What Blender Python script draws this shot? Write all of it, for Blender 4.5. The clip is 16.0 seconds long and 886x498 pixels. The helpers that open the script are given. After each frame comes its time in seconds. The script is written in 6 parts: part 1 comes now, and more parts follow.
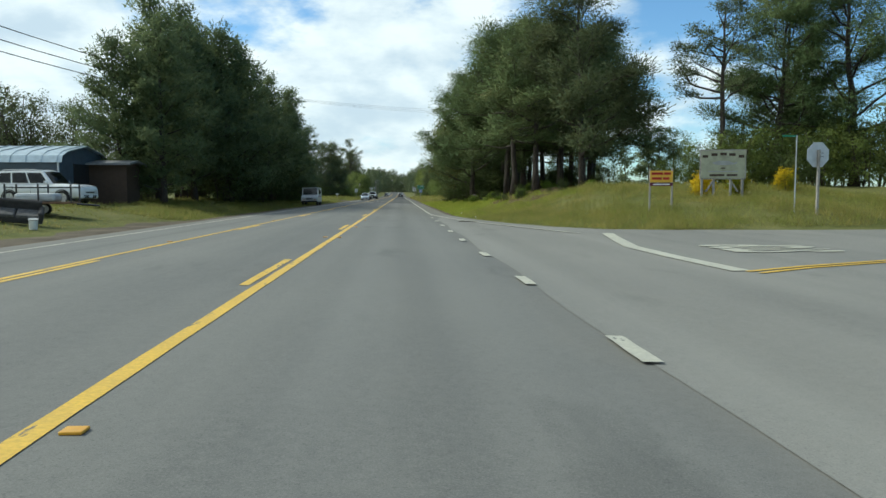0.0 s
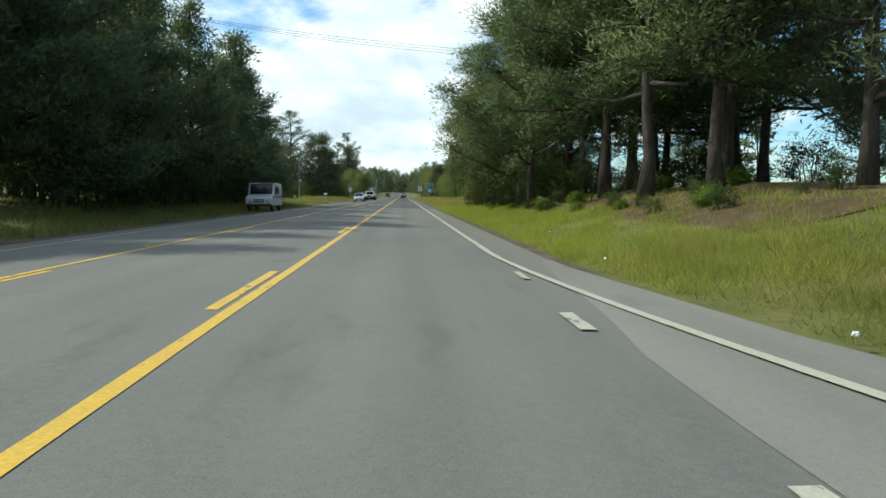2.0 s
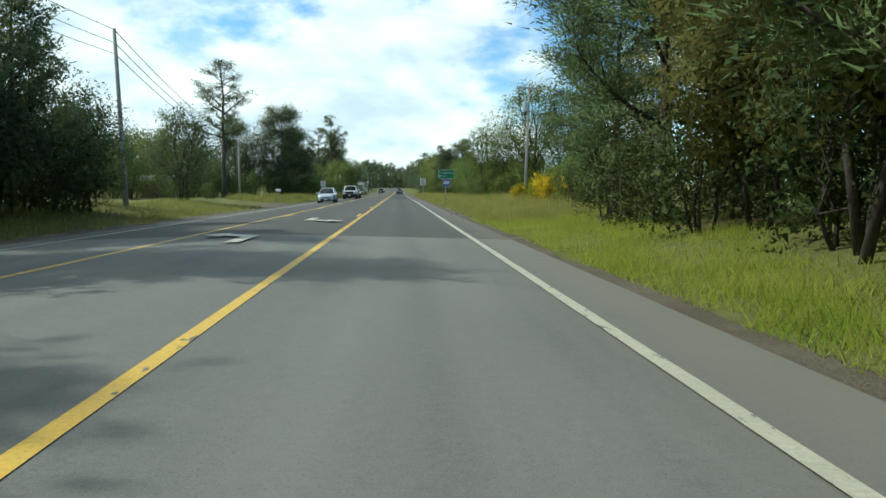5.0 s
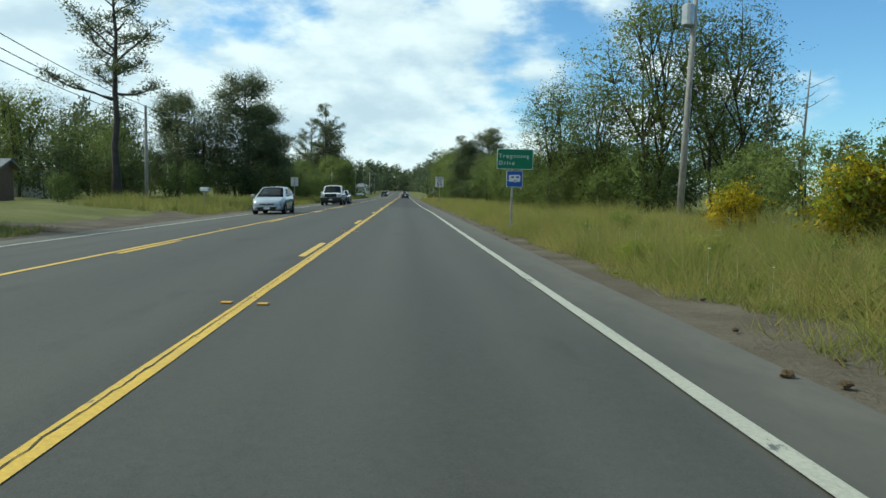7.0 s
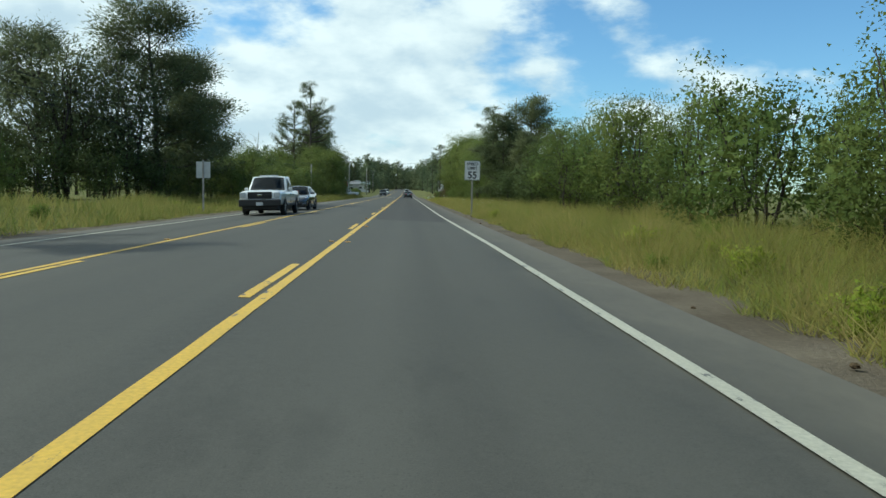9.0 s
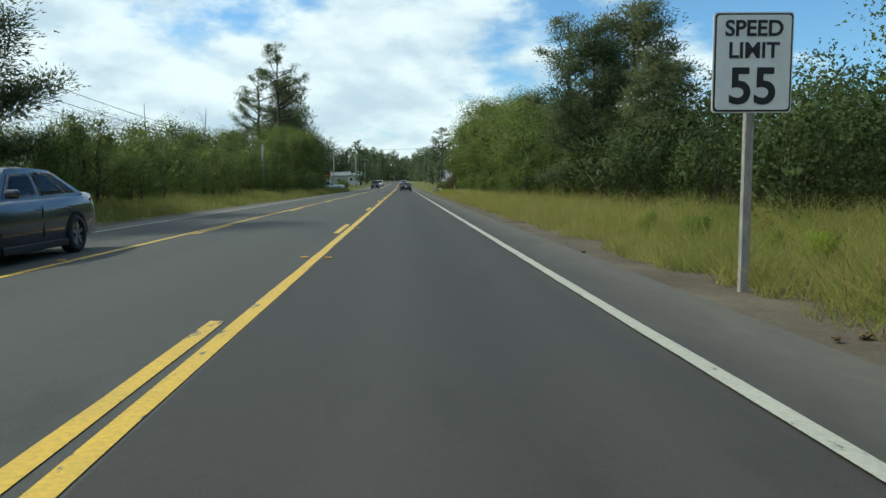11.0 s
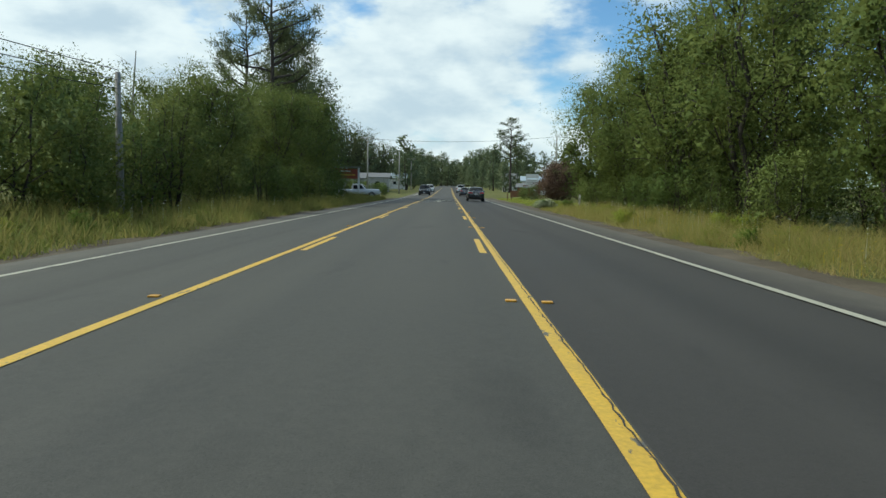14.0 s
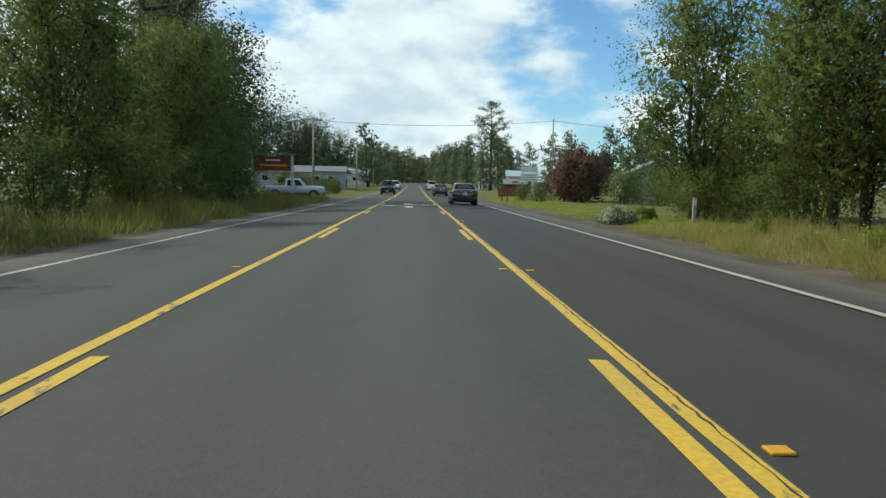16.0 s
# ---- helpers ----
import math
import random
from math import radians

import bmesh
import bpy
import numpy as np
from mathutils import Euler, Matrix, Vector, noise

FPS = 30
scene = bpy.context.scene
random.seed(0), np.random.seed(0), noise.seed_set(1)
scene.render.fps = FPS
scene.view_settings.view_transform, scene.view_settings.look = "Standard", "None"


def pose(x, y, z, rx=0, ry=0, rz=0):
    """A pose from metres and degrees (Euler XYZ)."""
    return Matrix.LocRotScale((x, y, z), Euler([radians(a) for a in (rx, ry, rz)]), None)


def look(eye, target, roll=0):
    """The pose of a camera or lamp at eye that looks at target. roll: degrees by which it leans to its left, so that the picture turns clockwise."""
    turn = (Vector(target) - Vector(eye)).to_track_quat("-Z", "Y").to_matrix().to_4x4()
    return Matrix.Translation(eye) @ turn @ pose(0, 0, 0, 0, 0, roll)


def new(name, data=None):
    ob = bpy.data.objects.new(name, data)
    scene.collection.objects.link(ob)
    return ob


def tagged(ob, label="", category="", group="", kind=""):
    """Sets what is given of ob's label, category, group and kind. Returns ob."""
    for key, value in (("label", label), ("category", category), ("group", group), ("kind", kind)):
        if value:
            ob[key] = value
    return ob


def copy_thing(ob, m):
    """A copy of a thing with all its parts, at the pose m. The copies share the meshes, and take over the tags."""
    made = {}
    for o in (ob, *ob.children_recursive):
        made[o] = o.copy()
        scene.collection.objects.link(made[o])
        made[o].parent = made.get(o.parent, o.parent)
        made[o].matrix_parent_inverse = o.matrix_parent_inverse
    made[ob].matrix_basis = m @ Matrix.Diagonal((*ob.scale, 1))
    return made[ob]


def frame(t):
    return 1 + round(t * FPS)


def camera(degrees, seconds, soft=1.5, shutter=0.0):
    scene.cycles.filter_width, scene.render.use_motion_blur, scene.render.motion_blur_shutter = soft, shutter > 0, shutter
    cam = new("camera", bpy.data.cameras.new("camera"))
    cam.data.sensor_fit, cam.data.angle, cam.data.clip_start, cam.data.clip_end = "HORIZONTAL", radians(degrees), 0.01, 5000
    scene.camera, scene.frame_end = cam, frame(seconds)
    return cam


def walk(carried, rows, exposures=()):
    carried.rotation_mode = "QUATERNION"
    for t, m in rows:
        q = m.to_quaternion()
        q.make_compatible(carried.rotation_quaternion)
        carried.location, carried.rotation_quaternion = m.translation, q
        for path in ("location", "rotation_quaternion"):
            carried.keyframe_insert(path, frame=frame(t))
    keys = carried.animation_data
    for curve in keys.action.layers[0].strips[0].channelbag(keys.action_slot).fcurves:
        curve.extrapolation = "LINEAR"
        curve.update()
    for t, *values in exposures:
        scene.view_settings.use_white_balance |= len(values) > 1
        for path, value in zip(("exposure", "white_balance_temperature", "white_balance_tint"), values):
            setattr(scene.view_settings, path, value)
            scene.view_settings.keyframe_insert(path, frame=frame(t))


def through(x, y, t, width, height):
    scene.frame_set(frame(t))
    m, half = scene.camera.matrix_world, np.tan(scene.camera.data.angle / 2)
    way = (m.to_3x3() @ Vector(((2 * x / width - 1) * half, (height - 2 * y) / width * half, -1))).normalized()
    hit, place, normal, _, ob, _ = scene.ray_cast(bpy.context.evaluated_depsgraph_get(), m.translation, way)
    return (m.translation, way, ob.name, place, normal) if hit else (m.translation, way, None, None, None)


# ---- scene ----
cam = camera(63.39, 16.0)
PATH = [
    (0, pose(1.805, -0.836, 1.164, 85.644, 0.088, -3.378)),
    (0.5, pose(1.746, 7.028, 1.164, 85.724, -0.506, -3.313)),
    (1, pose(1.723, 14.936, 1.164, 85.624, -0.595, -3.310)),
    (1.5, pose(1.723, 22.753, 1.164, 85.540, -0.539, -3.258)),
    (2, pose(1.729, 30.390, 1.178, 85.706, -0.419, -3.176)),
    (2.5, pose(1.731, 37.974, 1.180, 85.675, -0.380, -3.103)),
    (3, pose(1.726, 45.608, 1.180, 85.565, -0.377, -3.154)),
    (3.5, pose(1.717, 53.372, 1.182, 85.484, -0.343, -3.277)),
    (4, pose(1.708, 61.324, 1.186, 85.338, -0.196, -3.469)),
    (4.5, pose(1.708, 69.501, 1.186, 85.275, -0.011, -3.558)),
    (5, pose(1.716, 77.878, 1.186, 85.328, 0.113, -3.503)),
    (5.5, pose(1.723, 86.397, 1.186, 85.458, 0.084, -3.348)),
    (6, pose(1.721, 94.983, 1.188, 85.594, -0.152, -3.178)),
    (6.5, pose(1.704, 103.569, 1.196, 85.668, -0.588, -3.076)),
    (7, pose(1.675, 112.115, 1.200, 85.661, -1.122, -3.080)),
    (7.5, pose(1.646, 120.636, 1.200, 85.636, -1.531, -3.138)),
    (8, pose(1.617, 129.239, 1.196, 85.644, -1.639, -3.179)),
    (8.5, pose(1.566, 138.029, 1.182, 85.656, -1.221, -3.126)),
    (9, pose(1.524, 146.941, 1.168, 85.555, -1.039, -2.935)),
    (9.5, pose(1.504, 155.859, 1.164, 85.329, -0.789, -2.941)),
    (10, pose(1.493, 164.659, 1.164, 85.055, -0.417, -3.137)),
    (10.5, pose(1.461, 173.234, 1.164, 84.847, -0.019, -3.317)),
    (11, pose(1.373, 181.520, 1.164, 84.799, 0.247, -3.220)),
    (11.5, pose(1.196, 189.522, 1.164, 84.940, 0.256, -2.671)),
    (12, pose(0.909, 197.338, 1.164, 85.173, 0.009, -1.723)),
    (12.5, pose(0.515, 205.186, 1.164, 85.229, -0.271, -0.799)),
    (13, pose(0.042, 213.231, 1.164, 85.316, -0.560, 0.079)),
    (13.5, pose(-0.440, 221.413, 1.164, 85.307, -0.625, 0.693)),
    (14, pose(-0.852, 229.376, 1.164, 85.241, -0.801, 0.494)),
    (14.5, pose(-1.151, 236.831, 1.164, 85.216, -0.826, -0.435)),
    (15, pose(-1.332, 243.662, 1.164, 85.281, -0.765, -1.284)),
    (15.5, pose(-1.425, 250.029, 1.164, 85.211, -0.874, -1.764)),
    (16, pose(-1.455, 256.037, 1.164, 85.050, -0.918, -2.235)),
]
walk(cam, PATH, [(0, 0.06, 6100, -3), (2, 0.25, 6200, -3), (3, 0.24, 6150, -6), (4, 0.35, 6100, -7), (6.5, 0.02, 5900, -9), (9, -0.02, 5950, -8), (11.5, 0.0, 6050, -5), (12.5, 0.0, 6150, -4), (14, -0.10, 6100, -4), (16, -0.03, 6150, -4)])
scene.view_settings.exposure = 0.0

# ---- world and sun ----
SUN_DIR = Vector((-0.70, 0.16, 0.72)).normalized()      # towards the sun
SUN_EL = math.asin(SUN_DIR.z)
SUN_AZ = math.atan2(SUN_DIR.x, SUN_DIR.y)


class Nodes:
    """Small builder for node trees."""

    def __init__(self, tree):
        self.t = tree
        tree.nodes.clear()

    def add(self, kind, **values):
        n = self.t.nodes.new(kind)
        for k, v in values.items():
            if k == "op":
                n.operation = v
            elif k == "blend":
                n.blend_type = v
            elif k == "dt":
                n.data_type = v
        return n

    def put(self, n, key, v):
        if isinstance(v, bpy.types.NodeSocket):
            self.t.links.new(v, n.inputs[key])
        else:
            n.inputs[key].default_value = v

    def math(self, op, a, b=0.0, c=None):
        n = self.add("ShaderNodeMath", op=op)
        self.put(n, 0, a)
        self.put(n, 1, b)
        if c is not None:
            self.put(n, 2, c)
        return n.outputs[0]

    def noise(self, scale, vec=None, detail=4.0, rough=0.55, w=None):
        n = self.add("ShaderNodeTexNoise")
        if w is not None:
            n.noise_dimensions = "4D"
            self.put(n, "W", w)
        if vec is not None:
            self.put(n, "Vector", vec)
        self.put(n, "Scale", scale)
        self.put(n, "Detail", detail)
        self.put(n, "Roughness", rough)
        return n.outputs[0]

    def ramp(self, fac, stops, soft=False):
        n = self.add("ShaderNodeValToRGB")
        if soft:
            n.color_ramp.interpolation = "EASE"
        e = n.color_ramp.elements
        while len(e) < len(stops):
            e.new(0.5)
        for s, (p, c) in zip(e, stops):
            s.position = p
            s.color = (*c, 1.0) if not isinstance(c, (int, float)) else (c, c, c, 1.0)
        self.put(n, 0, fac)
        return n.outputs[0]

    def mix(self, fac, a, b, blend="MIX"):
        n = self.add("ShaderNodeMix", dt="RGBA", blend=blend)
        self.put(n, 0, fac)
        self.put(n, 6, a if not isinstance(a, tuple) else (*a, 1.0))
        self.put(n, 7, b if not isinstance(b, tuple) else (*b, 1.0))
        return n.outputs[2]

    def mapped(self, vec, scale=(1, 1, 1), loc=(0, 0, 0)):
        n = self.add("ShaderNodeMapping")
        self.put(n, 0, vec)
        self.put(n, "Location", loc)
        self.put(n, "Scale", scale)
        return n.outputs[0]


world = bpy.data.worlds.new("world")
scene.world = world
world.use_nodes = True
N = Nodes(world.node_tree)
sky = N.add("ShaderNodeTexSky")
sky.sky_type = "NISHITA"
sky.sun_disc = False
sky.sun_elevation = SUN_EL
sky.sun_rotation = SUN_AZ
sky.air_density = 1.0
sky.dust_density = 0.4
sky.ozone_density = 1.2
coord = N.add("ShaderNodeTexCoord").outputs["Generated"]
sep = N.add("ShaderNodeSeparateXYZ")
N.put(sep, 0, coord)
# heaped clouds: rounded blobs in the sky's directions, a little wider than high
dirs = N.mapped(coord, (1.0, 1.0, 2.1), (0.62, 0.35, 0.10))
big = N.noise(2.6, dirs, 2.0, 0.45)
mid = N.noise(6.5, dirs, 8.0, 0.56)
cover = N.math("ADD", N.math("MULTIPLY", big, 0.62), N.math("MULTIPLY", mid, 0.42))
# the cloud field thins out towards the right-hand side of the road
cover = N.math("SUBTRACT", cover, N.math("MULTIPLY", sep.outputs[0], 0.20))
mask = N.ramp(cover, [(0.455, 0.0), (0.55, 1.0)], True)
under = N.noise(6.5, N.mapped(coord, (1.0, 1.0, 2.1), (0.62, 0.35, 0.165)), 5.0, 0.5)
shade = N.ramp(N.math("ADD", N.math("MULTIPLY", N.math("SUBTRACT", under, mid), 1.3), 0.5),
               [(0.28, (1.02, 1.03, 1.04)), (0.75, (0.66, 0.73, 0.82))], True)
SKY_GAIN = 0.13
skyc = N.mix(1.0, sky.outputs[0], (SKY_GAIN * 0.76, SKY_GAIN * 0.96, SKY_GAIN * 1.14), "MULTIPLY")
bg = N.add("ShaderNodeBackground")
N.put(bg, 0, N.mix(N.math("MULTIPLY", mask, 0.93), skyc, shade))
N.put(bg, 1, 1.0)
wout = N.add("ShaderNodeOutputWorld")
N.put(wout, 0, bg.outputs[0])

sun = new("sun", bpy.data.lights.new("sun", "SUN"))
sun.data.energy = 3.2
sun.data.angle = radians(0.6)
sun.data.color = (1.0, 0.94, 0.84)
sun.matrix_basis = look((0, 0, 50), Vector((0, 0, 50)) - SUN_DIR)


# ---- materials ----
def material(name):
    m = bpy.data.materials.new(name)
    m.use_nodes = True
    n = Nodes(m.node_tree)
    b = n.add("ShaderNodeBsdfPrincipled")
    o = n.add("ShaderNodeOutputMaterial")
    n.put(o, 0, b.outputs[0])
    return m, n, b


def where(n):
    return n.add("ShaderNodeNewGeometry").outputs["Position"]


def bump(n, b, height, strength=0.3, distance=0.02):
    k = n.add("ShaderNodeBump")
    n.put(k, "Strength", strength)
    n.put(k, "Distance", distance)
    n.put(k, "Height", height)
    n.put(b, "Normal", k.outputs[0])


def plain(name, colour, rough=0.6, metal=0.0, vary=0.12, scale=6.0, coat=0.0, grain=0.1, even=False):
    """A painted, plastic or metal surface with faint soiling."""
    m, n, b = material(name)
    p = where(n)
    f = n.noise(scale, p, 5.0, 0.6)
    dark = tuple(c * (1 - 2.2 * vary) for c in colour)
    n.put(b, "Base Color", n.ramp(f, [(0.3, dark), (0.62, colour)]))
    n.put(b, "Roughness", rough if even else n.math("ADD", n.math("MULTIPLY", n.noise(scale * 4, p), 0.2), max(rough - 0.1, 0.02)))
    n.put(b, "Metallic", metal)
    if coat:
        n.put(b, "Coat Weight", coat)
        n.put(b, "Coat Roughness", 0.08)
    if grain:
        bump(n, b, n.noise(scale * 20, p), grain, 0.004)
    return m


def make_asphalt(name, light, dark, seed, dust=0.9):
    m, n, b = material(name)
    p = where(n)
    grain = n.noise(95.0, p, 3.0, 0.7)
    fine = n.noise(14.0, p, 4.0, 0.6, seed)
    # long lengthwise bands: wheel tracks and oil lines
    bands = n.noise(1.0, n.mapped(p, (0.9, 0.012, 1), (seed, 0, 0)), 3.0, 0.5)
    blot = n.noise(0.22, n.mapped(p, (1, 0.45, 1), (seed * 3, 7, 0)), 5.0, 0.6)
    f = n.math("ADD", n.math("MULTIPLY", bands, 0.5), n.math("MULTIPLY", blot, 0.5))
    col = n.ramp(f, [(0.36, dark), (0.62, light)])
    col = n.mix(n.ramp(fine, [(0.35, 0.0), (0.75, 0.35)]), col, tuple(c * 1.25 for c in light))
    # lanes: tyres polish two pale tracks, oil drips darken the middle between them
    ax = n.add("ShaderNodeSeparateXYZ")
    n.put(ax, 0, p)
    wand = n.math("ADD", ax.outputs[0], n.math("MULTIPLY", n.math("SUBTRACT", n.noise(0.06, p, 2.0), 0.5), 0.5))
    for centre, half, tone, most in ((1.25, 0.48, 1.5, 0.45), (2.72, 0.40, 1.4, 0.28), (1.95, 0.34, 0.7, 0.25), (-4.55, 0.4, 1.4, 0.3), (-6.05, 0.4, 1.4, 0.3), (-5.3, 0.3, 0.6, 0.35)):
        k = n.add("ShaderNodeMapRange")
        k.interpolation_type = "SMOOTHSTEP"
        n.put(k, 0, n.math("ABSOLUTE", n.math("SUBTRACT", wand, centre)))
        n.put(k, 1, 0.0)
        n.put(k, 2, half)
        n.put(k, 3, most)
        n.put(k, 4, 0.0)
        col = n.mix(n.math("MULTIPLY", k.outputs[0], n.ramp(blot, [(0.3, 0.35), (0.65, 1.0)])), col, tuple(0.5 * (a + c) * tone for a, c in zip(light, dark)))
    # patches darkened by old spills and repairs
    spill = n.noise(0.9, n.mapped(p, (1.0, 0.3, 1), (seed * 5, 3, 0)), 4.0, 0.6)
    col = n.mix(n.ramp(spill, [(0.60, 0.0), (0.72, 0.45)]), col, tuple(0.62 * c for c in dark))
    col = n.mix(n.ramp(grain, [(0.45, 0.0), (0.85, 0.35)]), col, tuple(2.2 * c for c in light))
    col = n.mix(n.ramp(n.noise(60.0, p, 2.0), [(0.28, 0.35), (0.42, 0.0)]), col, tuple(0.35 * c for c in dark))
    # sealed cracks that wander along the lane
    v = n.add("ShaderNodeTexVoronoi")
    v.feature = "DISTANCE_TO_EDGE"
    n.put(v, "Vector", n.mapped(p, (0.22, 0.07, 1), (seed, 0, 0)))
    n.put(v, "Scale", 1.0)
    warp = n.math("ADD", v.outputs[0], n.math("MULTIPLY", n.noise(2.0, p, 4.0), 0.03))
    crack = n.ramp(warp, [(0.006, 0.4), (0.010, 0.0)])
    col = n.mix(n.math("MULTIPLY", crack, n.ramp(n.noise(0.15, p, 2.0, 0.5, seed), [(0.56, 0.0), (0.66, 0.8)])), col, (0.05, 0.05, 0.05))
    # pale dust and grit blown onto the shoulders
    sx = n.add("ShaderNodeSeparateXYZ")
    n.put(sx, 0, p)
    off = n.math("ADD", n.math("ABSOLUTE", n.math("ADD", sx.outputs[0], 1.62)), n.math("MULTIPLY", n.noise(0.7, n.mapped(p, (1, 0.4, 1)), 5.0, 0.65), 1.6))
    edge = n.add("ShaderNodeMapRange")
    n.put(edge, 0, off)
    n.put(edge, 1, 5.65)
    n.put(edge, 2, 6.9)
    n.put(edge, 3, 0.0)
    n.put(edge, 4, dust)
    grit = n.ramp(n.noise(3.0, n.mapped(p, (1, 0.5, 1)), 6.0, 0.7), [(0.30, 0.55), (0.65, 1.0)])
    col = n.mix(n.math("MULTIPLY", edge.outputs[0], grit), col, tuple(0.45 * c + d for c, d in zip(light, (0.105, 0.093, 0.073))))
    n.put(b, "Base Color", col)
    n.put(b, "Roughness", n.math("ADD", n.math("MULTIPLY", blot, 0.2), 0.72))
    n.put(b, "Specular IOR Level", 0.35)
    bump(n, b, n.math("ADD", grain, n.math("MULTIPLY", fine, 0.5)), 0.35, 0.006)
    return m


def make_paint(name, colour, road, wear, cracks=True):
    """Thermoplastic road paint: worn through in places, with cracks along its middle."""
    m, n, b = material(name)
    p = where(n)
    w = n.noise(9.0, n.mapped(p, (1.0, 0.35, 1)), 6.0, 0.65)
    patch = n.noise(0.5, p, 3.0)
    f = n.math("ADD", w, n.math("MULTIPLY", n.math("SUBTRACT", patch, 0.5), 0.5))
    mask = n.ramp(f, [(wear - 0.02, 0.0), (wear + 0.03, 1.0)])
    tone = n.ramp(n.noise(30.0, p, 4.0), [(0.3, tuple(c * 0.72 for c in colour)), (0.7, colour)])
    tone = n.mix(n.ramp(n.noise(1.3, p, 4.0), [(0.4, 0.0), (0.75, 0.35)]), tone, tuple(0.45 * c + 0.05 for c in colour))
    n.put(b, "Base Color", n.mix(mask, road, tone))
    n.put(b, "Roughness", 0.6)
    bump(n, b, n.noise(80.0, p), 0.25, 0.004)
    return m


def make_ground(name, stops, scale, fine):
    m, n, b = material(name)
    p = where(n)
    a = n.noise(scale, p, 6.0, 0.6)
    g = n.noise(fine, p, 4.0, 0.7)
    f = n.math("ADD", n.math("MULTIPLY", a, 0.65), n.math("MULTIPLY", g, 0.4))
    n.put(b, "Base Color", n.ramp(f, stops))
    n.put(b, "Roughness", 0.95)
    n.put(b, "Specular IOR Level", 0.1)
    bump(n, b, g, 0.8, 0.05)
    return m


def make_leaf(name, stops, through, blossom=None, shine=0.1, patch=0.55):
    """Foliage: tone varies from leaf to leaf, from clump to clump and from plant to plant; light passes through."""
    m = bpy.data.materials.new(name)
    m.use_nodes = True
    n = Nodes(m.node_tree)
    g = n.add("ShaderNodeNewGeometry")
    o = n.add("ShaderNodeObjectInfo")
    clump = n.noise(patch, g.outputs["Position"], 3.0, 0.5)
    f = n.math("ADD", n.math("MULTIPLY", g.outputs["Random Per Island"], 0.15), n.math("MULTIPLY", clump, 0.75))
    f = n.math("ADD", f, n.math("MULTIPLY", o.outputs["Random"], 0.22))
    col = n.ramp(f, stops)
    if blossom:
        colour, share, size = blossom
        k = n.ramp(n.math("ADD", n.noise(size, g.outputs["Position"], 3.0), n.math("MULTIPLY", g.outputs["Random Per Island"], 0.25)),
                   [(1 - share, 0.0), (1 - share + 0.02, 1.0)])
        col = n.mix(k, col, colour)
    d = n.add("ShaderNodeBsdfPrincipled")
    n.put(d, "Base Color", col)
    n.put(d, "Roughness", 0.65)
    n.put(d, "Specular IOR Level", shine)
    t = n.add("ShaderNodeBsdfTranslucent")
    n.put(t, 0, n.mix(0.5, col, tuple(c * 1.5 for c in stops[-1][1])))
    x = n.add("ShaderNodeMixShader")
    n.put(x, 0, through)
    n.put(x, 1, d.outputs[0])
    n.put(x, 2, t.outputs[0])
    out = n.add("ShaderNodeOutputMaterial")
    n.put(out, 0, x.outputs[0])
    return m


def make_bark(name, a, c, scale=7.0):
    m, n, b = material(name)
    p = where(n)
    f = n.noise(scale, n.mapped(p, (1, 1, 0.25)), 6.0, 0.7)
    n.put(b, "Base Color", n.ramp(f, [(0.32, a), (0.68, c)]))
    n.put(b, "Roughness", 0.9)
    bump(n, b, f, 0.8, 0.05)
    return m


ASPHALT = make_asphalt("asphalt", (0.164, 0.159, 0.141), (0.097, 0.096, 0.089), 1.3)
ASPHALT_MID = make_asphalt("asphalt_mid", (0.0755, 0.0715, 0.0605), (0.0475, 0.046, 0.041), 2.9)
ASPHALT_DARK = make_asphalt("asphalt_dark", (0.051, 0.0465, 0.041), (0.034, 0.0315, 0.0285), 6.1)
ASPHALT_SIDE = make_asphalt("asphalt_side", (0.215, 0.206, 0.180), (0.125, 0.121, 0.108), 4.7, 0.25)
YELLOW = make_paint("yellow_paint", (0.73, 0.455, 0.048), (0.10, 0.098, 0.09), 0.345)
WHITE = make_paint("white_paint", (0.52, 0.495, 0.39), (0.12, 0.118, 0.11), 0.35)
CRACK = plain("crack_seal", (0.05, 0.045, 0.04), 0.8)
MEADOW = make_ground("meadow", [(0.3, (0.07, 0.075, 0.028)), (0.5, (0.12, 0.125, 0.04)), (0.7, (0.19, 0.17, 0.07))], 0.35, 7.0)
DIRT = make_ground("dirt", [(0.3, (0.070, 0.055, 0.039)), (0.5, (0.120, 0.098, 0.072)), (0.72, (0.20, 0.168, 0.125))], 0.6, 18.0)
LITTER = make_ground("needle_litter", [(0.3, (0.05, 0.035, 0.02)), (0.55, (0.12, 0.085, 0.05)), (0.75, (0.2, 0.15, 0.09))], 1.6, 26.0)
BLADES = make_leaf("grass_blades", [(0.30, (0.070, 0.100, 0.016)), (0.50, (0.125, 0.165, 0.028)), (0.66, (0.225, 0.220, 0.052)), (0.82, (0.38, 0.30, 0.12))], 0.4, patch=0.8)
BLADES_LUSH = make_leaf("lush_grass", [(0.32, (0.095, 0.150, 0.014)), (0.55, (0.195, 0.265, 0.028)), (0.80, (0.35, 0.34, 0.075))], 0.45)
NEEDLES = make_leaf("pine_needles", [(0.25, (0.045, 0.078, 0.034)), (0.5, (0.085, 0.135, 0.050)), (0.75, (0.150, 0.190, 0.075)), (0.92, (0.28, 0.25, 0.12))], 0.12)
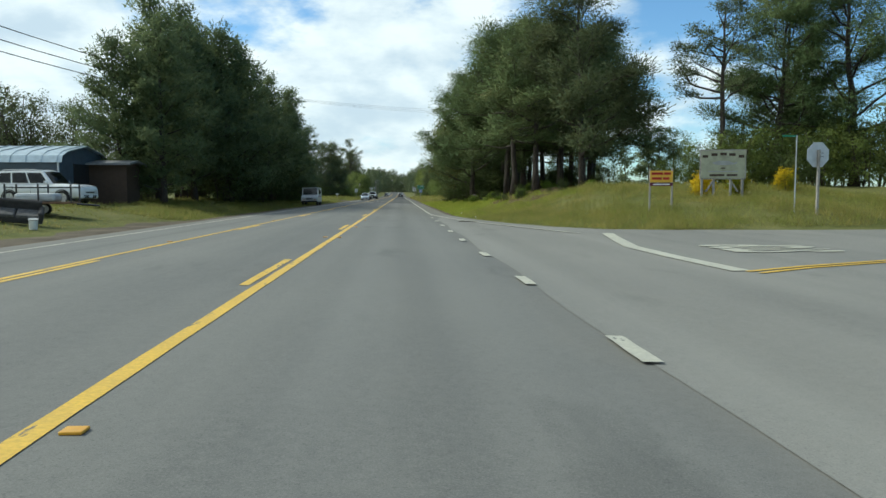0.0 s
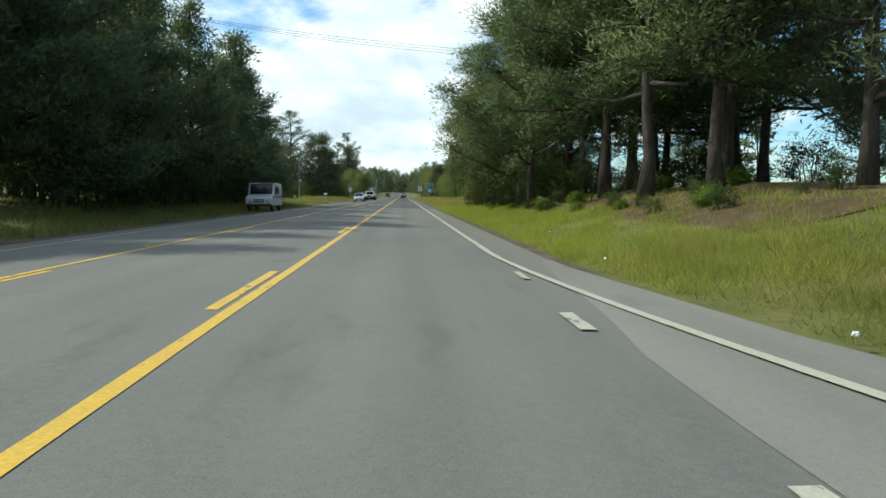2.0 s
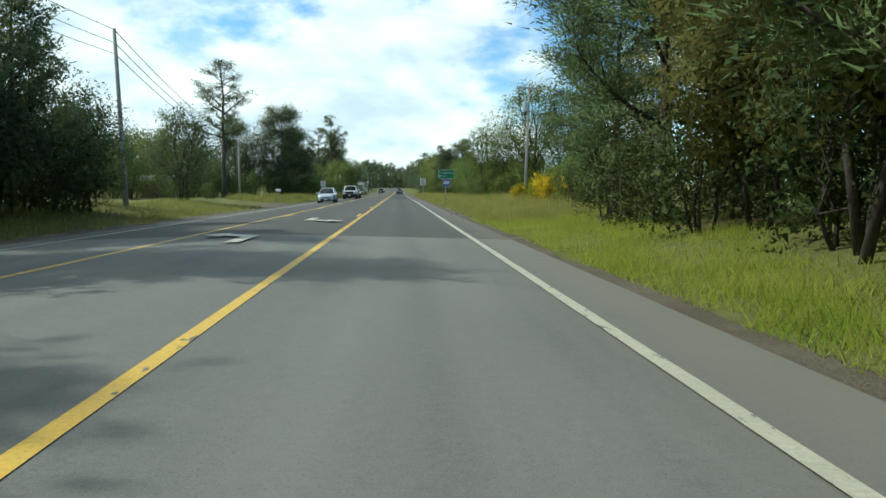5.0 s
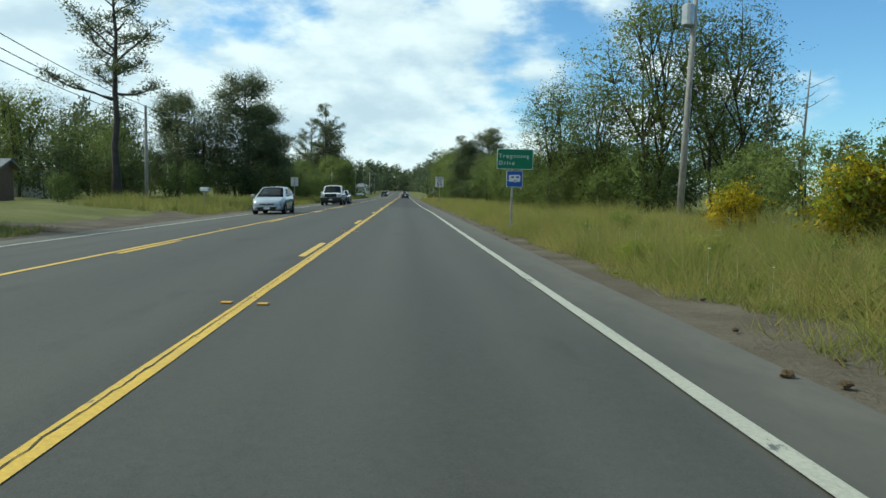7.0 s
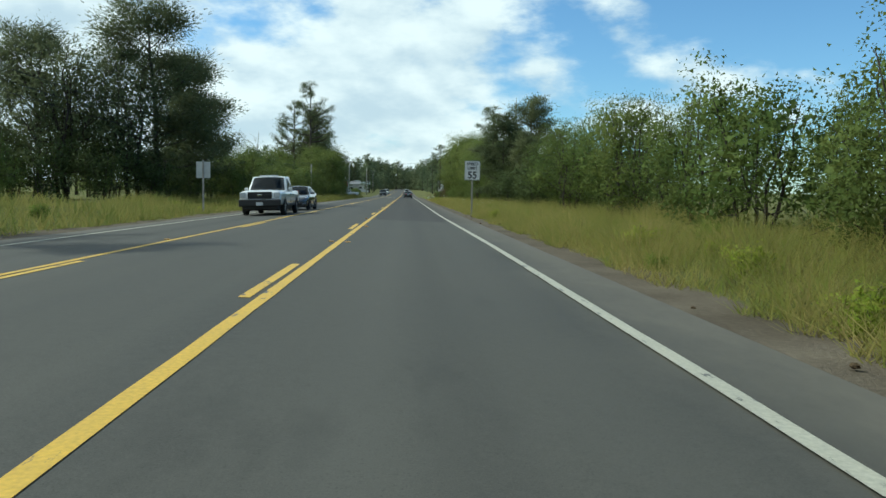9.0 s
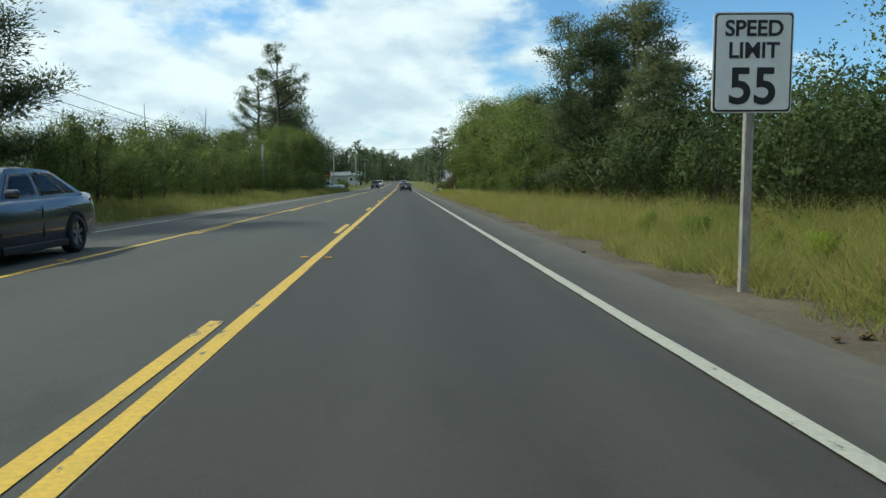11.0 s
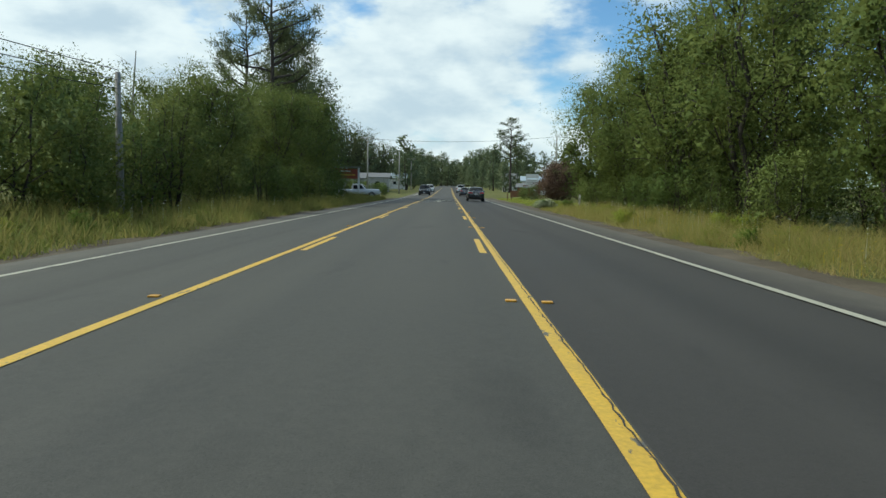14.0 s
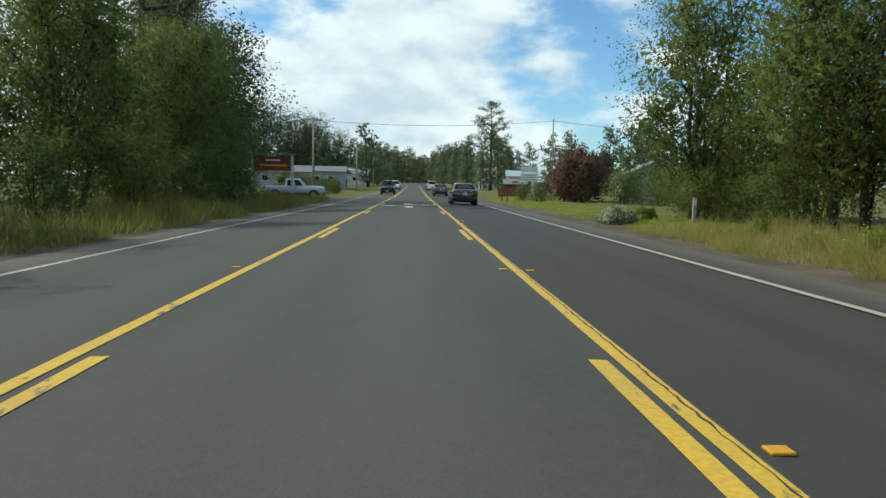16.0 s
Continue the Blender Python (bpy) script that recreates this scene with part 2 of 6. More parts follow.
NEEDLES_DARK = make_leaf("dark_needles", [(0.25, (0.050, 0.080, 0.042)), (0.55, (0.095, 0.135, 0.062)), (0.85, (0.19, 0.215, 0.095))], 0.45)
CYPRESS = make_leaf("dark_foliage", [(0.25, (0.045, 0.066, 0.032)), (0.55, (0.085, 0.110, 0.052)), (0.85, (0.16, 0.17, 0.08))], 0.32)
# leaves coloured darker than the other bushes', standing in for deep shade
SHADE_LEAVES = make_leaf("shade_darkened_leaves", [(0.2, (0.026, 0.042, 0.014)), (0.55, (0.055, 0.078, 0.026)), (0.88, (0.115, 0.135, 0.045))], 0.22)
ALDER = make_leaf("alder_leaves", [(0.2, (0.042, 0.062, 0.019)), (0.52, (0.096, 0.130, 0.032)), (0.85, (0.205, 0.228, 0.062))], 0.3)
SHRUB = make_leaf("shrub_leaves", [(0.15, (0.042, 0.070, 0.017)), (0.5, (0.084, 0.126, 0.031)), (0.9, (0.196, 0.224, 0.063))], 0.25)
OLIVE = make_leaf("olive_leaves", [(0.15, (0.072, 0.078, 0.024)), (0.5, (0.144, 0.144, 0.042)), (0.9, (0.288, 0.240, 0.084))], 0.3)
BROOM = make_leaf("broom_flowers", [(0.30, (0.06, 0.10, 0.012)), (0.47, (0.12, 0.15, 0.014)), (0.56, (0.44, 0.32, 0.012)), (0.80, (0.64, 0.45, 0.015))], 0.2)
PLUM = make_leaf("plum_leaves", [(0.3, (0.050, 0.034, 0.027)), (0.55, (0.100, 0.062, 0.045)), (0.85, (0.17, 0.115, 0.075))], 0.2)
# needles of the far conifers: the paler colour stands in for haze
HAZE_NEEDLES = make_leaf("haze_paled_needles", [(0.25, (0.065, 0.092, 0.050)), (0.55, (0.115, 0.145, 0.075)), (0.85, (0.18, 0.20, 0.10))], 0.2)
BLOSSOM = make_leaf("hydrangea", [(0.3, (0.05, 0.10, 0.02)), (0.65, (0.10, 0.16, 0.03)), (0.71, (0.52, 0.54, 0.36)), (0.9, (0.72, 0.70, 0.56))], 0.2)
FERN = make_leaf("fern_leaves", [(0.3, (0.06, 0.105, 0.014)), (0.55, (0.115, 0.175, 0.026)), (0.85, (0.20, 0.24, 0.05))], 0.35)
UMBEL = make_leaf("white_umbels", [(0.2, (0.42, 0.44, 0.34)), (0.8, (0.74, 0.74, 0.68))], 0.2)
BUTTER = make_leaf("yellow_petals", [(0.2, (0.42, 0.30, 0.02)), (0.8, (0.70, 0.52, 0.04))], 0.2)
BARK = make_bark("bark", (0.022, 0.018, 0.014), (0.085, 0.068, 0.055))
BARK_PALE = make_bark("pale_bark", (0.13, 0.12, 0.105), (0.36, 0.33, 0.29))
POLEWOOD = make_bark("weathered_wood", (0.20, 0.185, 0.165), (0.42, 0.39, 0.35), 14.0)
PLANK = make_bark("brown_wood", (0.10, 0.055, 0.03), (0.24, 0.14, 0.08), 11.0)
GALV = plain("galvanised_metal", (0.46, 0.47, 0.48), 0.45, 0.7, 0.1, 5.0)
DARKMETAL = plain("dark_metal", (0.06, 0.06, 0.06), 0.5, 0.6)
CABLE = plain("cable_rubber", (0.02, 0.02, 0.02), 0.7)
GREEN_SIGN = plain("green_sheeting", (0.010, 0.17, 0.085), 0.35, 0, 0.05)
BLUE_SIGN = plain("blue_sheeting", (0.012, 0.09, 0.38), 0.35, 0, 0.05)
WHITE_SIGN = plain("white_sheeting", (0.72, 0.72, 0.70), 0.4, 0, 0.05)
BLACK_SIGN = plain("black_sheeting", (0.012, 0.012, 0.012), 0.5, 0, 0.05)
BARE_ALU = plain("bare_aluminium", (0.50, 0.51, 0.51), 0.5, 0.3, 0.1, 3.0)
YELLOW_SIGN = plain("yellow_board", (0.72, 0.42, 0.04), 0.6, 0, 0.08)
CREAM_SIGN = plain("cream_board", (0.40, 0.40, 0.28), 0.7, 0, 0.15, 2.5)
RED_SIGN = plain("red_board", (0.26, 0.045, 0.02), 0.6, 0, 0.12, 2.5)
BROWN_INK = plain("dark_lettering", (0.06, 0.035, 0.02), 0.7)
RED_INK = plain("red_lettering", (0.42, 0.02, 0.012), 0.7)
MAROON = plain("maroon_board", (0.11, 0.015, 0.035), 0.6)
WHITE_WALL = plain("white_wall", (0.66, 0.65, 0.62), 0.8, 0, 0.12, 2.0)
GREY_WALL = plain("grey_wall", (0.36, 0.36, 0.35), 0.8, 0, 0.12, 2.0)
BLUE_WALL = plain("slate_blue_metal", (0.075, 0.10, 0.125), 0.55, 0.1, 0.12, 2.0)
ROOF_GREY = plain("grey_roofing", (0.20, 0.20, 0.20), 0.85, 0, 0.15, 3.0)
ROOF_METAL = plain("pale_metal_roofing", (0.42, 0.50, 0.55), 0.4, 0.4, 0.1, 3.0)
REDWOOD = plain("red_brown_boards", (0.20, 0.075, 0.04), 0.8, 0, 0.15, 4.0)
PAINT_BLACK = plain("black_car_paint", (0.010, 0.012, 0.012), 0.22, 0.2, 0.02, 1.2, 1.0, 0, True)
PAINT_GREY = plain("grey_car_paint", (0.055, 0.06, 0.07), 0.25, 0.5, 0.02, 1.2, 1.0, 0, True)
PAINT_WHITE = plain("white_car_paint", (0.70, 0.70, 0.69), 0.25, 0, 0.02, 1.2, 0.8, 0, True)
PAINT_SILVER = plain("silver_blue_car_paint", (0.36, 0.40, 0.43), 0.35, 0.35, 0.02, 1.2, 1.0, 0, True)
VAN_WHITE = plain("white_van_paint", (0.62, 0.63, 0.63), 0.4, 0, 0.08, 3.0, 0.2, 0)
GLASS_DARK = plain("tinted_glass", (0.012, 0.016, 0.018), 0.04, 0, 0.02, 1.0, 0.0, 0, True)
TYRE = plain("tyre_rubber", (0.022, 0.022, 0.022), 0.85)
RIM = plain("alloy_rim", (0.42, 0.42, 0.43), 0.35, 0.8)
CHROME = plain("chrome", (0.7, 0.7, 0.7), 0.12, 1.0, 0.03)
TRIM = plain("black_trim", (0.018, 0.018, 0.018), 0.6)
LAMP_RED = plain("red_lens", (0.42, 0.012, 0.018), 0.2, 0, 0.05, 3.0, 0.8, 0)
LAMP_CLEAR = plain("clear_lens", (0.62, 0.64, 0.66), 0.12, 0.2, 0.05, 3.0, 1.0, 0)
LAMP_AMBER = plain("amber_lens", (0.75, 0.22, 0.02), 0.2, 0, 0.05, 3.0, 0.8, 0)
PLATE = plain("plate", (0.60, 0.60, 0.60), 0.5)
STRIPE_BLUE = plain("blue_stripe", (0.02, 0.05, 0.22), 0.5)
STRIPE_RED = plain("red_stripe", (0.42, 0.03, 0.04), 0.5)
MARKER_YELLOW = plain("yellow_ceramic", (0.68, 0.34, 0.02), 0.4)
PLASTIC_WHITE = plain("white_plastic", (0.75, 0.75, 0.73), 0.5)
CUSHION = plain("faded_cloth", (0.13, 0.12, 0.11), 0.95, 0, 0.25, 8.0)
UPHOLSTERY = plain("dark_upholstery", (0.05, 0.045, 0.04), 0.9, 0, 0.2, 6.0)


# ---- mesh helpers ----
def mesh_from(name, verts, faces):
    """A mesh from an array of points and an array of faces that all have as many corners."""
    verts, faces = np.asarray(verts, np.float32), np.asarray(faces, np.int32)
    me = bpy.data.meshes.new(name)
    me.vertices.add(len(verts))
    me.vertices.foreach_set("co", verts.ravel())
    m, k = faces.shape
    me.loops.add(m * k)
    me.loops.foreach_set("vertex_index", faces.ravel())
    me.polygons.add(m)
    me.polygons.foreach_set("loop_start", np.arange(0, m * k, k, dtype=np.int32))
    me.update(calc_edges=True)
    return me


def foliage(name, verts, centres):
    """A mesh of leaf triangles, whose shading follows the rounded clumps they belong to; centres has one point for each leaf."""
    t = np.asarray(verts, float).reshape(-1, 3, 3)
    out = t.mean(1) - centres
    out /= np.linalg.norm(out, axis=1)[:, None] + 1e-6
    face = np.cross(t[:, 1] - t[:, 0], t[:, 2] - t[:, 0])
    face /= np.linalg.norm(face, axis=1)[:, None] + 1e-9
    flip = (face * out).sum(1) < 0
    t[flip] = t[flip][:, ::-1]
    face[flip] *= -1
    nrm = out * 0.9 + face * 0.38
    nrm /= np.linalg.norm(nrm, axis=1)[:, None] + 1e-9
    me = mesh_from(name, t.reshape(-1, 3), np.arange(len(t) * 3).reshape(-1, 3))
    me.polygons.foreach_set("use_smooth", np.ones(len(t), bool))
    me.normals_split_custom_set_from_vertices(np.repeat(nrm, 3, axis=0).astype(np.float32))
    return me


def part(name, shape, mat, parent=None, label="", smooth=False):
    """Links a bmesh or a mesh as one object, under a thing or a part where there is one."""
    if isinstance(shape, bmesh.types.BMesh):
        me = bpy.data.meshes.new(name)
        shape.to_mesh(me)
        shape.free()
    else:
        me = shape
    if mat is not None and not me.materials:
        me.materials.append(mat)
    if smooth:
        me.polygons.foreach_set("use_smooth", np.ones(len(me.polygons), bool))
    ob = new(name, me)
    if parent is not None:
        ob.parent = parent
    if label:
        ob["label"] = label
    return ob


def box(bm, c, s, bevel=0.0, m=None):
    """Adds a box of size s at centre c."""
    g = bmesh.ops.create_cube(bm, size=1.0)
    mat = Matrix.Translation(c) @ Matrix.Diagonal((*s, 1))
    if m is not None:
        mat = m @ mat
    bmesh.ops.transform(bm, matrix=mat, verts=g["verts"])
    if bevel:
        edges = list({e for v in g["verts"] for e in v.link_edges})
        bmesh.ops.bevel(bm, geom=edges, offset=bevel, segments=2, affect="EDGES", profile=0.5)
    return bm


def boxed(c, s, bevel=0.0):
    return box(bmesh.new(), c, s, bevel)


def tube(bm, pts, radii, sides=8):
    """Adds a tapered tube along points."""
    rings = []
    pts = [Vector(p) for p in pts]
    for i, p in enumerate(pts):
        d = (pts[min(i + 1, len(pts) - 1)] - pts[max(i - 1, 0)]).normalized()
        a = d.orthogonal().normalized() if abs(d.z) < 0.9 else Vector((1, 0, 0)).cross(d).normalized()
        b = d.cross(a)
        rings.append([bm.verts.new(p + float(radii[i]) * (math.cos(k * math.tau / sides) * a + math.sin(k * math.tau / sides) * b)) for k in range(sides)])
    for r, s in zip(rings, rings[1:]):
        for k in range(sides):
            bm.faces.new((r[k], r[(k + 1) % sides], s[(k + 1) % sides], s[k]))
    bm.faces.new(rings[0][::-1])
    bm.faces.new(rings[-1])
    return bm


def tubes(pts, radii, sides=8):
    return tube(bmesh.new(), pts, radii, sides)


def prism(outline, axis, a, b):
    """A closed outline in the plane across the axis ('x', 'y' or 'z'), drawn out from a to b."""
    bm = bmesh.new()

    def place(u, v, w):
        return {"x": (w, u, v), "y": (u, w, v), "z": (u, v, w)}[axis]
    lo = [bm.verts.new(place(u, v, a)) for u, v in outline]
    hi = [bm.verts.new(place(u, v, b)) for u, v in outline]
    n = len(outline)
    bm.faces.new(lo[::-1])
    bm.faces.new(hi)
    for i in range(n):
        bm.faces.new((lo[i], lo[(i + 1) % n], hi[(i + 1) % n], hi[i]))
    bmesh.ops.recalc_face_normals(bm, faces=bm.faces)
    return bm


def thing(name, m, label, category, group="", kind=""):
    ob = new(name)
    ob.empty_display_size = 0.3
    ob.matrix_basis = m
    return tagged(ob, label, category, group, kind)


def words(name, text, size, mat, parent, m, label="", stretch=1.0, bold=0.0, spacing=1.0):
    """Flat lettering as a thin mesh; the built-in font."""
    cu = bpy.data.curves.new(name, "FONT")
    cu.body = text
    cu.size = size
    cu.align_x = "CENTER"
    cu.align_y = "CENTER"
    cu.extrude = 0.002
    cu.offset = bold
    cu.space_character = spacing
    tmp = new(name, cu)
    me = bpy.data.meshes.new_from_object(tmp.evaluated_get(bpy.context.evaluated_depsgraph_get()))
    bpy.data.objects.remove(tmp)
    me.materials.clear()
    me.materials.append(mat)
    ob = part(name, me, None, parent, label)
    ob.matrix_basis = m @ Matrix.Diagonal((stretch, 1, 1, 1))
    return ob


FACING = Matrix.Rotation(radians(90), 4, "X")      # stands a flat drawing up, facing -y


# ---- the lie of the land ----
def smooth01(s):
    s = np.clip(s, 0, 1)
    return s * s * (3 - 2 * s)


def rise(y):
    return 0.009 * np.maximum(0.0, y - 340.0)


def road_z(x, y):
    """The crowned road."""
    return -0.03 * (np.abs(x + 1.9) - 1.9) + rise(y)


RIGHT, LEFT = 4.75, -8.0      # edges of the pavement
MOUND_Y = [-200, -8, 2, 24, 28, 38, 60, 85, 112, 150, 200, 300, 700, 2000]
MOUND_R = [0.0, 0.0, 0.0, 0.0, 0.75, 1.7, 1.75, 1.15, 0.55, 0.5, 0.35, 0.15, 0.3, 0.3]
MOUND_L = [0.6, 0.6, 0.5, 0.6, 0.62, 0.72, 0.9, 0.8, 0.6, 0.5, 0.35, 0.2, 0.2, 0.2]


def ground_z(x, y):
    x, y = np.asarray(x, float), np.asarray(y, float)
    kerb = np.interp(y, [24, 25.2, 27.4, 31.5, 37, 45], [12.5, 10.2, 8.9, 7.5, 6.2, RIGHT + 0.4])
    r = road_z(RIGHT, y) - 0.03 + np.interp(y, MOUND_Y, MOUND_R) * smooth01((x - kerb) / 9.0)
    l = road_z(LEFT, y) - 0.03 + np.interp(y, MOUND_Y, MOUND_L) * smooth01((LEFT - 0.6 - x) / 7.0)
    lump = 0.10 * np.sin(x * 0.9 + 1.3) * np.sin(y * 0.61) + 0.07 * np.sin(x * 0.37 + y * 0.53)
    far = smooth01((np.abs(x + 1.6) - 8.0) / 5.0)
    junction = ((y > -10) & (y < 25) & (x > RIGHT)).astype(float)
    inside = (x > LEFT) & (x < RIGHT)
    return np.where(inside, road_z(x, y) - 0.08, np.where(x >= RIGHT, r, l) + lump * far * (1 - junction))


def gz(x, y):
    return float(ground_z(x, y))


def sheet(xs, ys, height):
    xs, ys = np.asarray(xs, float), np.asarray(ys, float)
    X, Y = np.meshgrid(xs, ys)
    V = np.stack([X, Y, height(X, Y)], -1).reshape(-1, 3)
    i = np.arange(len(xs) * len(ys)).reshape(len(ys), len(xs))
    F = np.stack([i[:-1, :-1], i[:-1, 1:], i[1:, 1:], i[1:, :-1]], -1).reshape(-1, 4)
    return V, F


def steps(a, b, n):
    return list(np.linspace(a, b, n))


gx = [-1800, -900, -400, -200, -120, -80, -60, -48, -40] + steps(-34, -9, 34) + [-8.4, -8.0, -7.9, -4, 0, 4.65, 4.75, 5.1] + steps(5.6, 30, 34) + [36, 44, 56, 80, 120, 200, 400, 900, 1800]
gy = [-800, -300, -120, -60, -40, -25] + steps(-12, 400, 207) + steps(410, 800, 40) + [900, 1200, 2000, 4000]
ground = part("ground", mesh_from("ground", *sheet(gx, gy, ground_z)), MEADOW, smooth=True)
tagged(ground, "uneven grassy ground beside the highway", "ground", kind="structure")

across = [-8.0, -6.9, -5.3, -3.7, -1.9, 0.09]
JOINT = 97.0
road = part("road", mesh_from("road", *sheet(across + [1.8, 3.67, 4.75], [-120, -60, -20] + steps(-10, JOINT, 22), road_z)), ASPHALT, smooth=True)
tagged(road, "grey worn asphalt of a three-lane highway", "road", kind="structure")
road = part("road", mesh_from("road", *sheet(across, steps(JOINT, 400, 62) + steps(410, 900, 50), road_z)), ASPHALT_MID, smooth=True)
tagged(road, "darker grey asphalt of a three-lane highway", "road", kind="structure")
road = part("road", mesh_from("road", *sheet([0.09, 1.8, 3.67, 4.75], steps(JOINT, 178, 17), road_z)), ASPHALT_MID, smooth=True)
tagged(road, "darker grey asphalt of a highway lane", "road", kind="structure")
road = part("road", mesh_from("road", *sheet([0.09, 1.8, 3.67, 4.75], steps(178, 400, 46) + steps(410, 900, 50), road_z)), ASPHALT_DARK, smooth=True)
tagged(road, "dark relaid asphalt of a highway lane", "road", kind="structure")

# side road that joins on the right, with a flared mouth
bm = bmesh.new()
mouth = [(4.7, -22), (6.5, -14), (9, -9.5), (14, -7.5), (40, -5.0), (40, 25.5), (26, 25.2), (19, 24.8), (12, 24.6), (9.4, 25.2), (7.9, 27.4), (6.6, 31.5), (5.5, 37.0), (4.7, 45.0)]
vs = [bm.verts.new((x, y, float(road_z(4.75, y)) + 0.012) if x > 4.9 else (4.62, y, float(road_z(4.62, y)) + 0.004)) for x, y in mouth]
bm.faces.new(vs)
rows_ = [[bm.verts.new((x, y, float(road_z(x, y)) + 0.006)) for x in (3.68 + 0.05 * math.sin(y * 0.7) + max(0, y - 36) * 0.1, 4.8)] for y in np.arange(-22, 45.1, 1.0)]
for ra, rb in zip(rows_, rows_[1:]):
    bm.faces.new((ra[0], ra[1], rb[1], rb[0]))
bmesh.ops.triangulate(bm, faces=bm.faces)
side = part("side_road", bm, ASPHALT_SIDE)
tagged(side, "pale grey asphalt side road at the junction", "road", kind="structure")

# ---- road markings ----
rng = np.random.default_rng(5)
CYCLE, DASH, FIRST = 14.63, 3.66, 8.41


def stripe(name, line, width, mat, label, lift=0.006, ragged=0.006, z=None):
    """A painted stripe along a line of (x, y) points, with slightly ragged edges."""
    pts = np.array(line, float)
    d = np.gradient(pts, axis=0)
    d /= np.linalg.norm(d, axis=1)[:, None]
    n = np.stack([d[:, 1], -d[:, 0]], -1)
    a = pts - n * (width / 2 + rng.uniform(-ragged, ragged, (len(pts), 1)))
    b = pts + n * (width / 2 + rng.uniform(-ragged, ragged, (len(pts), 1)))
    V = np.concatenate([a, b])
    zz = road_z(V[:, 0], V[:, 1]) if z is None else np.full(len(V), z)
    if z is None:
        zz = np.where((V[:, 0] > 3.5) & (V[:, 1] < 46), np.maximum(zz + 0.006, road_z(4.75, V[:, 1]) + 0.012), zz)
    V = np.column_stack([V, zz + lift])
    k = len(pts)
    i = np.arange(k - 1)
    F = np.stack([i, i + k, i + k + 1, i + 1], -1)
    ob = part(name, mesh_from(name, V, F), mat)
    return tagged(ob, label, "road marking", kind="structure")


def along(x0, a, b, step=1.0):
    ys = np.arange(a, b + 0.01, step)
    xs = np.full_like(ys, x0) if not callable(x0) else np.array([x0(y) for y in ys])
    return np.column_stack([xs, ys])


XL, XV = -3.73, -6.9


def white_x(y):
    """The right edge line: it swings out into the side road, and runs at the lane's edge elsewhere."""
    if y < 46:
        return 3.66 + 2.0 * ((46 - y) / 15.2) ** 1.6
    return 3.66 - 0.24 * float(smooth01((y - 160) / 30.0))


stripe("centre_line", along(0.0, -20, 520), 0.14, YELLOW, "solid yellow line with cracked worn paint")
stripe("turn_lane_line", along(XL, -20, 520), 0.13, YELLOW, "solid yellow line with cracked worn paint")
stripe("edge_line", along(white_x, 22.5, 330), 0.15, WHITE, "solid white edge line", lift=0.018)
stripe("edge_line", along(XV, -20, 328), 0.13, WHITE, "solid white edge line")
stripe("edge_line", along(XV, 352, 500), 0.13, WHITE, "solid white edge line")
stripe("edge_line", along(3.46, 345, 500), 0.13, WHITE, "solid white edge line")
a = np.linspace(0, 1.3, 14)
stripe("edge_line", np.column_stack([XV - 9 * (1 - np.cos(a)), 328 + 9 * np.sin(a)]), 0.13, WHITE, "solid white line that curves into a side street")

yd = np.linspace(0, DASH, 5)
for k in range(-1, 30):
    y = FIRST + CYCLE * k
    if 76 < y < 100:
        continue
    for x, nm in ((-0.205, "yellow_dash"), (XL + 0.21, "yellow_dash")):
        ob = stripe(nm, along(x, y, y + DASH, DASH / 5), 0.13, YELLOW, "worn yellow dash beside the solid line")
        ob["group"] = "yellow turn lane dashes"
for k in range(-1, 10):
    y = -0.33 + 4.67 * k if k < 9 else 41.2
    ob = stripe("white_dash", along(max(3.49, 3.74 - 0.06 * k) if k < 9 else 3.62, y, y + 1.1, 0.2), 0.16 - 0.05 * (k == 9), WHITE, "short white dash across the junction", lift=0.02)
    ob["group"] = "white junction dashes"
zs = float(road_z(4.75, 10)) + 0.02
stripe("stop_limit_line", [(8.6, 22.4), (8.0, 19.4), (7.45, 16.4), (7.42, 13.6), (7.5, 10.8)], 0.36, WHITE, "wide white limit line across the side road", z=zs)
for o in (0.0, 0.24):
    stripe("side_road_centre_line", [(7.55 + o * 0.4, 10.7 - o), (9.0, 11.5 - o), (12, 12.8 - o), (20, 15 - o), (34, 17 - o)], 0.11, YELLOW, "yellow centre line of the side road", z=zs)
stop = words("stop_lettering", "STOP", 1.55, WHITE, None, pose(10.6, 15.6, zs + 0.01, 0, 0, 90) @ Matrix.Diagonal((0.62, 2.2, 1, 1)), bold=0.045)
tagged(stop, "white STOP lettering painted on asphalt", "road marking", kind="structure")


def arrow(name, x, y, turn, scale=1.0):
    """A turn arrow painted on the lane; turn is -1 for a hook to the left, 1 to the right; heading along +y or -y."""
    shaft = [(-0.12, 0), (0.12, 0), (0.12, 1.45), (0.55, 1.9), (0.55, 1.55), (1.0, 2.15), (0.55, 2.75), (0.55, 2.4), (-0.12, 1.85)]
    bm = bmesh.new()
    vs = [bm.verts.new((px * turn * scale, py * scale * 0.95, 0)) for px, py in shaft]
    bm.faces.new(vs)
    bmesh.ops.triangulate(bm, faces=bm.faces)
    bmesh.ops.recalc_face_normals(bm, faces=bm.faces)
    ob = part(name, bm, WHITE)
    return tagged(ob, "white turn arrow painted in the middle lane", "road marking", group="turn arrows", kind="structure")


for x, y, turn, ang in ((-1.9, 93.5, -1, 0), (-1.7, 107.5, -1, 180), (-1.75, 292.5, -1, 0), (-1.9, 301.5, -1, 180)):
    ob = arrow("turn_arrow", x, y, turn, 1.35 if y < 200 else 1.7)
    ob.matrix_basis = pose(x, y, float(road_z(x, y)) + 0.03, 0, 0, ang)


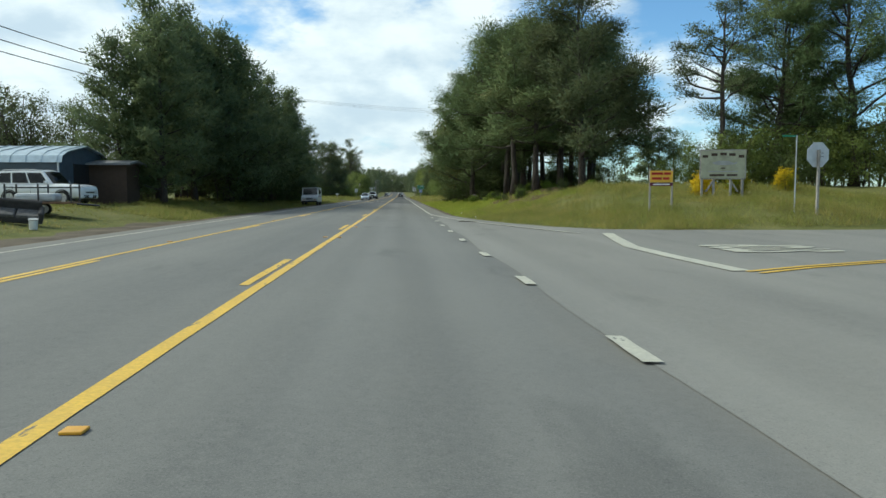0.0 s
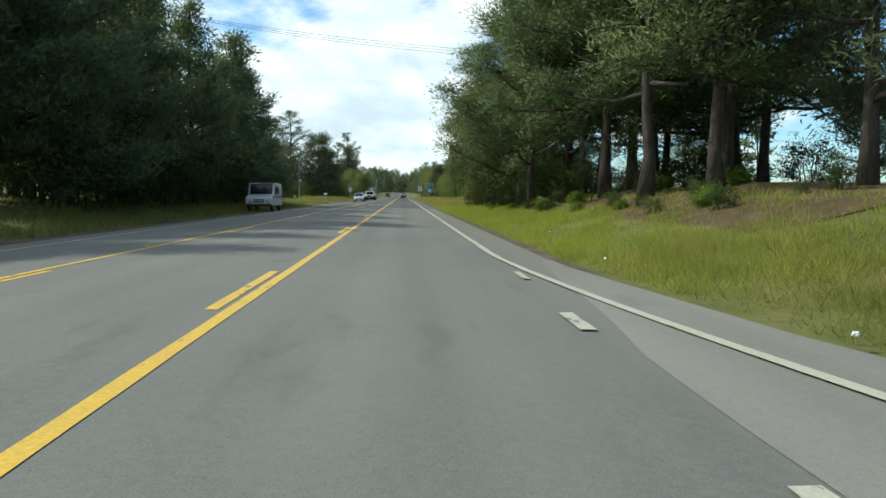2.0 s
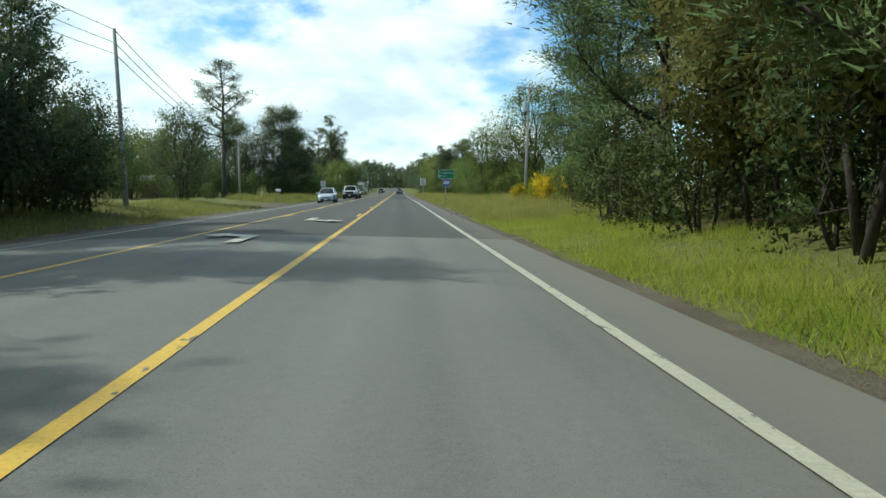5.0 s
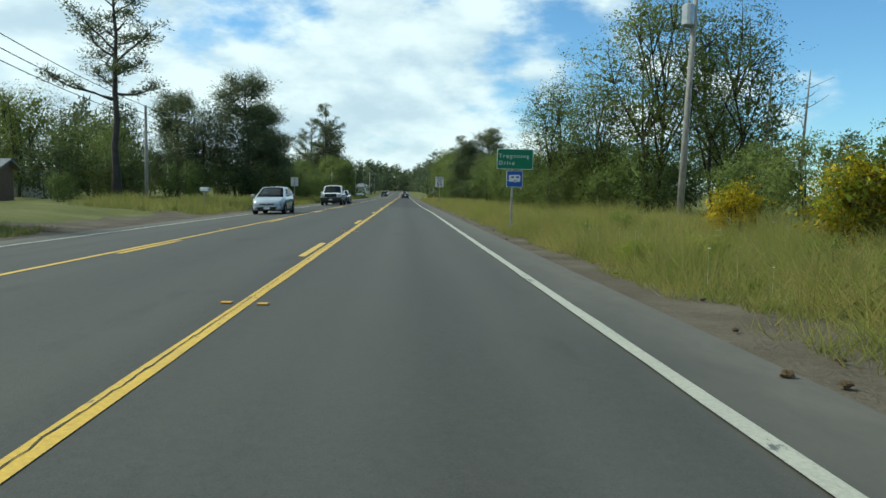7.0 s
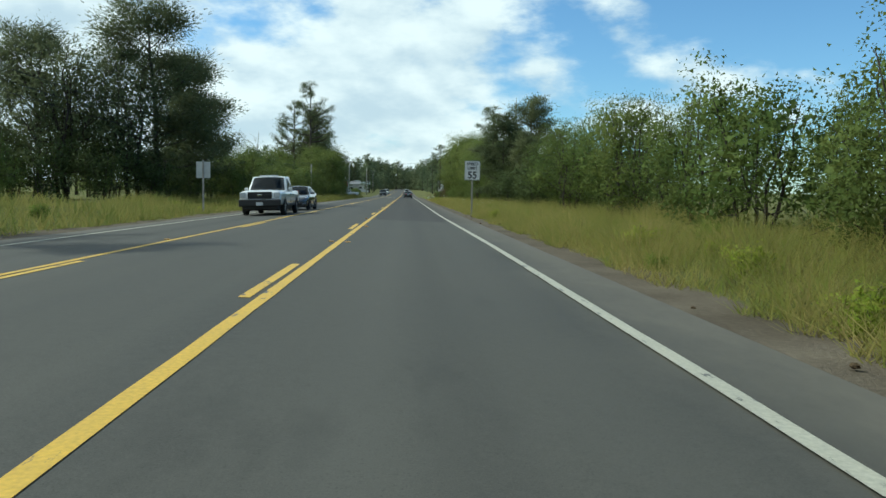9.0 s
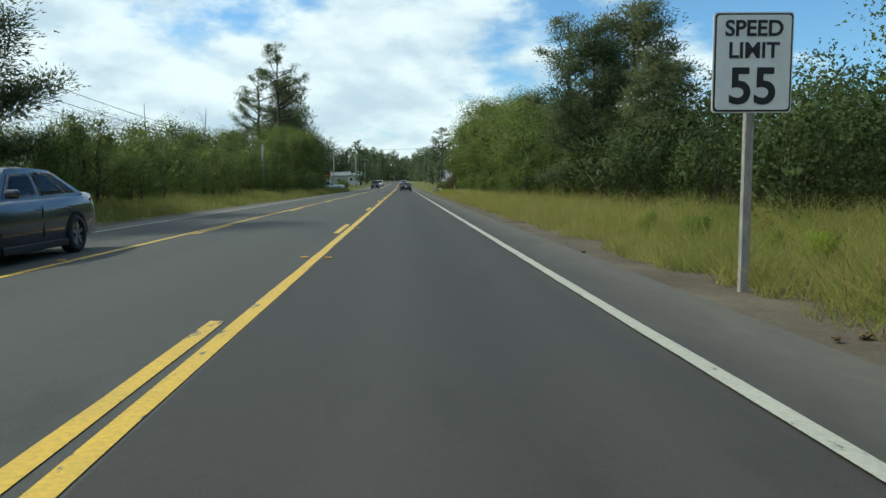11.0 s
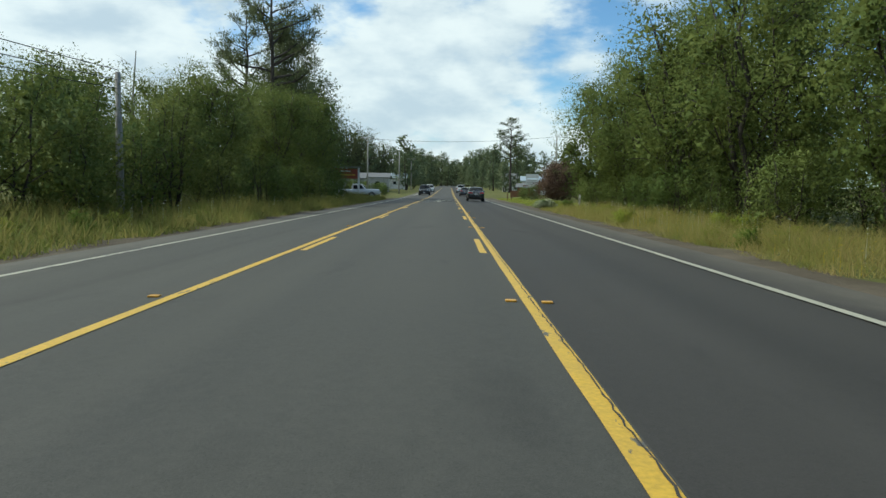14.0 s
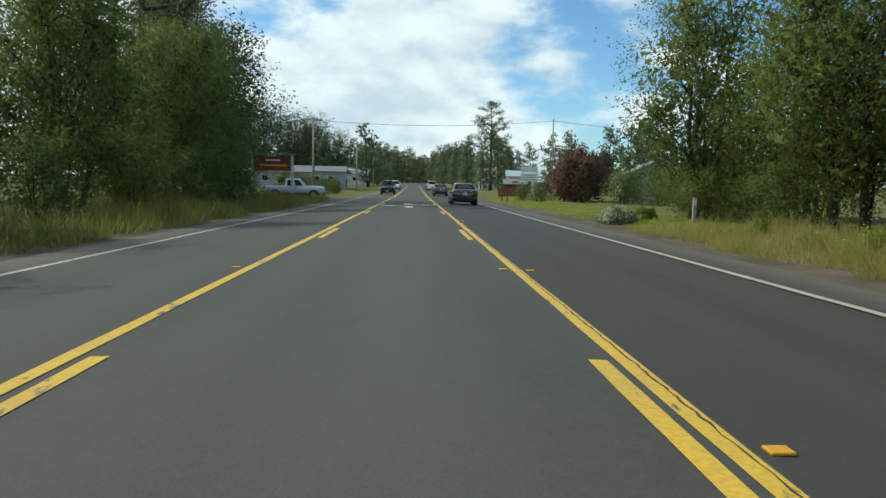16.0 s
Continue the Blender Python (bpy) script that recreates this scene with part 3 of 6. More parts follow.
def marker_mesh(name):
    bm = boxed((0, 0, 0.009), (0.115, 0.10, 0.018), 0.006)
    me = bpy.data.meshes.new(name)
    bm.to_mesh(me)
    bm.free()
    return me


mk = marker_mesh("lane_marker")
mk.materials.append(MARKER_YELLOW)
for k in range(-1, 26):
    y = FIRST + CYCLE * k
    if 76 < y < 98:
        continue
    if k == 0:
        spots = [(0.14, y + 10.4), (-0.24, y + 10.4), (XL - 0.2, y + 8.95)]
    else:
        spots = [(0.19, y + 8.95), (XL - 0.2, y + 8.95)] + ([(-0.19, y + 8.95)] if y > 105 else [])
    if k % 2:
        spots.append((0.2, y + 2.0))
    for x, yy in spots:
        ob = new("lane_marker", mk)
        ob.matrix_basis = pose(x, yy, float(road_z(x, yy)) + 0.001)
        tagged(ob, "small yellow raised reflective road marker", "road marker", "raised lane markers")


# ---- plants ----
def tuft_arrays(centres, out, r, count, spread, length, width):
    """Needle bunches: slim triangles that fan out round each centre."""
    c = np.repeat(centres, count, axis=0) + r.normal(0, 1, (len(centres) * count, 3)) * spread * np.array([1, 1, 0.6])
    o = np.repeat(out, count, axis=0)
    d = o * 0.7 + r.normal(0, 0.75, c.shape) + np.array([0, 0, 0.25])
    d /= np.linalg.norm(d, axis=1)[:, None]
    s = np.cross(d, r.normal(0, 1, d.shape))
    s /= np.linalg.norm(s, axis=1)[:, None] + 1e-6
    L = length * r.uniform(0.6, 1.3, (len(c), 1))
    w = width * r.uniform(0.6, 1.4, (len(c), 1))
    V = np.stack([c - s * w, c + s * w, c + d * L + s * w * 0.25], 1).reshape(-1, 3)
    return V, np.arange(len(V)).reshape(-1, 3)


def leaf_arrays(c, r, size):
    """Leaves: small pointed triangles, one at each place."""
    n = len(c)
    d = r.normal(0, 1, (n, 3))
    d /= np.linalg.norm(d, axis=1)[:, None]
    s = np.cross(d, r.normal(0, 1, (n, 3)))
    s /= np.linalg.norm(s, axis=1)[:, None] + 1e-6
    L = size * r.uniform(0.55, 1.4, (n, 1))
    return np.stack([c - d * L * 0.5 + s * L * 0.36, c - d * L * 0.35 - s * L * 0.36, c + d * L * 0.6], 1).reshape(-1, 3)


def limb_path(r, start, way, length, lift, n=4, wander=0.12):
    pts, p, d = [Vector(start)], Vector(start), Vector(way).normalized()
    for i in range(n):
        d = (d + Vector((r.normal(0, wander), r.normal(0, wander), lift / n + r.normal(0, wander * 0.6)))).normalized()
        p = p + d * (length / n)
        pts.append(p.copy())
    return pts


def pine(name, seed, h, spread, bare, mat, label, limbs=34, tufts=13, shape=0.75, gap=0.25, thick=0.017, sides=7, size=0.34, puff=0.36, width=0.045, core=True, fill=7):
    """A pine: tapered bent trunk, whorls of limbs and needle bunches along their outer parts."""
    r = np.random.default_rng(seed)
    tree = thing(name, Matrix.Identity(4), label, "tree")
    bm = bmesh.new()
    lean = r.normal(0, 0.035, 2)
    trunk = [(lean[0] * h * t + 0.12 * math.sin(5 * t + seed), lean[1] * h * t + 0.12 * math.cos(4 * t), h * t) for t in np.linspace(0, 1, 8)]
    rad = [h * thick * (1 - 0.88 * t) * (1.35 if t == 0 else 1) for t in np.linspace(0, 1, 8)]
    tube(bm, trunk, rad, sides)
    centres, outs, inner = [], [], [np.array(trunk[-2])]
    T = np.array(trunk)
    for i in range(limbs):
        f = i / limbs
        t = bare + (1 - bare) * (f ** 0.9) * 0.98
        base = Vector([np.interp(t, np.linspace(0, 1, 8), T[:, k]) for k in range(3)])
        prof = (1 - f) ** shape * (0.55 + 0.45 * min(1.0, f * 5 + 0.5)) + 0.07
        if r.random() < gap:
            prof *= 0.55
        L = spread * prof * r.uniform(0.75, 1.2)
        a = i * 2.4 + r.normal(0, 0.35)
        way = (math.cos(a), math.sin(a), 0.05 + 0.5 * f)
        pts = limb_path(r, base, way, L, 0.35)
        if sides > 5:
            tube(bm, pts, [max(0.012, h * thick * 0.30 * (1 - f * 0.6) * (1 - 0.8 * k / 4)) for k in range(5)], 4)
        P = np.array(pts)
        m = max(3, int(L * 4.2))
        for s in np.linspace(0.28, 1.0, m):
            q = np.array([np.interp(s * 4, range(5), P[:, k]) for k in range(3)])
            side = np.array([-math.sin(a), math.cos(a), 0.0]) * r.normal(0, 0.22 * L * (1.15 - s)) + np.array([0, 0, r.normal(0.08, 0.15)])
            centres.append(q + side)
            if s < 0.8 and core:
                inner.append(q + side * 0.6)
            outs.append(np.array([math.cos(a), math.sin(a), 0.3]))
    centres.append(T[-1])
    outs.append(np.array([0, 0, 1.0]))
    part("trunk", bm, BARK, tree, smooth=True)
    V1, _ = tuft_arrays(np.array(centres), np.array(outs), r, tufts, puff, size, width)
    C1 = np.repeat(np.array(centres), tufts, axis=0) - np.repeat(np.array(outs), tufts, axis=0) * 0.5
    V2, _ = tuft_arrays(np.array(inner), np.array(inner) * 0, r, fill, 0.34, size * 1.3, size * 0.26)
    C2 = np.repeat(np.array(inner), fill, axis=0)
    part("crown", foliage("crown", np.concatenate([V1, V2]), np.concatenate([C1, C2]) - np.array([0, 0, 0.25])), mat, tree)
    return tree


def spreading_pine(name, seed, h, spread, bare, mat, label, limbs=20, dense=105, lean=0.05, puff=1.0, size=0.235, stout=1.0, lift=0.12, slim=0.16):
    """An old coast pine: a stout bent trunk, thick crooked limbs that fork, and needle pads on the branch ends."""
    r = np.random.default_rng(seed)
    tree = thing(name, Matrix.Identity(4), label, "tree")
    bm = bmesh.new()
    ts = np.linspace(0, 1, 9)
    off = np.cumsum(r.normal(0, 0.02 * h / 3, (9, 2)), axis=0) * (ts[:, None] > 0)
    tilt = r.normal(0, lean, 2)
    T = np.column_stack([off[:, 0] + tilt[0] * h * ts, off[:, 1] + tilt[1] * h * ts, h * 0.93 * ts])
    tube(bm, T, [h * 0.0185 * stout * (1 - 0.85 * t) * (1.4 if t == 0 else 1) for t in ts], 8)
    pads, sizes = [], []
    for i in range(limbs):
        f = (i + 0.5) / limbs
        t = bare + (0.97 - bare) * f
        base = Vector([np.interp(t, ts, T[:, k]) for k in range(3)])
        a = i * 2.4 + r.normal(0, 0.5)
        L = spread * (1.05 - 0.72 * f ** 1.7) * r.uniform(0.7, 1.15)
        way = (math.cos(a), math.sin(a), lift + 0.55 * f + r.normal(0, 0.12))
        pts = limb_path(r, base, way, L, 0.5, 6, 0.22)
        thick_ = h * 0.0066 * (1.15 - 0.7 * f)
        tube(bm, pts, [max(0.02, thick_ * (1 - 0.8 * k / 6)) for k in range(7)], 5)
        P = np.array(pts)
        forks = max(4, int(L * 1.9))
        for s in np.linspace(0.38, 1.0, forks):
            q = Vector([np.interp(s * 6, range(7), P[:, k]) for k in range(3)])
            turn = a + r.choice([-1, 1]) * r.uniform(0.3, 1.2)
            reach = (0.4 + 0.22 * L * (1.15 - s)) * r.uniform(0.7, 1.3)
            end = q + Vector((math.cos(turn) * reach, math.sin(turn) * reach, reach * r.uniform(0.1, 0.6)))
            m_ = q.lerp(end, 0.5) + Vector((0, 0, 0.08))
            tube(bm, [q, m_, end], [max(0.012, thick_ * 0.34), max(0.010, thick_ * 0.22), 0.008], 3)
            pads.append(end)
            sizes.append(r.uniform(0.7, 1.2))
            if r.random() < 0.55:
                pads.append(m_)
                sizes.append(r.uniform(0.5, 0.8))
    pads.append(T[-1] + np.array([0, 0, 0.3]))
    sizes.append(0.9)
    part("trunk", bm, BARK, tree, smooth=True)
    V, C = [], []
    for p, sz in zip(pads, sizes):
        n = int(dense * sz)
        c = np.array(p) + r.normal(0, 1, (n, 3)) * np.array([0.46, 0.46, 0.25]) * sz * puff
        d = (c - np.array(p)) * 1.6 + r.normal(0, 0.4, (n, 3)) + np.array([0, 0, 0.35])
        d /= np.linalg.norm(d, axis=1)[:, None]
        s_ = np.cross(d, r.normal(0, 1, (n, 3)))
        s_ /= np.linalg.norm(s_, axis=1)[:, None] + 1e-6
        ln, w = size * r.uniform(0.6, 1.3, (n, 1)), size * slim * r.uniform(0.6, 1.5, (n, 1))
        V.append(np.stack([c - s_ * w, c + s_ * w, c + d * ln], 1).reshape(-1, 3))
        C.append(np.repeat([np.array(p) - np.array([0, 0, 0.35])], n, axis=0))
    part("crown", foliage("crown", np.concatenate(V), np.concatenate(C)), mat, tree)
    return tree


def broadleaf(name, seed, h, spread, mat, label, stems=3, bare=0.2, lobes=9, leaves=8000, size=0.17, bark=BARK, category="tree", open_=0.0, core=170, fat=1.0):
    """A broad-leaved tree or bush: several stems, limbs that reach into rounded lobes, and leaves on and in the lobes."""
    r = np.random.default_rng(seed)
    tree = thing(name, Matrix.Identity(4), label, category)
    bm = bmesh.new()
    mid, half = h * (bare + (1 - bare) * 0.5), h * (1 - bare) * 0.5
    blobs = []
    for i in range(lobes):
        t = (i + 0.5) / lobes
        zf = -0.8 + 1.6 * t
        wide = math.sqrt(max(0.05, 1 - zf * zf)) * (1.0 if zf < 0.2 else 0.85)
        a = i * 2.4 + r.normal(0, 0.4)
        d = spread * 0.58 * wide * r.uniform(0.55, 1.1)
        rad = fat * spread * r.uniform(0.36, 0.56) * (0.75 + 0.25 * wide)
        blobs.append((np.array([math.cos(a) * d, math.sin(a) * d, mid + zf * half * 0.86]), rad))
    roots = []
    for s in range(stems):
        a = s * math.tau / stems + r.normal(0, 0.4)
        far_ = 0.10 * spread * (stems > 1)
        base = Vector((math.cos(a) * far_, math.sin(a) * far_, 0))
        top = Vector((math.cos(a) * spread * 0.3 * (stems > 1) + r.normal(0, 0.15), math.sin(a) * spread * 0.3 * (stems > 1) + r.normal(0, 0.15), h * r.uniform(0.78, 0.92)))
        line = [base.lerp(top, t) + Vector((r.normal(0, 0.02 * h), r.normal(0, 0.02 * h), 0)) * (t > 0) for t in np.linspace(0, 1, 6)]
        tube(bm, line, [h * (0.011 if stems > 2 else 0.007) * (1.2 - t) for t in np.linspace(0, 1, 6)], 6)
        roots.append(line)
    C, O, K, Q, M, P = [], [], [], [], [], []
    total = sum(q * q for _, q in blobs)
    for i, (c, rad) in enumerate(blobs):
        line = roots[i % stems]
        start = line[max(1, min(4, int(c[2] / h * 5) - 1))]
        mid_ = start.lerp(Vector(c), 0.55) + Vector((0, 0, -0.08 * rad))
        tube(bm, [start, mid_, Vector(c)], [h * 0.006, h * 0.004, h * 0.002], 4)
        for _ in range(5 if category == "tree" else 2):
            e = Vector(c) + Vector(r.normal(0, 1, 3)).normalized() * rad * 0.85
            tube(bm, [Vector(c).lerp(mid_, 0.4), Vector(c).lerp(e, 0.5), e], [h * 0.0028, h * 0.002, 0.006], 3)
        n = int(leaves * rad * rad / total)
        # sprays: leaves gather round many twig ends, a few of which reach out past the rest
        twigs = max(16, n // 20)
        ends = r.normal(0, 1, (twigs, 3))
        ends /= np.linalg.norm(ends, axis=1)[:, None]
        ends *= rad * np.where(r.random((twigs, 1)) < 0.12, r.uniform(1.05, 1.32, (twigs, 1)), r.uniform(0.55, 1.06, (twigs, 1))) * np.array([1, 1, 0.88])
        C.append(c + ends[r.integers(0, twigs, n)] + r.normal(0, 1, (n, 3)) * (0.085 * rad + 0.05) * np.array([1.15, 1.15, 0.7]))
        O.append(np.repeat([c], n, axis=0) * 0.6 + np.array([0, 0, mid]) * 0.4 - np.array([0, 0, 0.3 * rad]))
        # leaves deeper in the lobe, which close most of the gaps between the sprays
        k = int(n * 0.32 * (1 - open_))
        e = r.normal(0, 1, (k, 3))
        e /= np.linalg.norm(e, axis=1)[:, None]
        M.append(c + e * rad * r.uniform(0.45, 0.88, (k, 1)) * np.array([1, 1, 0.88]))
        P.append(np.repeat([c], k, axis=0) * 0.6 + np.array([0, 0, mid]) * 0.4 - np.array([0, 0, 0.3 * rad]))
        k = int(core * (1 - open_))
        e = r.normal(0, 1, (k, 3))
        e /= np.linalg.norm(e, axis=1)[:, None]
        K.append(c + e * rad * r.uniform(0.1, 0.55, (k, 1)))
        Q.append(np.repeat([c], k, axis=0) - np.array([0, 0, 0.3 * rad]))
    part("trunk", bm, bark, tree, smooth=True)
    V = np.concatenate([leaf_arrays(np.concatenate(C), r, size), leaf_arrays(np.concatenate(M), r, size * 1.55), leaf_arrays(np.concatenate(K), r, 0.115 * math.sqrt(spread))])
    part("crown", foliage("crown", V, np.concatenate(O + P + Q)), mat, tree)
    return tree


def plant(master, x, y, size=1.0, turn=None, sink=0.08, squash=1.0):
    ob = copy_thing(master, pose(x, y, gz(x, y) - sink, 0, 0, rng.uniform(0, 360) if turn is None else turn) @ Matrix.Diagonal((size, size, size * squash, 1)))
    return ob


def stow(*obs):
    """Removes the patterns from which trees were copied."""
    for ob in obs:
        for o in (*ob.children_recursive, ob):
            bpy.data.objects.remove(o)


PINES = [pine("pine_tree", 11 + i, 14.0, sp, bare, NEEDLES_DARK, "tall dark pine in a roadside wood", limbs=50, tufts=26, shape=shp, width=0.055, fill=3)
         for i, (sp, bare, shp) in enumerate(((4.4, 0.08, 0.62), (4.0, 0.12, 0.7), (4.8, 0.07, 0.55)))]
PINES_R = [spreading_pine("pine_tree", 31 + i, 14.0, sp, bare, NEEDLES, "tall spreading pine with crooked limbs on a grassy bank", limbs=n_, dense=165, size=0.24, slim=0.095)
           for i, (sp, bare, n_) in enumerate(((5.0, 0.17, 25), (4.6, 0.13, 26), (5.4, 0.20, 24)))]
PINES_B = [spreading_pine("pine_tree", 41 + i, 14.0, 5.2, 0.15, NEEDLES, "tall pine further back on a grassy bank", limbs=18, dense=32, size=0.40) for i in range(2)]
HIGH = [spreading_pine("pine_tree", 36 + i, 14.0, 5.5, 0.29, NEEDLES, "tall pine with a stout bare trunk and a high crown", limbs=27, dense=125, size=0.24, slim=0.11, lean=0.04, stout=1.0, lift=-0.14) for i in range(2)]
TIER = spreading_pine("pine_tree", 49, 11.0, 3.3, 0.16, CYPRESS, "dark pine with flat tiers of foliage above scrub", limbs=34, dense=150, lean=0.015, puff=0.95, size=0.2, lift=-0.02)
DENSE = spreading_pine("pine_tree", 47, 14.0, 4.9, 0.12, CYPRESS, "dense dark pine above roadside scrub", limbs=29, dense=150, puff=1.3, size=0.30, slim=0.11)
LONE = spreading_pine("pine_tree", 51, 17.0, 4.2, 0.45, CYPRESS, "tall thin pine with sparse tufted limbs", limbs=19, dense=60, lean=0.02, puff=0.7)
FARPINE = [pine("pine_tree", 61 + i, 14.0, 3.9, 0.1, HAZE_NEEDLES, "conifer beside the road further off, paled for haze", limbs=18, tufts=4, shape=0.5, sides=5, size=0.8, puff=0.5, width=0.19, fill=1) for i in range(3)]
CYP = [broadleaf("cypress_tree", 71 + i, 12.0, 4.6, CYPRESS, "dense dark evergreen tree by the road", stems=3, bare=0.0, lobes=17, leaves=7500, size=0.14, core=90, fat=1.18) for i in range(2)]
ALD = [broadleaf("alder_tree", 81 + i, 10.0, 4.0, ALDER, "leafy green alder beside the road", stems=3, bare=0.04, lobes=16, leaves=16500, size=0.086, core=150) for i in range(3)]
THIN = [broadleaf("alder_tree", 91 + i, 10.0, 3.4, ALDER, "light open-crowned alder behind roadside scrub", stems=2, bare=0.16, lobes=17, leaves=17000, size=0.08, open_=0.7, core=100) for i in range(2)]
BUSH = [broadleaf("bush", 101 + i, 4.0, 2.7, m, "dense green roadside bush", stems=4, bare=0.0, lobes=9, leaves=5000, size=0.072, category="bush", core=70) for i, m in enumerate((SHRUB, ALDER, SHRUB))]
TALL = [broadleaf("bush", 161 + i, 7.0, 3.4, m, "tall dense green roadside thicket bush", stems=5, bare=0.0, lobes=13, leaves=7600, size=0.077, category="bush", core=90) for i, m in enumerate((SHRUB, ALDER))]
DARKBUSH = broadleaf("bush", 107, 4.0, 2.8, SHADE_LEAVES, "bush with leaves coloured darker for deep shade", stems=4, bare=0.0, lobes=9, leaves=2600, size=0.10, category="bush", core=60)
OLV = broadleaf("tree", 111, 10.0, 3.4, OLIVE, "yellowish-green broadleaf tree at the wood's edge", stems=2, bare=0.1, lobes=12, leaves=12000, size=0.12)
BRM = broadleaf("broom_bush", 121, 2.2, 1.3, BROOM, "broom bush in full yellow flower", stems=5, bare=0.02, lobes=9, leaves=3000, size=0.08, category="bush", open_=0.6)
PLM = broadleaf("plum_tree", 131, 5.0, 3.4, PLUM, "rounded purple-leaved plum tree", stems=4, bare=0.02, lobes=12, leaves=7000, size=0.15)
HYD = broadleaf("hydrangea_bush", 141, 1.2, 1.1, BLOSSOM, "low bush with white flower heads", stems=5, bare=0.05, lobes=9, leaves=2500, size=0.1, category="bush", open_=0.5)
WEED = [broadleaf("weed_clump", 171 + i, 0.85, 0.6, m, "leafy green weeds among roadside grass", stems=5, bare=0.0, lobes=8, leaves=900, size=0.06, category="plant", core=12) for i, m in enumerate((FERN, BLADES_LUSH))]
FRN = broadleaf("fern", 151, 1.0, 0.9, FERN, "clump of bright green fern on the bank", stems=5, bare=0.02, lobes=9, leaves=3000, size=0.085, category="plant", open_=0.8)

for i, (x, y, h) in enumerate([(-14.2, 48.5, 12.5), (-15.8, 53.5, 15), (-17.0, 48.8, 10.5), (-14.6, 58, 14), (-16.4, 61, 16), (-13.4, 64, 14.5), (-17.4, 68, 16), (-13.3, 71, 15), (-16.5, 77, 16),
                               (-13, 82, 14), (-17, 86, 16), (-13.4, 91, 14), (-13, 98, 13), (-16.5, 102, 14), (-13.6, 107, 8.5), (-20.5, 73, 15), (-21.5, 80, 15), (-23, 92, 14)]):
    plant(PINES[i % 3] if x > -20 else PINES_B[i % 2], x, y, h / 14.0)
for x, y, h in [(-12.8, 112, 6.5), (-15.5, 118, 6), (-18, 113, 7.5), (-12.8, 104.5, 8)]:
    plant(CYP[0], x, y, h / 12.0)
plant(DENSE, 14.8, 50, 0.92, 40, squash=1.22)
for i, (x, y, h) in enumerate([(14, 83, 19.5), (11.2, 91, 16), (9.6, 99, 12.5), (10.2, 106, 10), (9.6, 78, 14), (9.2, 71.5, 13), (16, 101, 13), (9.4, 85, 13.5), (12.6, 96, 13), (26.5, 45.5, 13), (31, 44, 16), (36, 40, 17), (42, 46, 16), (12.2, 114.5, 10), (29, 49, 15)]):
    plant(PINES_R[i % 3], x, y, h / 14.0)
for i, (x, y, h) in enumerate([(11.7, 65.5, 15), (13.4, 66.5, 15.5), (11.0, 57.5, 14.5), (15.5, 60.5, 15), (16, 71, 15.5), (17.8, 66, 15), (19, 77, 15.5), (14.2, 75.5, 15), (12.2, 54, 13.5), (17, 84, 15), (19.2, 64.5, 15), (21.5, 72, 15), (23.5, 79, 15.5)]):
    plant(HIGH[i % 2], x, y, h / 14.0)
plant(LONE, 23.0, 45.5, 0.80, squash=0.95)
for x, y, h in [(27, 68, 6.5), (30.5, 73, 7), (25.5, 90, 6), (34, 66, 7.5)]:
    plant(PINES_B[0], x, y, h / 14.0)
plant(OLV, 8.6, 88, 1.15)
plant(OLV, 9.5, 93, 0.8)
plant(LONE, -19, 165, 1.0)
for x, y, h in [(-18.5, 201, 11), (-22.5, 199, 12), (-31.5, 198, 12), (-36, 196, 11)]:
    plant(CYP[1], x, y, h / 12.0)
plant(DENSE, -18.3, 205, 15.5 / 14.0)
plant(DENSE, -26.5, 203, 13 / 14.0)
plant(DENSE, -18.2, 213, 13 / 14.0)
plant(CYP[0], -14.9, 134.5, 8 / 12.0)
plant(LONE, -19.4, 304, 1.2, squash=1.25)
plant(LONE, -23.6, 311, 1.05, squash=1.25)
plant(DENSE, -19.8, 311, 0.92, squash=1.5)
for x, y, h in [(-19.5, 318, 17), (-21, 327, 18), (-27, 322, 15)]:
    plant(CYP[0], x, y, h / 12.0)
for i, (x, y, h) in enumerate([(-13.5, 266, 7.5), (-15, 272, 8.5), (-12.8, 280, 8.8), (-16, 286, 10), (-12.8, 292, 10), (-17, 297, 11), (-14.6, 299.5, 10.5), (-18.5, 306, 11.5), (-21, 278, 9), (-24, 290, 10)]):
    plant(ALD[i % 3], x, y, h / 10.0)
for i, (x, y, h) in enumerate([(10.5, 236, 8.5), (13, 242, 9), (10.5, 247, 9), (14, 252, 10), (10.8, 257, 10.5), (15, 262, 12), (11, 266, 11.5), (14, 271, 12), (11, 276, 10.5), (10.8, 287, 11), (17, 280, 11), (18, 246, 10.5), (12.8, 281.5, 9.5), (13.8, 273.5, 11)]):
    plant(ALD[i % 3], x, y, h / 10.0)
for i, (x, y, h) in enumerate([(11.4, 157.5, 9), (15, 150, 12.8), (18.5, 149.5, 11.8), (13, 153.5, 8.5), (21.5, 156, 8)]):
    plant(THIN[i % 2], x, y, h / 10.0)
plant(TIER, 14.6, 222, 1.02)
plant(LONE, 10.2, 220, 0.62, squash=1.0)
plant(TIER, 10.9, 217.5, 0.82)
plant(TIER, 12.6, 213, 0.62)
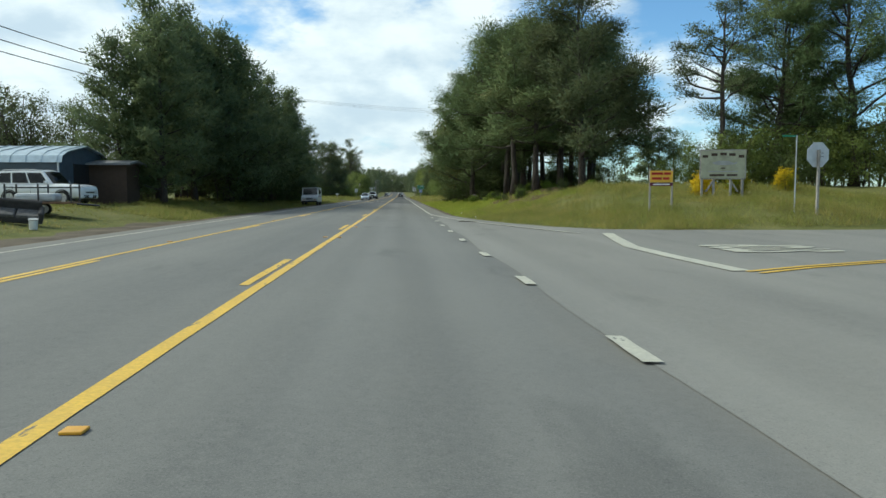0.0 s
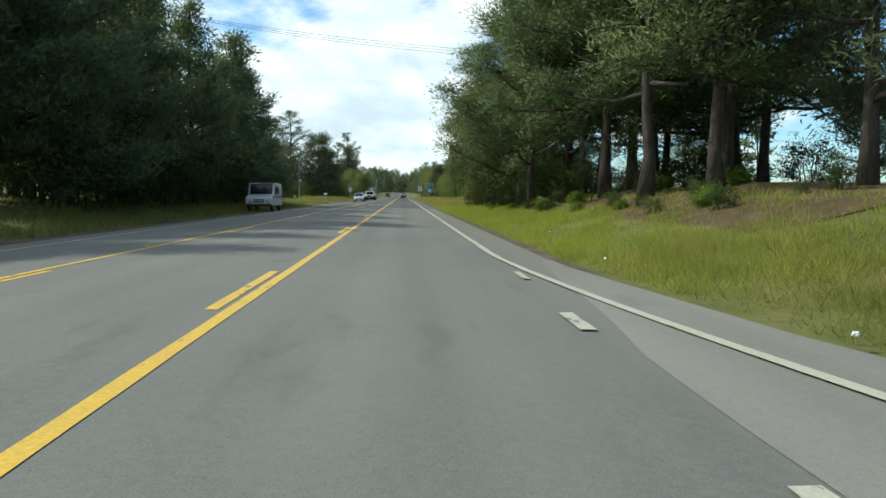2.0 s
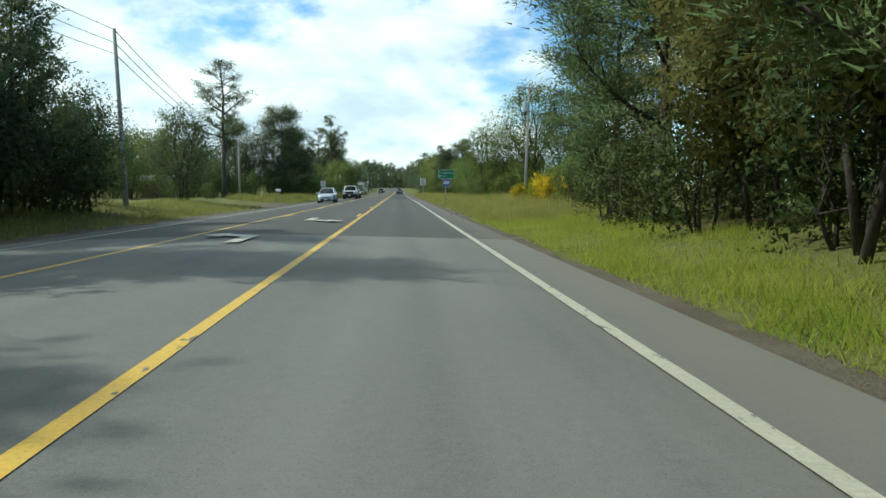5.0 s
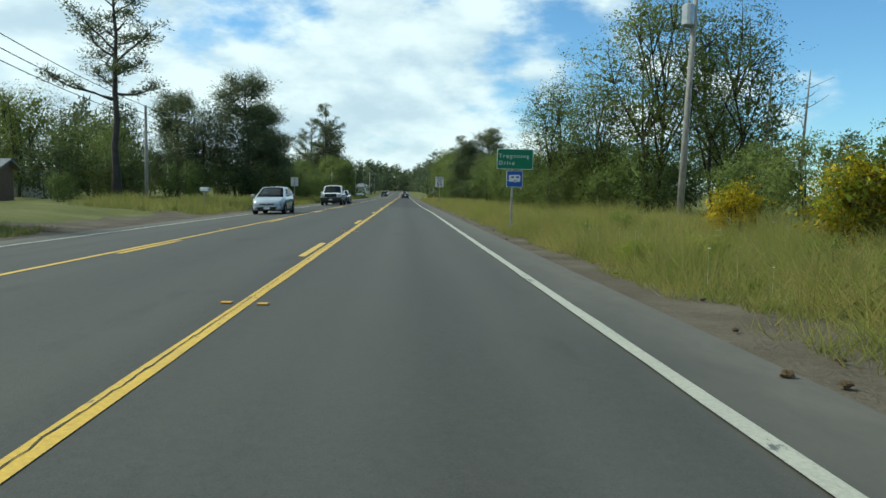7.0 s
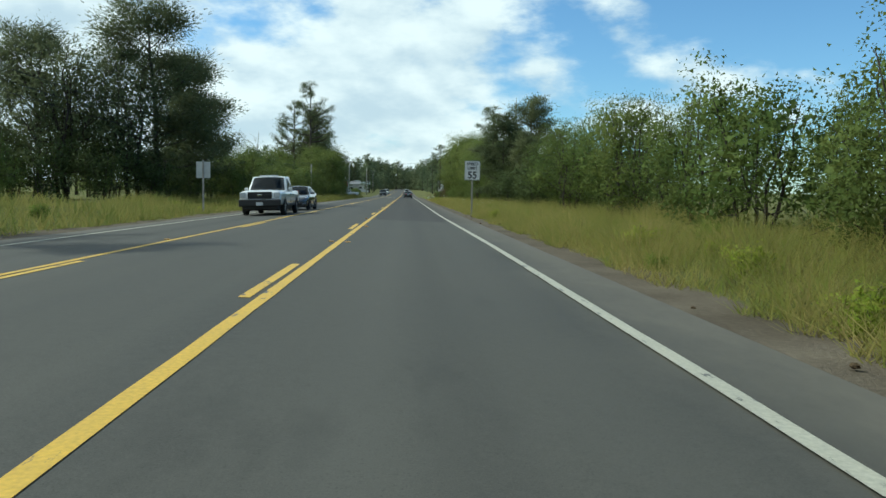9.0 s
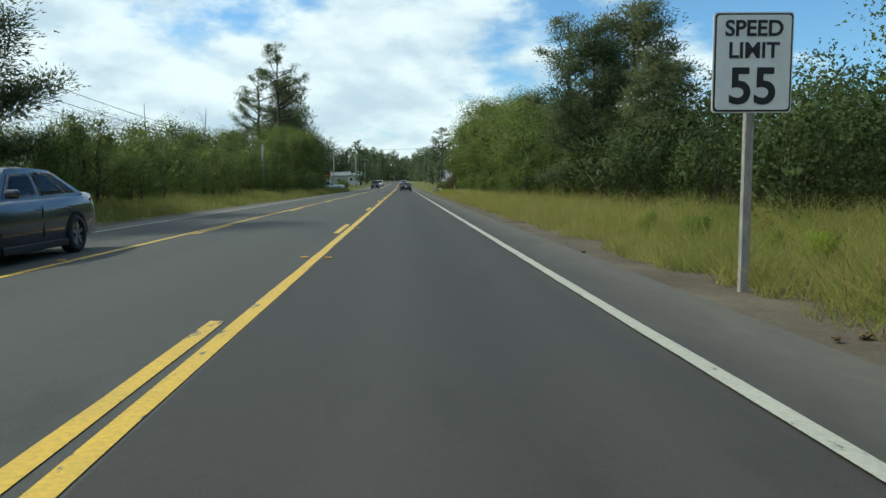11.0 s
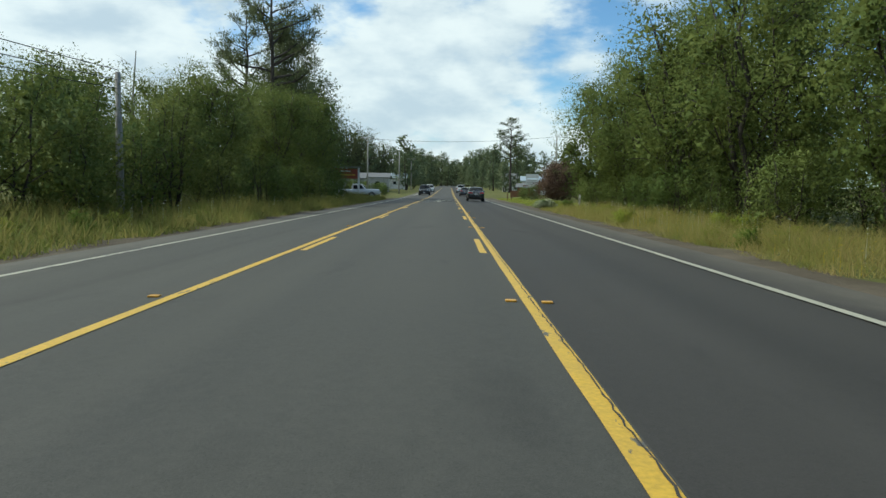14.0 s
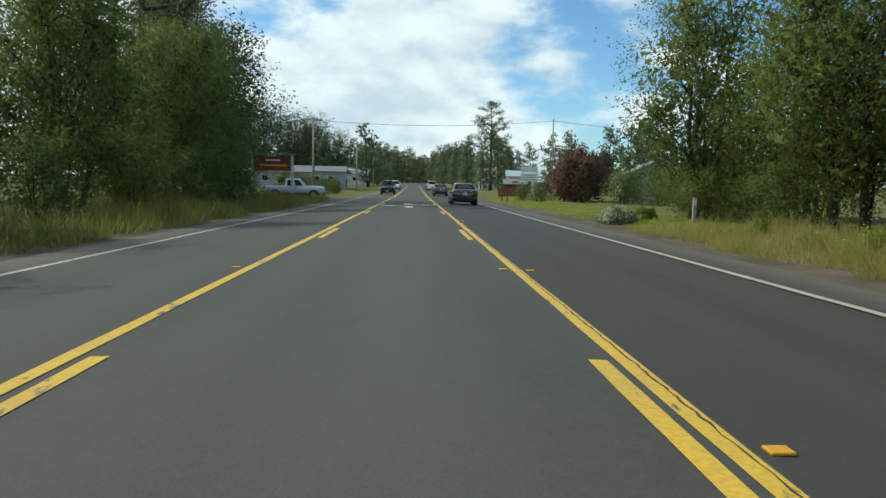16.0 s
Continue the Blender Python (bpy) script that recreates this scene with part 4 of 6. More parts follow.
for i, (x, y, h) in enumerate([(11.8, 118, 3.4), (15, 121, 4), (14, 126, 3.4), (12.5, 128, 2.6), (15, 135, 3.2), (17, 143, 3.5), (14.5, 150, 4.4), (13, 156, 4.6), (12, 161, 4.6), (11, 166, 4.8), (15, 164, 4.8), (15.5, 157, 4.8), (11.5, 171, 5), (10.8, 176, 5.5),
                               (11.5, 181, 6), (10.5, 186, 5.5), (11.5, 192, 6), (10.8, 198, 3.4), (11.5, 204, 3.3), (10.8, 210, 3.4), (11.6, 216, 4), (10.6, 223, 6), (10.2, 229, 7.5), (16, 186, 6), (17, 198, 4), (17, 210, 4), (21, 178, 6), (22, 190, 7),
                               (-24, 148, 6), (-29, 152, 7), (-22, 172, 5), (-25, 178, 6), (-20, 184, 4), (-14, 218, 5), (-17, 223, 5), (-14, 228, 4.5), (-18, 234, 4.6), (-13.5, 238, 4.2), (-17, 244, 4.8), (-13.5, 250, 4.7), (-16, 256, 6), (-12.8, 260, 5.4), (-24, 226, 5.2), (-26, 240, 6), (-25, 256, 7), (-32, 232, 6), (-34, 250, 7)]):
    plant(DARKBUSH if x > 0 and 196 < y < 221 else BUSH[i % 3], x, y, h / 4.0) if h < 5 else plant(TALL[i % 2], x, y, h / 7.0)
for x, y, s in [(10.6, 120.5, 1.0), (12.4, 121.4, 0.85), (14.6, 124, 0.9), (10.8, 131.5, 0.75), (11.7, 127.5, 1.0), (16.5, 33.5, 0.6), (18.5, 34, 0.6), (21, 34, 0.6)]:
    plant(BRM, x, y, s)
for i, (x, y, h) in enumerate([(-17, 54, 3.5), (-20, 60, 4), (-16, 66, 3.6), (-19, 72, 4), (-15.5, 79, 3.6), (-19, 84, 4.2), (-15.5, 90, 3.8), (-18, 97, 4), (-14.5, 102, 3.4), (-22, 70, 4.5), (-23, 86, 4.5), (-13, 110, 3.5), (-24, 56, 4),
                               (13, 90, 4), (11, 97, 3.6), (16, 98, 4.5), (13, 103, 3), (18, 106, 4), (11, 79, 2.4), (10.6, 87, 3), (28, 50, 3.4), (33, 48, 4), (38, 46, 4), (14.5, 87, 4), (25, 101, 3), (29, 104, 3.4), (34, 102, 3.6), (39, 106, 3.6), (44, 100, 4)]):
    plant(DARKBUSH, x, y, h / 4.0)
for x, y, s_ in [(8.6, 65.5, 0.9), (9.0, 67, 0.8), (8.8, 76, 0.6), (9.2, 61, 0.6), (10.4, 66, 0.8), (7.9, 80, 0.6), (8.5, 86, 0.7), (9.6, 56, 0.5)]:
    plant(FRN, x, y, s_ * 0.75)
for i, (x, y, h) in enumerate([(18, 99, 5), (15.5, 104, 5), (12.4, 82.5, 3.6), (10.8, 75, 2.2)]):
    plant(DARKBUSH, x, y, h / 4.0)
for i, (x, y, h) in enumerate([(-20, 216, 5.3), (-21, 222, 5.8), (-20.5, 229, 5.1), (-21, 236, 5.3), (-20, 243, 5.6), (-20.5, 250, 6), (-20, 258, 7), (-29, 172, 9.5), (-34, 177, 10), (-26, 184, 8), (-30, 188, 9), (-37, 183, 10), (-28, 216, 6), (-34, 214, 7)]):
    plant(TALL[i % 2], x, y, h / 7.0)
for i, (x, y, h) in enumerate([(-14.5, 215, 3.4), (-15, 221, 3.6), (-13.6, 223, 3.2), (-14.5, 233, 4), (-15, 241, 4.2), (-14.6, 247, 4.4), (-14.4, 254, 4.6), (-17.5, 228, 4.6), (-17.5, 238, 4.6), (-17.5, 250, 4.8), (-18, 214, 4.5)]):
    plant(BUSH[i % 3], x, y, h / 4.0)
# shade-coloured bushes, several set on the slope to darken the understory
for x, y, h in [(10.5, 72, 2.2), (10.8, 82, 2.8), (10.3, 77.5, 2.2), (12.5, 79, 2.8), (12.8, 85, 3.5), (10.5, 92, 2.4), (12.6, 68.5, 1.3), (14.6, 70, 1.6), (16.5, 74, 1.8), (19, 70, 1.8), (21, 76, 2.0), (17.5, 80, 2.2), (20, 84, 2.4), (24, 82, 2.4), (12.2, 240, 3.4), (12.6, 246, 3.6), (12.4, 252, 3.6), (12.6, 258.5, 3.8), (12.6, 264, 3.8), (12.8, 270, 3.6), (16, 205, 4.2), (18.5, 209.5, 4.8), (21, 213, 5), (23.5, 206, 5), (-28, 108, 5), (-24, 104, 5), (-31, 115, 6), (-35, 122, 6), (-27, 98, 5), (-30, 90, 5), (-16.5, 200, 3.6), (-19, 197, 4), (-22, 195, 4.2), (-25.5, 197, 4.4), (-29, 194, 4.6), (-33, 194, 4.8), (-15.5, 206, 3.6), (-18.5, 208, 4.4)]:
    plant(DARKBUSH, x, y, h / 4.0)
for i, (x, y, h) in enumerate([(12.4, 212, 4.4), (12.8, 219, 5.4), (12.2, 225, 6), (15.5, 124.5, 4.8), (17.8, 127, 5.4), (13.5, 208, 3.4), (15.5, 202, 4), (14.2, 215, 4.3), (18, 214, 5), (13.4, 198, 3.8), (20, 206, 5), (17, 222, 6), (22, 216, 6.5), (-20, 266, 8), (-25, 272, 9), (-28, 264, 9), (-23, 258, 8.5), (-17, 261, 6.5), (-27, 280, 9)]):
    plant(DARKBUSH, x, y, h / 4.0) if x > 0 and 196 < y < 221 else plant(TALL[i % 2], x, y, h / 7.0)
for i, (x, y, h) in enumerate([(-13, 257.5, 4), (-13.2, 253, 3.8), (-15.5, 263, 4.6), (-18.5, 270, 4.8), (-14.5, 268.5, 4.2)]):
    plant(BUSH[i % 3], x, y, h / 4.0)
for i, (x, y, h) in enumerate([(-25, 398, 16), (-21.5, 400, 15), (-18, 405, 13), (-29, 394, 17), (-23, 408, 14), (-33, 390, 17)]):
    plant(CYP[i % 2], x, y, h / 12.0)
for x, y, h in [(-12.9, 346, 2.4), (-11.8, 351, 2.0), (-12.6, 357, 2.1), (-15, 350, 2.6), (-15.5, 344, 2.8), (-17.8, 348, 3), (-13.8, 364, 2.4), (10, 322, 2.4), (9.3, 327, 1.9), (14.6, 311, 2.8), (17, 309, 3.4), (19.5, 312, 3.6), (16.2, 314.5, 3.2), (-20, 150, 2.4), (-22.5, 152, 3.2), (-25.5, 152, 3.6), (-18.5, 155.5, 2.0), (-28, 155, 4), (9.8, 233, 2.8), (10.6, 237.5, 3), (11.6, 229.5, 3.6), (12, 242, 3.8), (12.4, 234.5, 3.8), (10.9, 219.5, 3.2)]:
    plant(BUSH[0], x, y, h / 4.0)
for i, (x, y, h) in enumerate([(25, 345, 9), (31, 352, 11), (37, 345, 11), (29, 333, 8), (43, 360, 12), (35, 372, 12), (23, 372, 10), (49, 350, 11), (55, 365, 12), (27, 362, 10), (13.5, 420, 8.5), (16, 405, 8), (19, 416, 9), (22, 402, 9.5), (18, 390, 7.5)]):
    plant(FARPINE[i % 3], x, y, h / 14.0)
for i, (x, y, h) in enumerate([(20, 163, 4), (24, 158, 4.2), (22, 170, 4.5), (27, 163, 5), (19, 156, 3.8), (30, 154, 5), (25, 176, 5), (31, 170, 5.5)]):
    plant(DARKBUSH, x, y, h / 4.0)
for i, (x, y, h) in enumerate([(-26, 54, 9), (-31, 56, 9.5), (-36, 57, 9), (-41, 58, 10), (-46, 56, 9), (-52, 56, 10), (-21, 52.5, 8)]):
    plant(CYP[i % 2], x, y, h / 12.0)
scrub = np.random.default_rng(12)
for i in range(34):
    x, y = scrub.uniform(8.9, 15.0), scrub.uniform(45, 74)
    plant(DARKBUSH if i % 3 else FRN, x, y, scrub.uniform(0.10, 0.24) * (1 if i % 3 else 3.0), sink=0.05)
for i in range(120):
    y = scrub.uniform(112, 288) if i < 85 else scrub.uniform(150, 316)
    x = scrub.uniform(6.0, 9.6) if i < 85 else -scrub.uniform(9.6, 12.5)
    plant(WEED[i % 2], x, y, scrub.uniform(0.35, 0.85))
for x, y, h in [(-22, 164, 4.5), (-25, 168, 5), (-29, 163, 5.5), (-33, 168, 6), (-37, 164, 6), (-41, 170, 6), (-20.5, 171, 4), (12, 216, 4.6), (14.2, 212, 5), (16.5, 217, 6.2), (18, 211, 6)]:
    plant(DARKBUSH, x, y, h / 4.0)
for x, y, h in [(18.8, 44.5, 2.2), (20.5, 43.5, 3.2), (22.6, 42.6, 3.8), (25, 43, 4.2), (27.5, 42, 4.2), (30, 41.5, 4.4), (33, 40, 4.4), (36, 38, 4.6), (39, 37, 5), (42, 36, 5), (10.2, 152.5, 2.6), (11.4, 156.5, 3.2), (10.4, 159.5, 2.8), (12.4, 150, 2.8), (10.6, 279, 2.6), (10.2, 284, 2.4), (11.6, 289, 2.8), (12.6, 285.5, 3.4)]:
    plant(BUSH[1], x, y, h / 4.0)
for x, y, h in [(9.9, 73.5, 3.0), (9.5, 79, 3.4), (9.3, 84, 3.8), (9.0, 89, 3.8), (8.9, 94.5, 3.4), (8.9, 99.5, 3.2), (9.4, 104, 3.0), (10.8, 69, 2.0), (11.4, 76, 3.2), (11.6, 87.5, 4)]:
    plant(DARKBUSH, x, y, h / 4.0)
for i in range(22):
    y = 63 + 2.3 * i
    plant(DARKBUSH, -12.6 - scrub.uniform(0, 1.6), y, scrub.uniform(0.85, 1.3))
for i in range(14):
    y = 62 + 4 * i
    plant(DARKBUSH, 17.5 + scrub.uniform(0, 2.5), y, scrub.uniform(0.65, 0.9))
log = thing("fallen_trunk", pose(8.7, 67.2, gz(8.7, 67.2) + 0.4), "bent dark trunk of a fallen tree below pines", "tree")
part("trunk", tubes([(0, 0, 0.3), (0.7, -0.5, -0.1), (1.6, -1.1, -0.35), (2.9, -1.8, -0.42), (4.2, -2.2, -0.55)], [0.10, 0.13, 0.15, 0.17, 0.19], 8), BARK, log, smooth=True)
for k in range(3):
    part("branch", tubes([(0.6 + k * 0.9, -0.45 - 0.5 * k, -0.1 - 0.1 * k), (0.5 + k * 0.9, -0.8 - 0.5 * k, 0.3), (0.2 + k * 1.1, -1.1 - 0.5 * k, 0.75)], [0.04, 0.028, 0.01], 5), BARK, log)
plant(PLM, 12.8, 318, 0.95)
plant(PLM, 14.6, 323.5, 1.05)
for x, y in [(6.0, 283.0), (6.75, 284.2)]:
    plant(HYD, x, y, 0.62)
for i, (x, y, h) in enumerate([(9.6, 240, 2.6), (10, 246, 2.4), (9.8, 252, 3), (9.8, 258, 2.6), (10.2, 264, 3), (10, 270, 2.6), (12, 283, 2.4), (13.5, 290, 3.4), (15, 296, 4), (13, 250, 4), (14, 260, 4), (14, 268, 4), (17, 288, 4.5), (19, 300, 4.5), (17.5, 306, 4),
                               (-11.6, 264, 3), (-11.4, 270, 3.2), (-11.5, 276, 3), (-11.8, 283, 3.4), (-11.4, 289, 3.2), (-12, 296, 3.4), (-12.5, 301, 3), (-15, 290, 4), (-15, 278, 4), (-18, 300, 4.5)]):
    plant(BUSH[(i + 1) % 3], x, y, h / 4.0)
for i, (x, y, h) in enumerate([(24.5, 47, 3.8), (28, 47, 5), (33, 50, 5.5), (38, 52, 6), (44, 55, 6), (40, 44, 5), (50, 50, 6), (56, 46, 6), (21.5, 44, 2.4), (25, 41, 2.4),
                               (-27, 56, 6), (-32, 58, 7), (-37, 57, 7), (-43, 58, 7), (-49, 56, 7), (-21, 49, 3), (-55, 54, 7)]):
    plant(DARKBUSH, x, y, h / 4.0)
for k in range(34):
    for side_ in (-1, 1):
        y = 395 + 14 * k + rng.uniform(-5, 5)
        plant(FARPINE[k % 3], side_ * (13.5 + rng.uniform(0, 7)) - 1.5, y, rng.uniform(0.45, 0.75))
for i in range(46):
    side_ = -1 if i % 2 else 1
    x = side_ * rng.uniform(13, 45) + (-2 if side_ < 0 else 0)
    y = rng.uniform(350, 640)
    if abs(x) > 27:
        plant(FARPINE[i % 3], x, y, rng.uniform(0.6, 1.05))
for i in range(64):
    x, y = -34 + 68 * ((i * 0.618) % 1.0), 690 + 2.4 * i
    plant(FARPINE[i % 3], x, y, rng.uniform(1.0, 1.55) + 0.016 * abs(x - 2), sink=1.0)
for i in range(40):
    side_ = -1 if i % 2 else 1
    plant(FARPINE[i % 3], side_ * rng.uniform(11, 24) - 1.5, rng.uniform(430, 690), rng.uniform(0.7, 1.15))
plant(LONE, 13.2, 396, 18 / 17.0)
for i in range(32):
    side_ = -1 if i % 2 else 1
    plant(FARPINE[i % 3], side_ * rng.uniform(34, 62), rng.uniform(20, 350), rng.uniform(0.5, 0.85))


# ---- grass ----
def grass(name, x0, x1, y0, y1, per, low, high, mat, label, lean=0.5, width=0.016, power=1.0):
    """Blades scattered over a strip of ground, thicker in tussocks; x0 is the roadside."""
    n = int(abs(x1 - x0) * (y1 - y0) * per)
    u = rng.uniform(0, 1, n) ** power
    x, y = x0 + (x1 - x0) * u, rng.uniform(y0, y1, n)
    # an uneven front edge
    edge = 0.35 * np.sin(y * 0.9) + 0.25 * np.sin(y * 2.3 + 1) + 0.2 * np.sin(y * 5.1)
    x = x + np.sign(x1 - x0) * np.maximum(0, edge + 0.1) * (1 - u)
    tus = np.sin(x * 2.1 + y * 0.7) * np.sin(y * 1.7 - x * 0.6) + 0.6 * np.sin(y * 0.31 + x)
    keep = rng.uniform(-2.4, 1.2, n) < tus
    keep &= ~((x > 8.9 + 0.5 * np.sin(y * 0.9) + 0.4 * np.sin(y * 2.7)) & (y > 44) & (y < 108) & (rng.random(n) > 0.22 * (x < 12)))
    keep &= (x < 0) | (x > np.interp(y, [24.5, 25.2, 27.4, 31.5, 37, 45], [11.5, 9.6, 8.2, 6.9, 5.8, 5.1]))
    x, y, tus = x[keep], y[keep], tus[keep]
    n = len(x)
    z = ground_z(x, y) - 0.02 + np.where((x > 5) & (y < 31), 0.10, 0.0)
    hgt = rng.uniform(low, high, n) ** 1.15 * (1 + 0.35 * tus) * np.minimum(1, 0.45 + np.abs(x - x0) * 0.5)
    a = rng.uniform(0, math.tau, n)
    w = width * rng.uniform(0.6, 1.6, n)
    base = np.stack([x, y, z], -1)
    s = np.stack([np.cos(a), np.sin(a), np.zeros(n)], -1) * w[:, None]
    tip = base + np.stack([rng.normal(0, lean, n) * hgt, rng.normal(0, lean, n) * hgt, hgt], -1)
    V = np.stack([base - s, base + s, tip], 1).reshape(-1, 3)
    ob = part(name, foliage(name, V, base - np.array([0, 0, 1.5])), mat)
    return tagged(ob, label, "grass", kind="stuff")


grass("grass", 4.75, 12.5, 40, 112, 330, 0.08, 0.34, BLADES_LUSH, "bright green roadside grass on a bank", power=1.15, width=0.009)
grass("grass", 5.2, 24, 24.5, 46, 300, 0.12, 0.42, BLADES, "dry olive grass on the junction mound", width=0.008, lean=0.7)
grass("tall_grass", 5.3, 12.5, 106, 236, 215, 0.25, 0.85, BLADES, "tall seeding grass along the shoulder", lean=0.7, width=0.008, power=1.4)
grass("grass", 5.6, 11, 278, 340, 90, 0.05, 0.2, BLADES_LUSH, "short grass of a verge in front of gardens")
grass("tall_grass", 5.4, 10.5, 236, 279, 190, 0.2, 0.7, BLADES, "tall seeding grass along the shoulder", lean=0.7, width=0.008, power=1.4)
grass("grass", -8.6, -16, 36, 135, 90, 0.12, 0.4, BLADES, "green grass at the foot of the pines", power=1.3)
grass("tall_grass", -8.6, -16, 150, 236, 90, 0.2, 0.7, BLADES, "tall grass along the far shoulder", power=1.3)
grass("tall_grass", -8.3, -13.5, 236, 316, 130, 0.25, 0.8, BLADES, "tall grass along the far shoulder", power=1.3)


def flowers(name, x0, x1, y0, y1, n, low, high, size, mat, label):
    """Flower heads on thin stalks: small domed rosettes of six petals."""
    r = np.random.default_rng(int(y0) + n)
    y = r.uniform(y0, y1, n)
    keep = np.sin(y * 0.45) + np.sin(y * 1.3 + 1) + r.normal(0, 0.7, n) > 0.1
    y = y[keep]
    x = x0 + (x1 - x0) * r.uniform(0, 1, len(y))
    k = len(y)
    top = np.stack([x, y, ground_z(x, y) + r.uniform(low, high, k)], -1)
    V = []
    for i in range(6):
        a, b = i * math.tau / 6 + 0.1, (i + 1) * math.tau / 6 - 0.1
        s = size * r.uniform(0.6, 1.3, (k, 1))
        e0 = top + np.array([math.cos(a), math.sin(a), -0.35]) * s
        e1 = top + np.array([math.cos(b), math.sin(b), -0.35]) * s
        V.append(np.stack([top, e0, e1], 1))
    foot = np.stack([x, y, ground_z(x, y)], -1)
    V.append(np.stack([foot - np.array([0.006, 0, 0]), foot + np.array([0.006, 0, 0]), top], 1))
    V = np.concatenate(V).reshape(-1, 3)
    ob = part(name, mesh_from(name, V, np.arange(len(V)).reshape(-1, 3)), mat)
    return tagged(ob, label, "flowers", kind="stuff")


flowers("white_flowers", 6.4, 9.8, 200, 278, 420, 0.4, 0.8, 0.03, UMBEL, "white flower heads among roadside grass")
flowers("white_flowers", -9.6, -12.2, 240, 312, 260, 0.5, 0.9, 0.035, UMBEL, "white flower heads among roadside grass")
flowers("yellow_flowers", 5.8, 8.6, 196, 262, 420, 0.25, 0.6, 0.026, BUTTER, "small yellow wildflowers among roadside grass")
grass("tall_grass", 5.1, 6.6, 135.0, 138.3, 420, 0.55, 0.95, BLADES, "tall grass round the foot of a signpost", width=0.010)
flowers("white_flowers", 5.9, 10.5, 110, 150, 260, 0.35, 0.7, 0.026, UMBEL, "white flower heads among roadside grass")

# bare soil beside the pavement
def strip(name, x0, x1, y0, y1, mat, label, lift=0.02, wob=0.25, taper=False):
    ys = np.arange(y0, y1, 1.0)
    xs = np.linspace(0, 1, 5)
    U, Y = np.meshgrid(xs, ys)
    wobble = wob * (np.sin(Y * 0.8) + np.sin(Y * 0.37 + 2) + 0.6 * np.sin(Y * 1.9))
    X = x0 + (x1 + wobble * np.sign(x1 - x0) - x0) * U * (0.2 + 0.8 * smooth01((Y - y0) / 9.0) if taper else 1.0)
    V = np.stack([X, Y, np.maximum(ground_z(X, Y), np.where(U == 0, road_z(X, Y) - 0.01, -9)) + lift * (U > 0) * (U < 1)], -1).reshape(-1, 3)
    i = np.arange(len(ys) * 5).reshape(len(ys), 5)
    F = np.stack([i[:-1, :-1], i[:-1, 1:], i[1:, 1:], i[1:, :-1]], -1).reshape(-1, 4)
    ob = part(name, mesh_from(name, V, F), mat, smooth=True)
    return tagged(ob, label, "ground", kind="structure")


strip("dirt_shoulder", 4.66, 5.2, 40, 112, DIRT, "bare brown dirt beside the pavement", 0.01, 0.1)
strip("dirt_shoulder", 4.7, 6.6, 280, 345, DIRT, "wide bare gravelly shoulder", 0.015, 0.2)
strip("dirt_shoulder", 4.7, 5.95, 110, 281, DIRT, "bare brown dirt beside the pavement", taper=True)
strip("earth_bank", 8.8, 15.0, 44, 60, LITTER, "bare reddish-brown earth and needles below pines", 0.03, 0.5)
strip("needle_litter", 9.0, 24.0, 60, 110, LITTER, "brown needle litter below pines", 0.03, 0.5)
strip("needle_litter", -13.0, -25.0, 46, 112, LITTER, "brown needle litter below pines", 0.03, 0.5)
strip("dirt_shoulder", -7.95, -9.1, -20, 330, DIRT, "bare brown dirt beside the pavement")
grass("grass", -9.6, -21, 8, 47, 70, 0.04, 0.15, BLADES, "short olive grass of a yard", width=0.02)
strip("dirt_driveway", -8.2, -9.8, -25, 33, DIRT, "dirt driveway in front of a metal carport", 0.05, 0.3)
strip("gravel_turnout", -8.2, -10.8, 134, 166, DIRT, "gravel turnout beside the road", 0.05, 0.3)

# ---- vehicles ----
def loft(rings):
    bm = bmesh.new()
    R = [[bm.verts.new(p) for p in ring] for ring in rings]
    for a, b in zip(R, R[1:]):
        n = len(a)
        for k in range(n):
            bm.faces.new((a[k], a[(k + 1) % n], b[(k + 1) % n], b[k]))
    bm.faces.new(R[0][::-1])
    bm.faces.new(R[-1])
    bmesh.ops.recalc_face_normals(bm, faces=bm.faces)
    return bm


def body_ring(y, hw, z0, z1, crown=0.03):
    zm = z0 + (z1 - z0) * 0.55
    half = [(0.0, z0), (hw * 0.86, z0), (hw * 0.97, z0 + 0.07), (hw, zm), (hw * 0.985, zm + (z1 - zm) * 0.45), (hw * 0.93, z1 - 0.02), (hw * 0.8, z1 + crown * 0.3), (hw * 0.4, z1 + crown)]
    pts = half + [(0.0, z1 + crown * 1.2)] + [(-x, z) for x, z in reversed(half[1:])]
    return [(x, y, z) for x, z in pts]


def panel(corners, inset, lift, thick=0.006):
    """A flat or slightly bent pane that lies on a face, drawn in from its edges."""
    P = [Vector(c) for c in corners]
    mid = sum(P, Vector()) / len(P)
    n = (P[1] - P[0]).cross(P[2] - P[0]).normalized()
    Q = []
    for p in P:
        d = mid - p
        Q.append(p + d.normalized() * inset + n * lift)
    bm = bmesh.new()
    a = [bm.verts.new(q) for q in Q]
    b = [bm.verts.new(q + n * thick) for q in Q]
    k = len(Q)
    bm.faces.new(a[::-1])
    bm.faces.new(b)
    for i in range(k):
        bm.faces.new((a[i], a[(i + 1) % k], b[(i + 1) % k], b[i]))
    bmesh.ops.recalc_face_normals(bm, faces=bm.faces)
    return bm


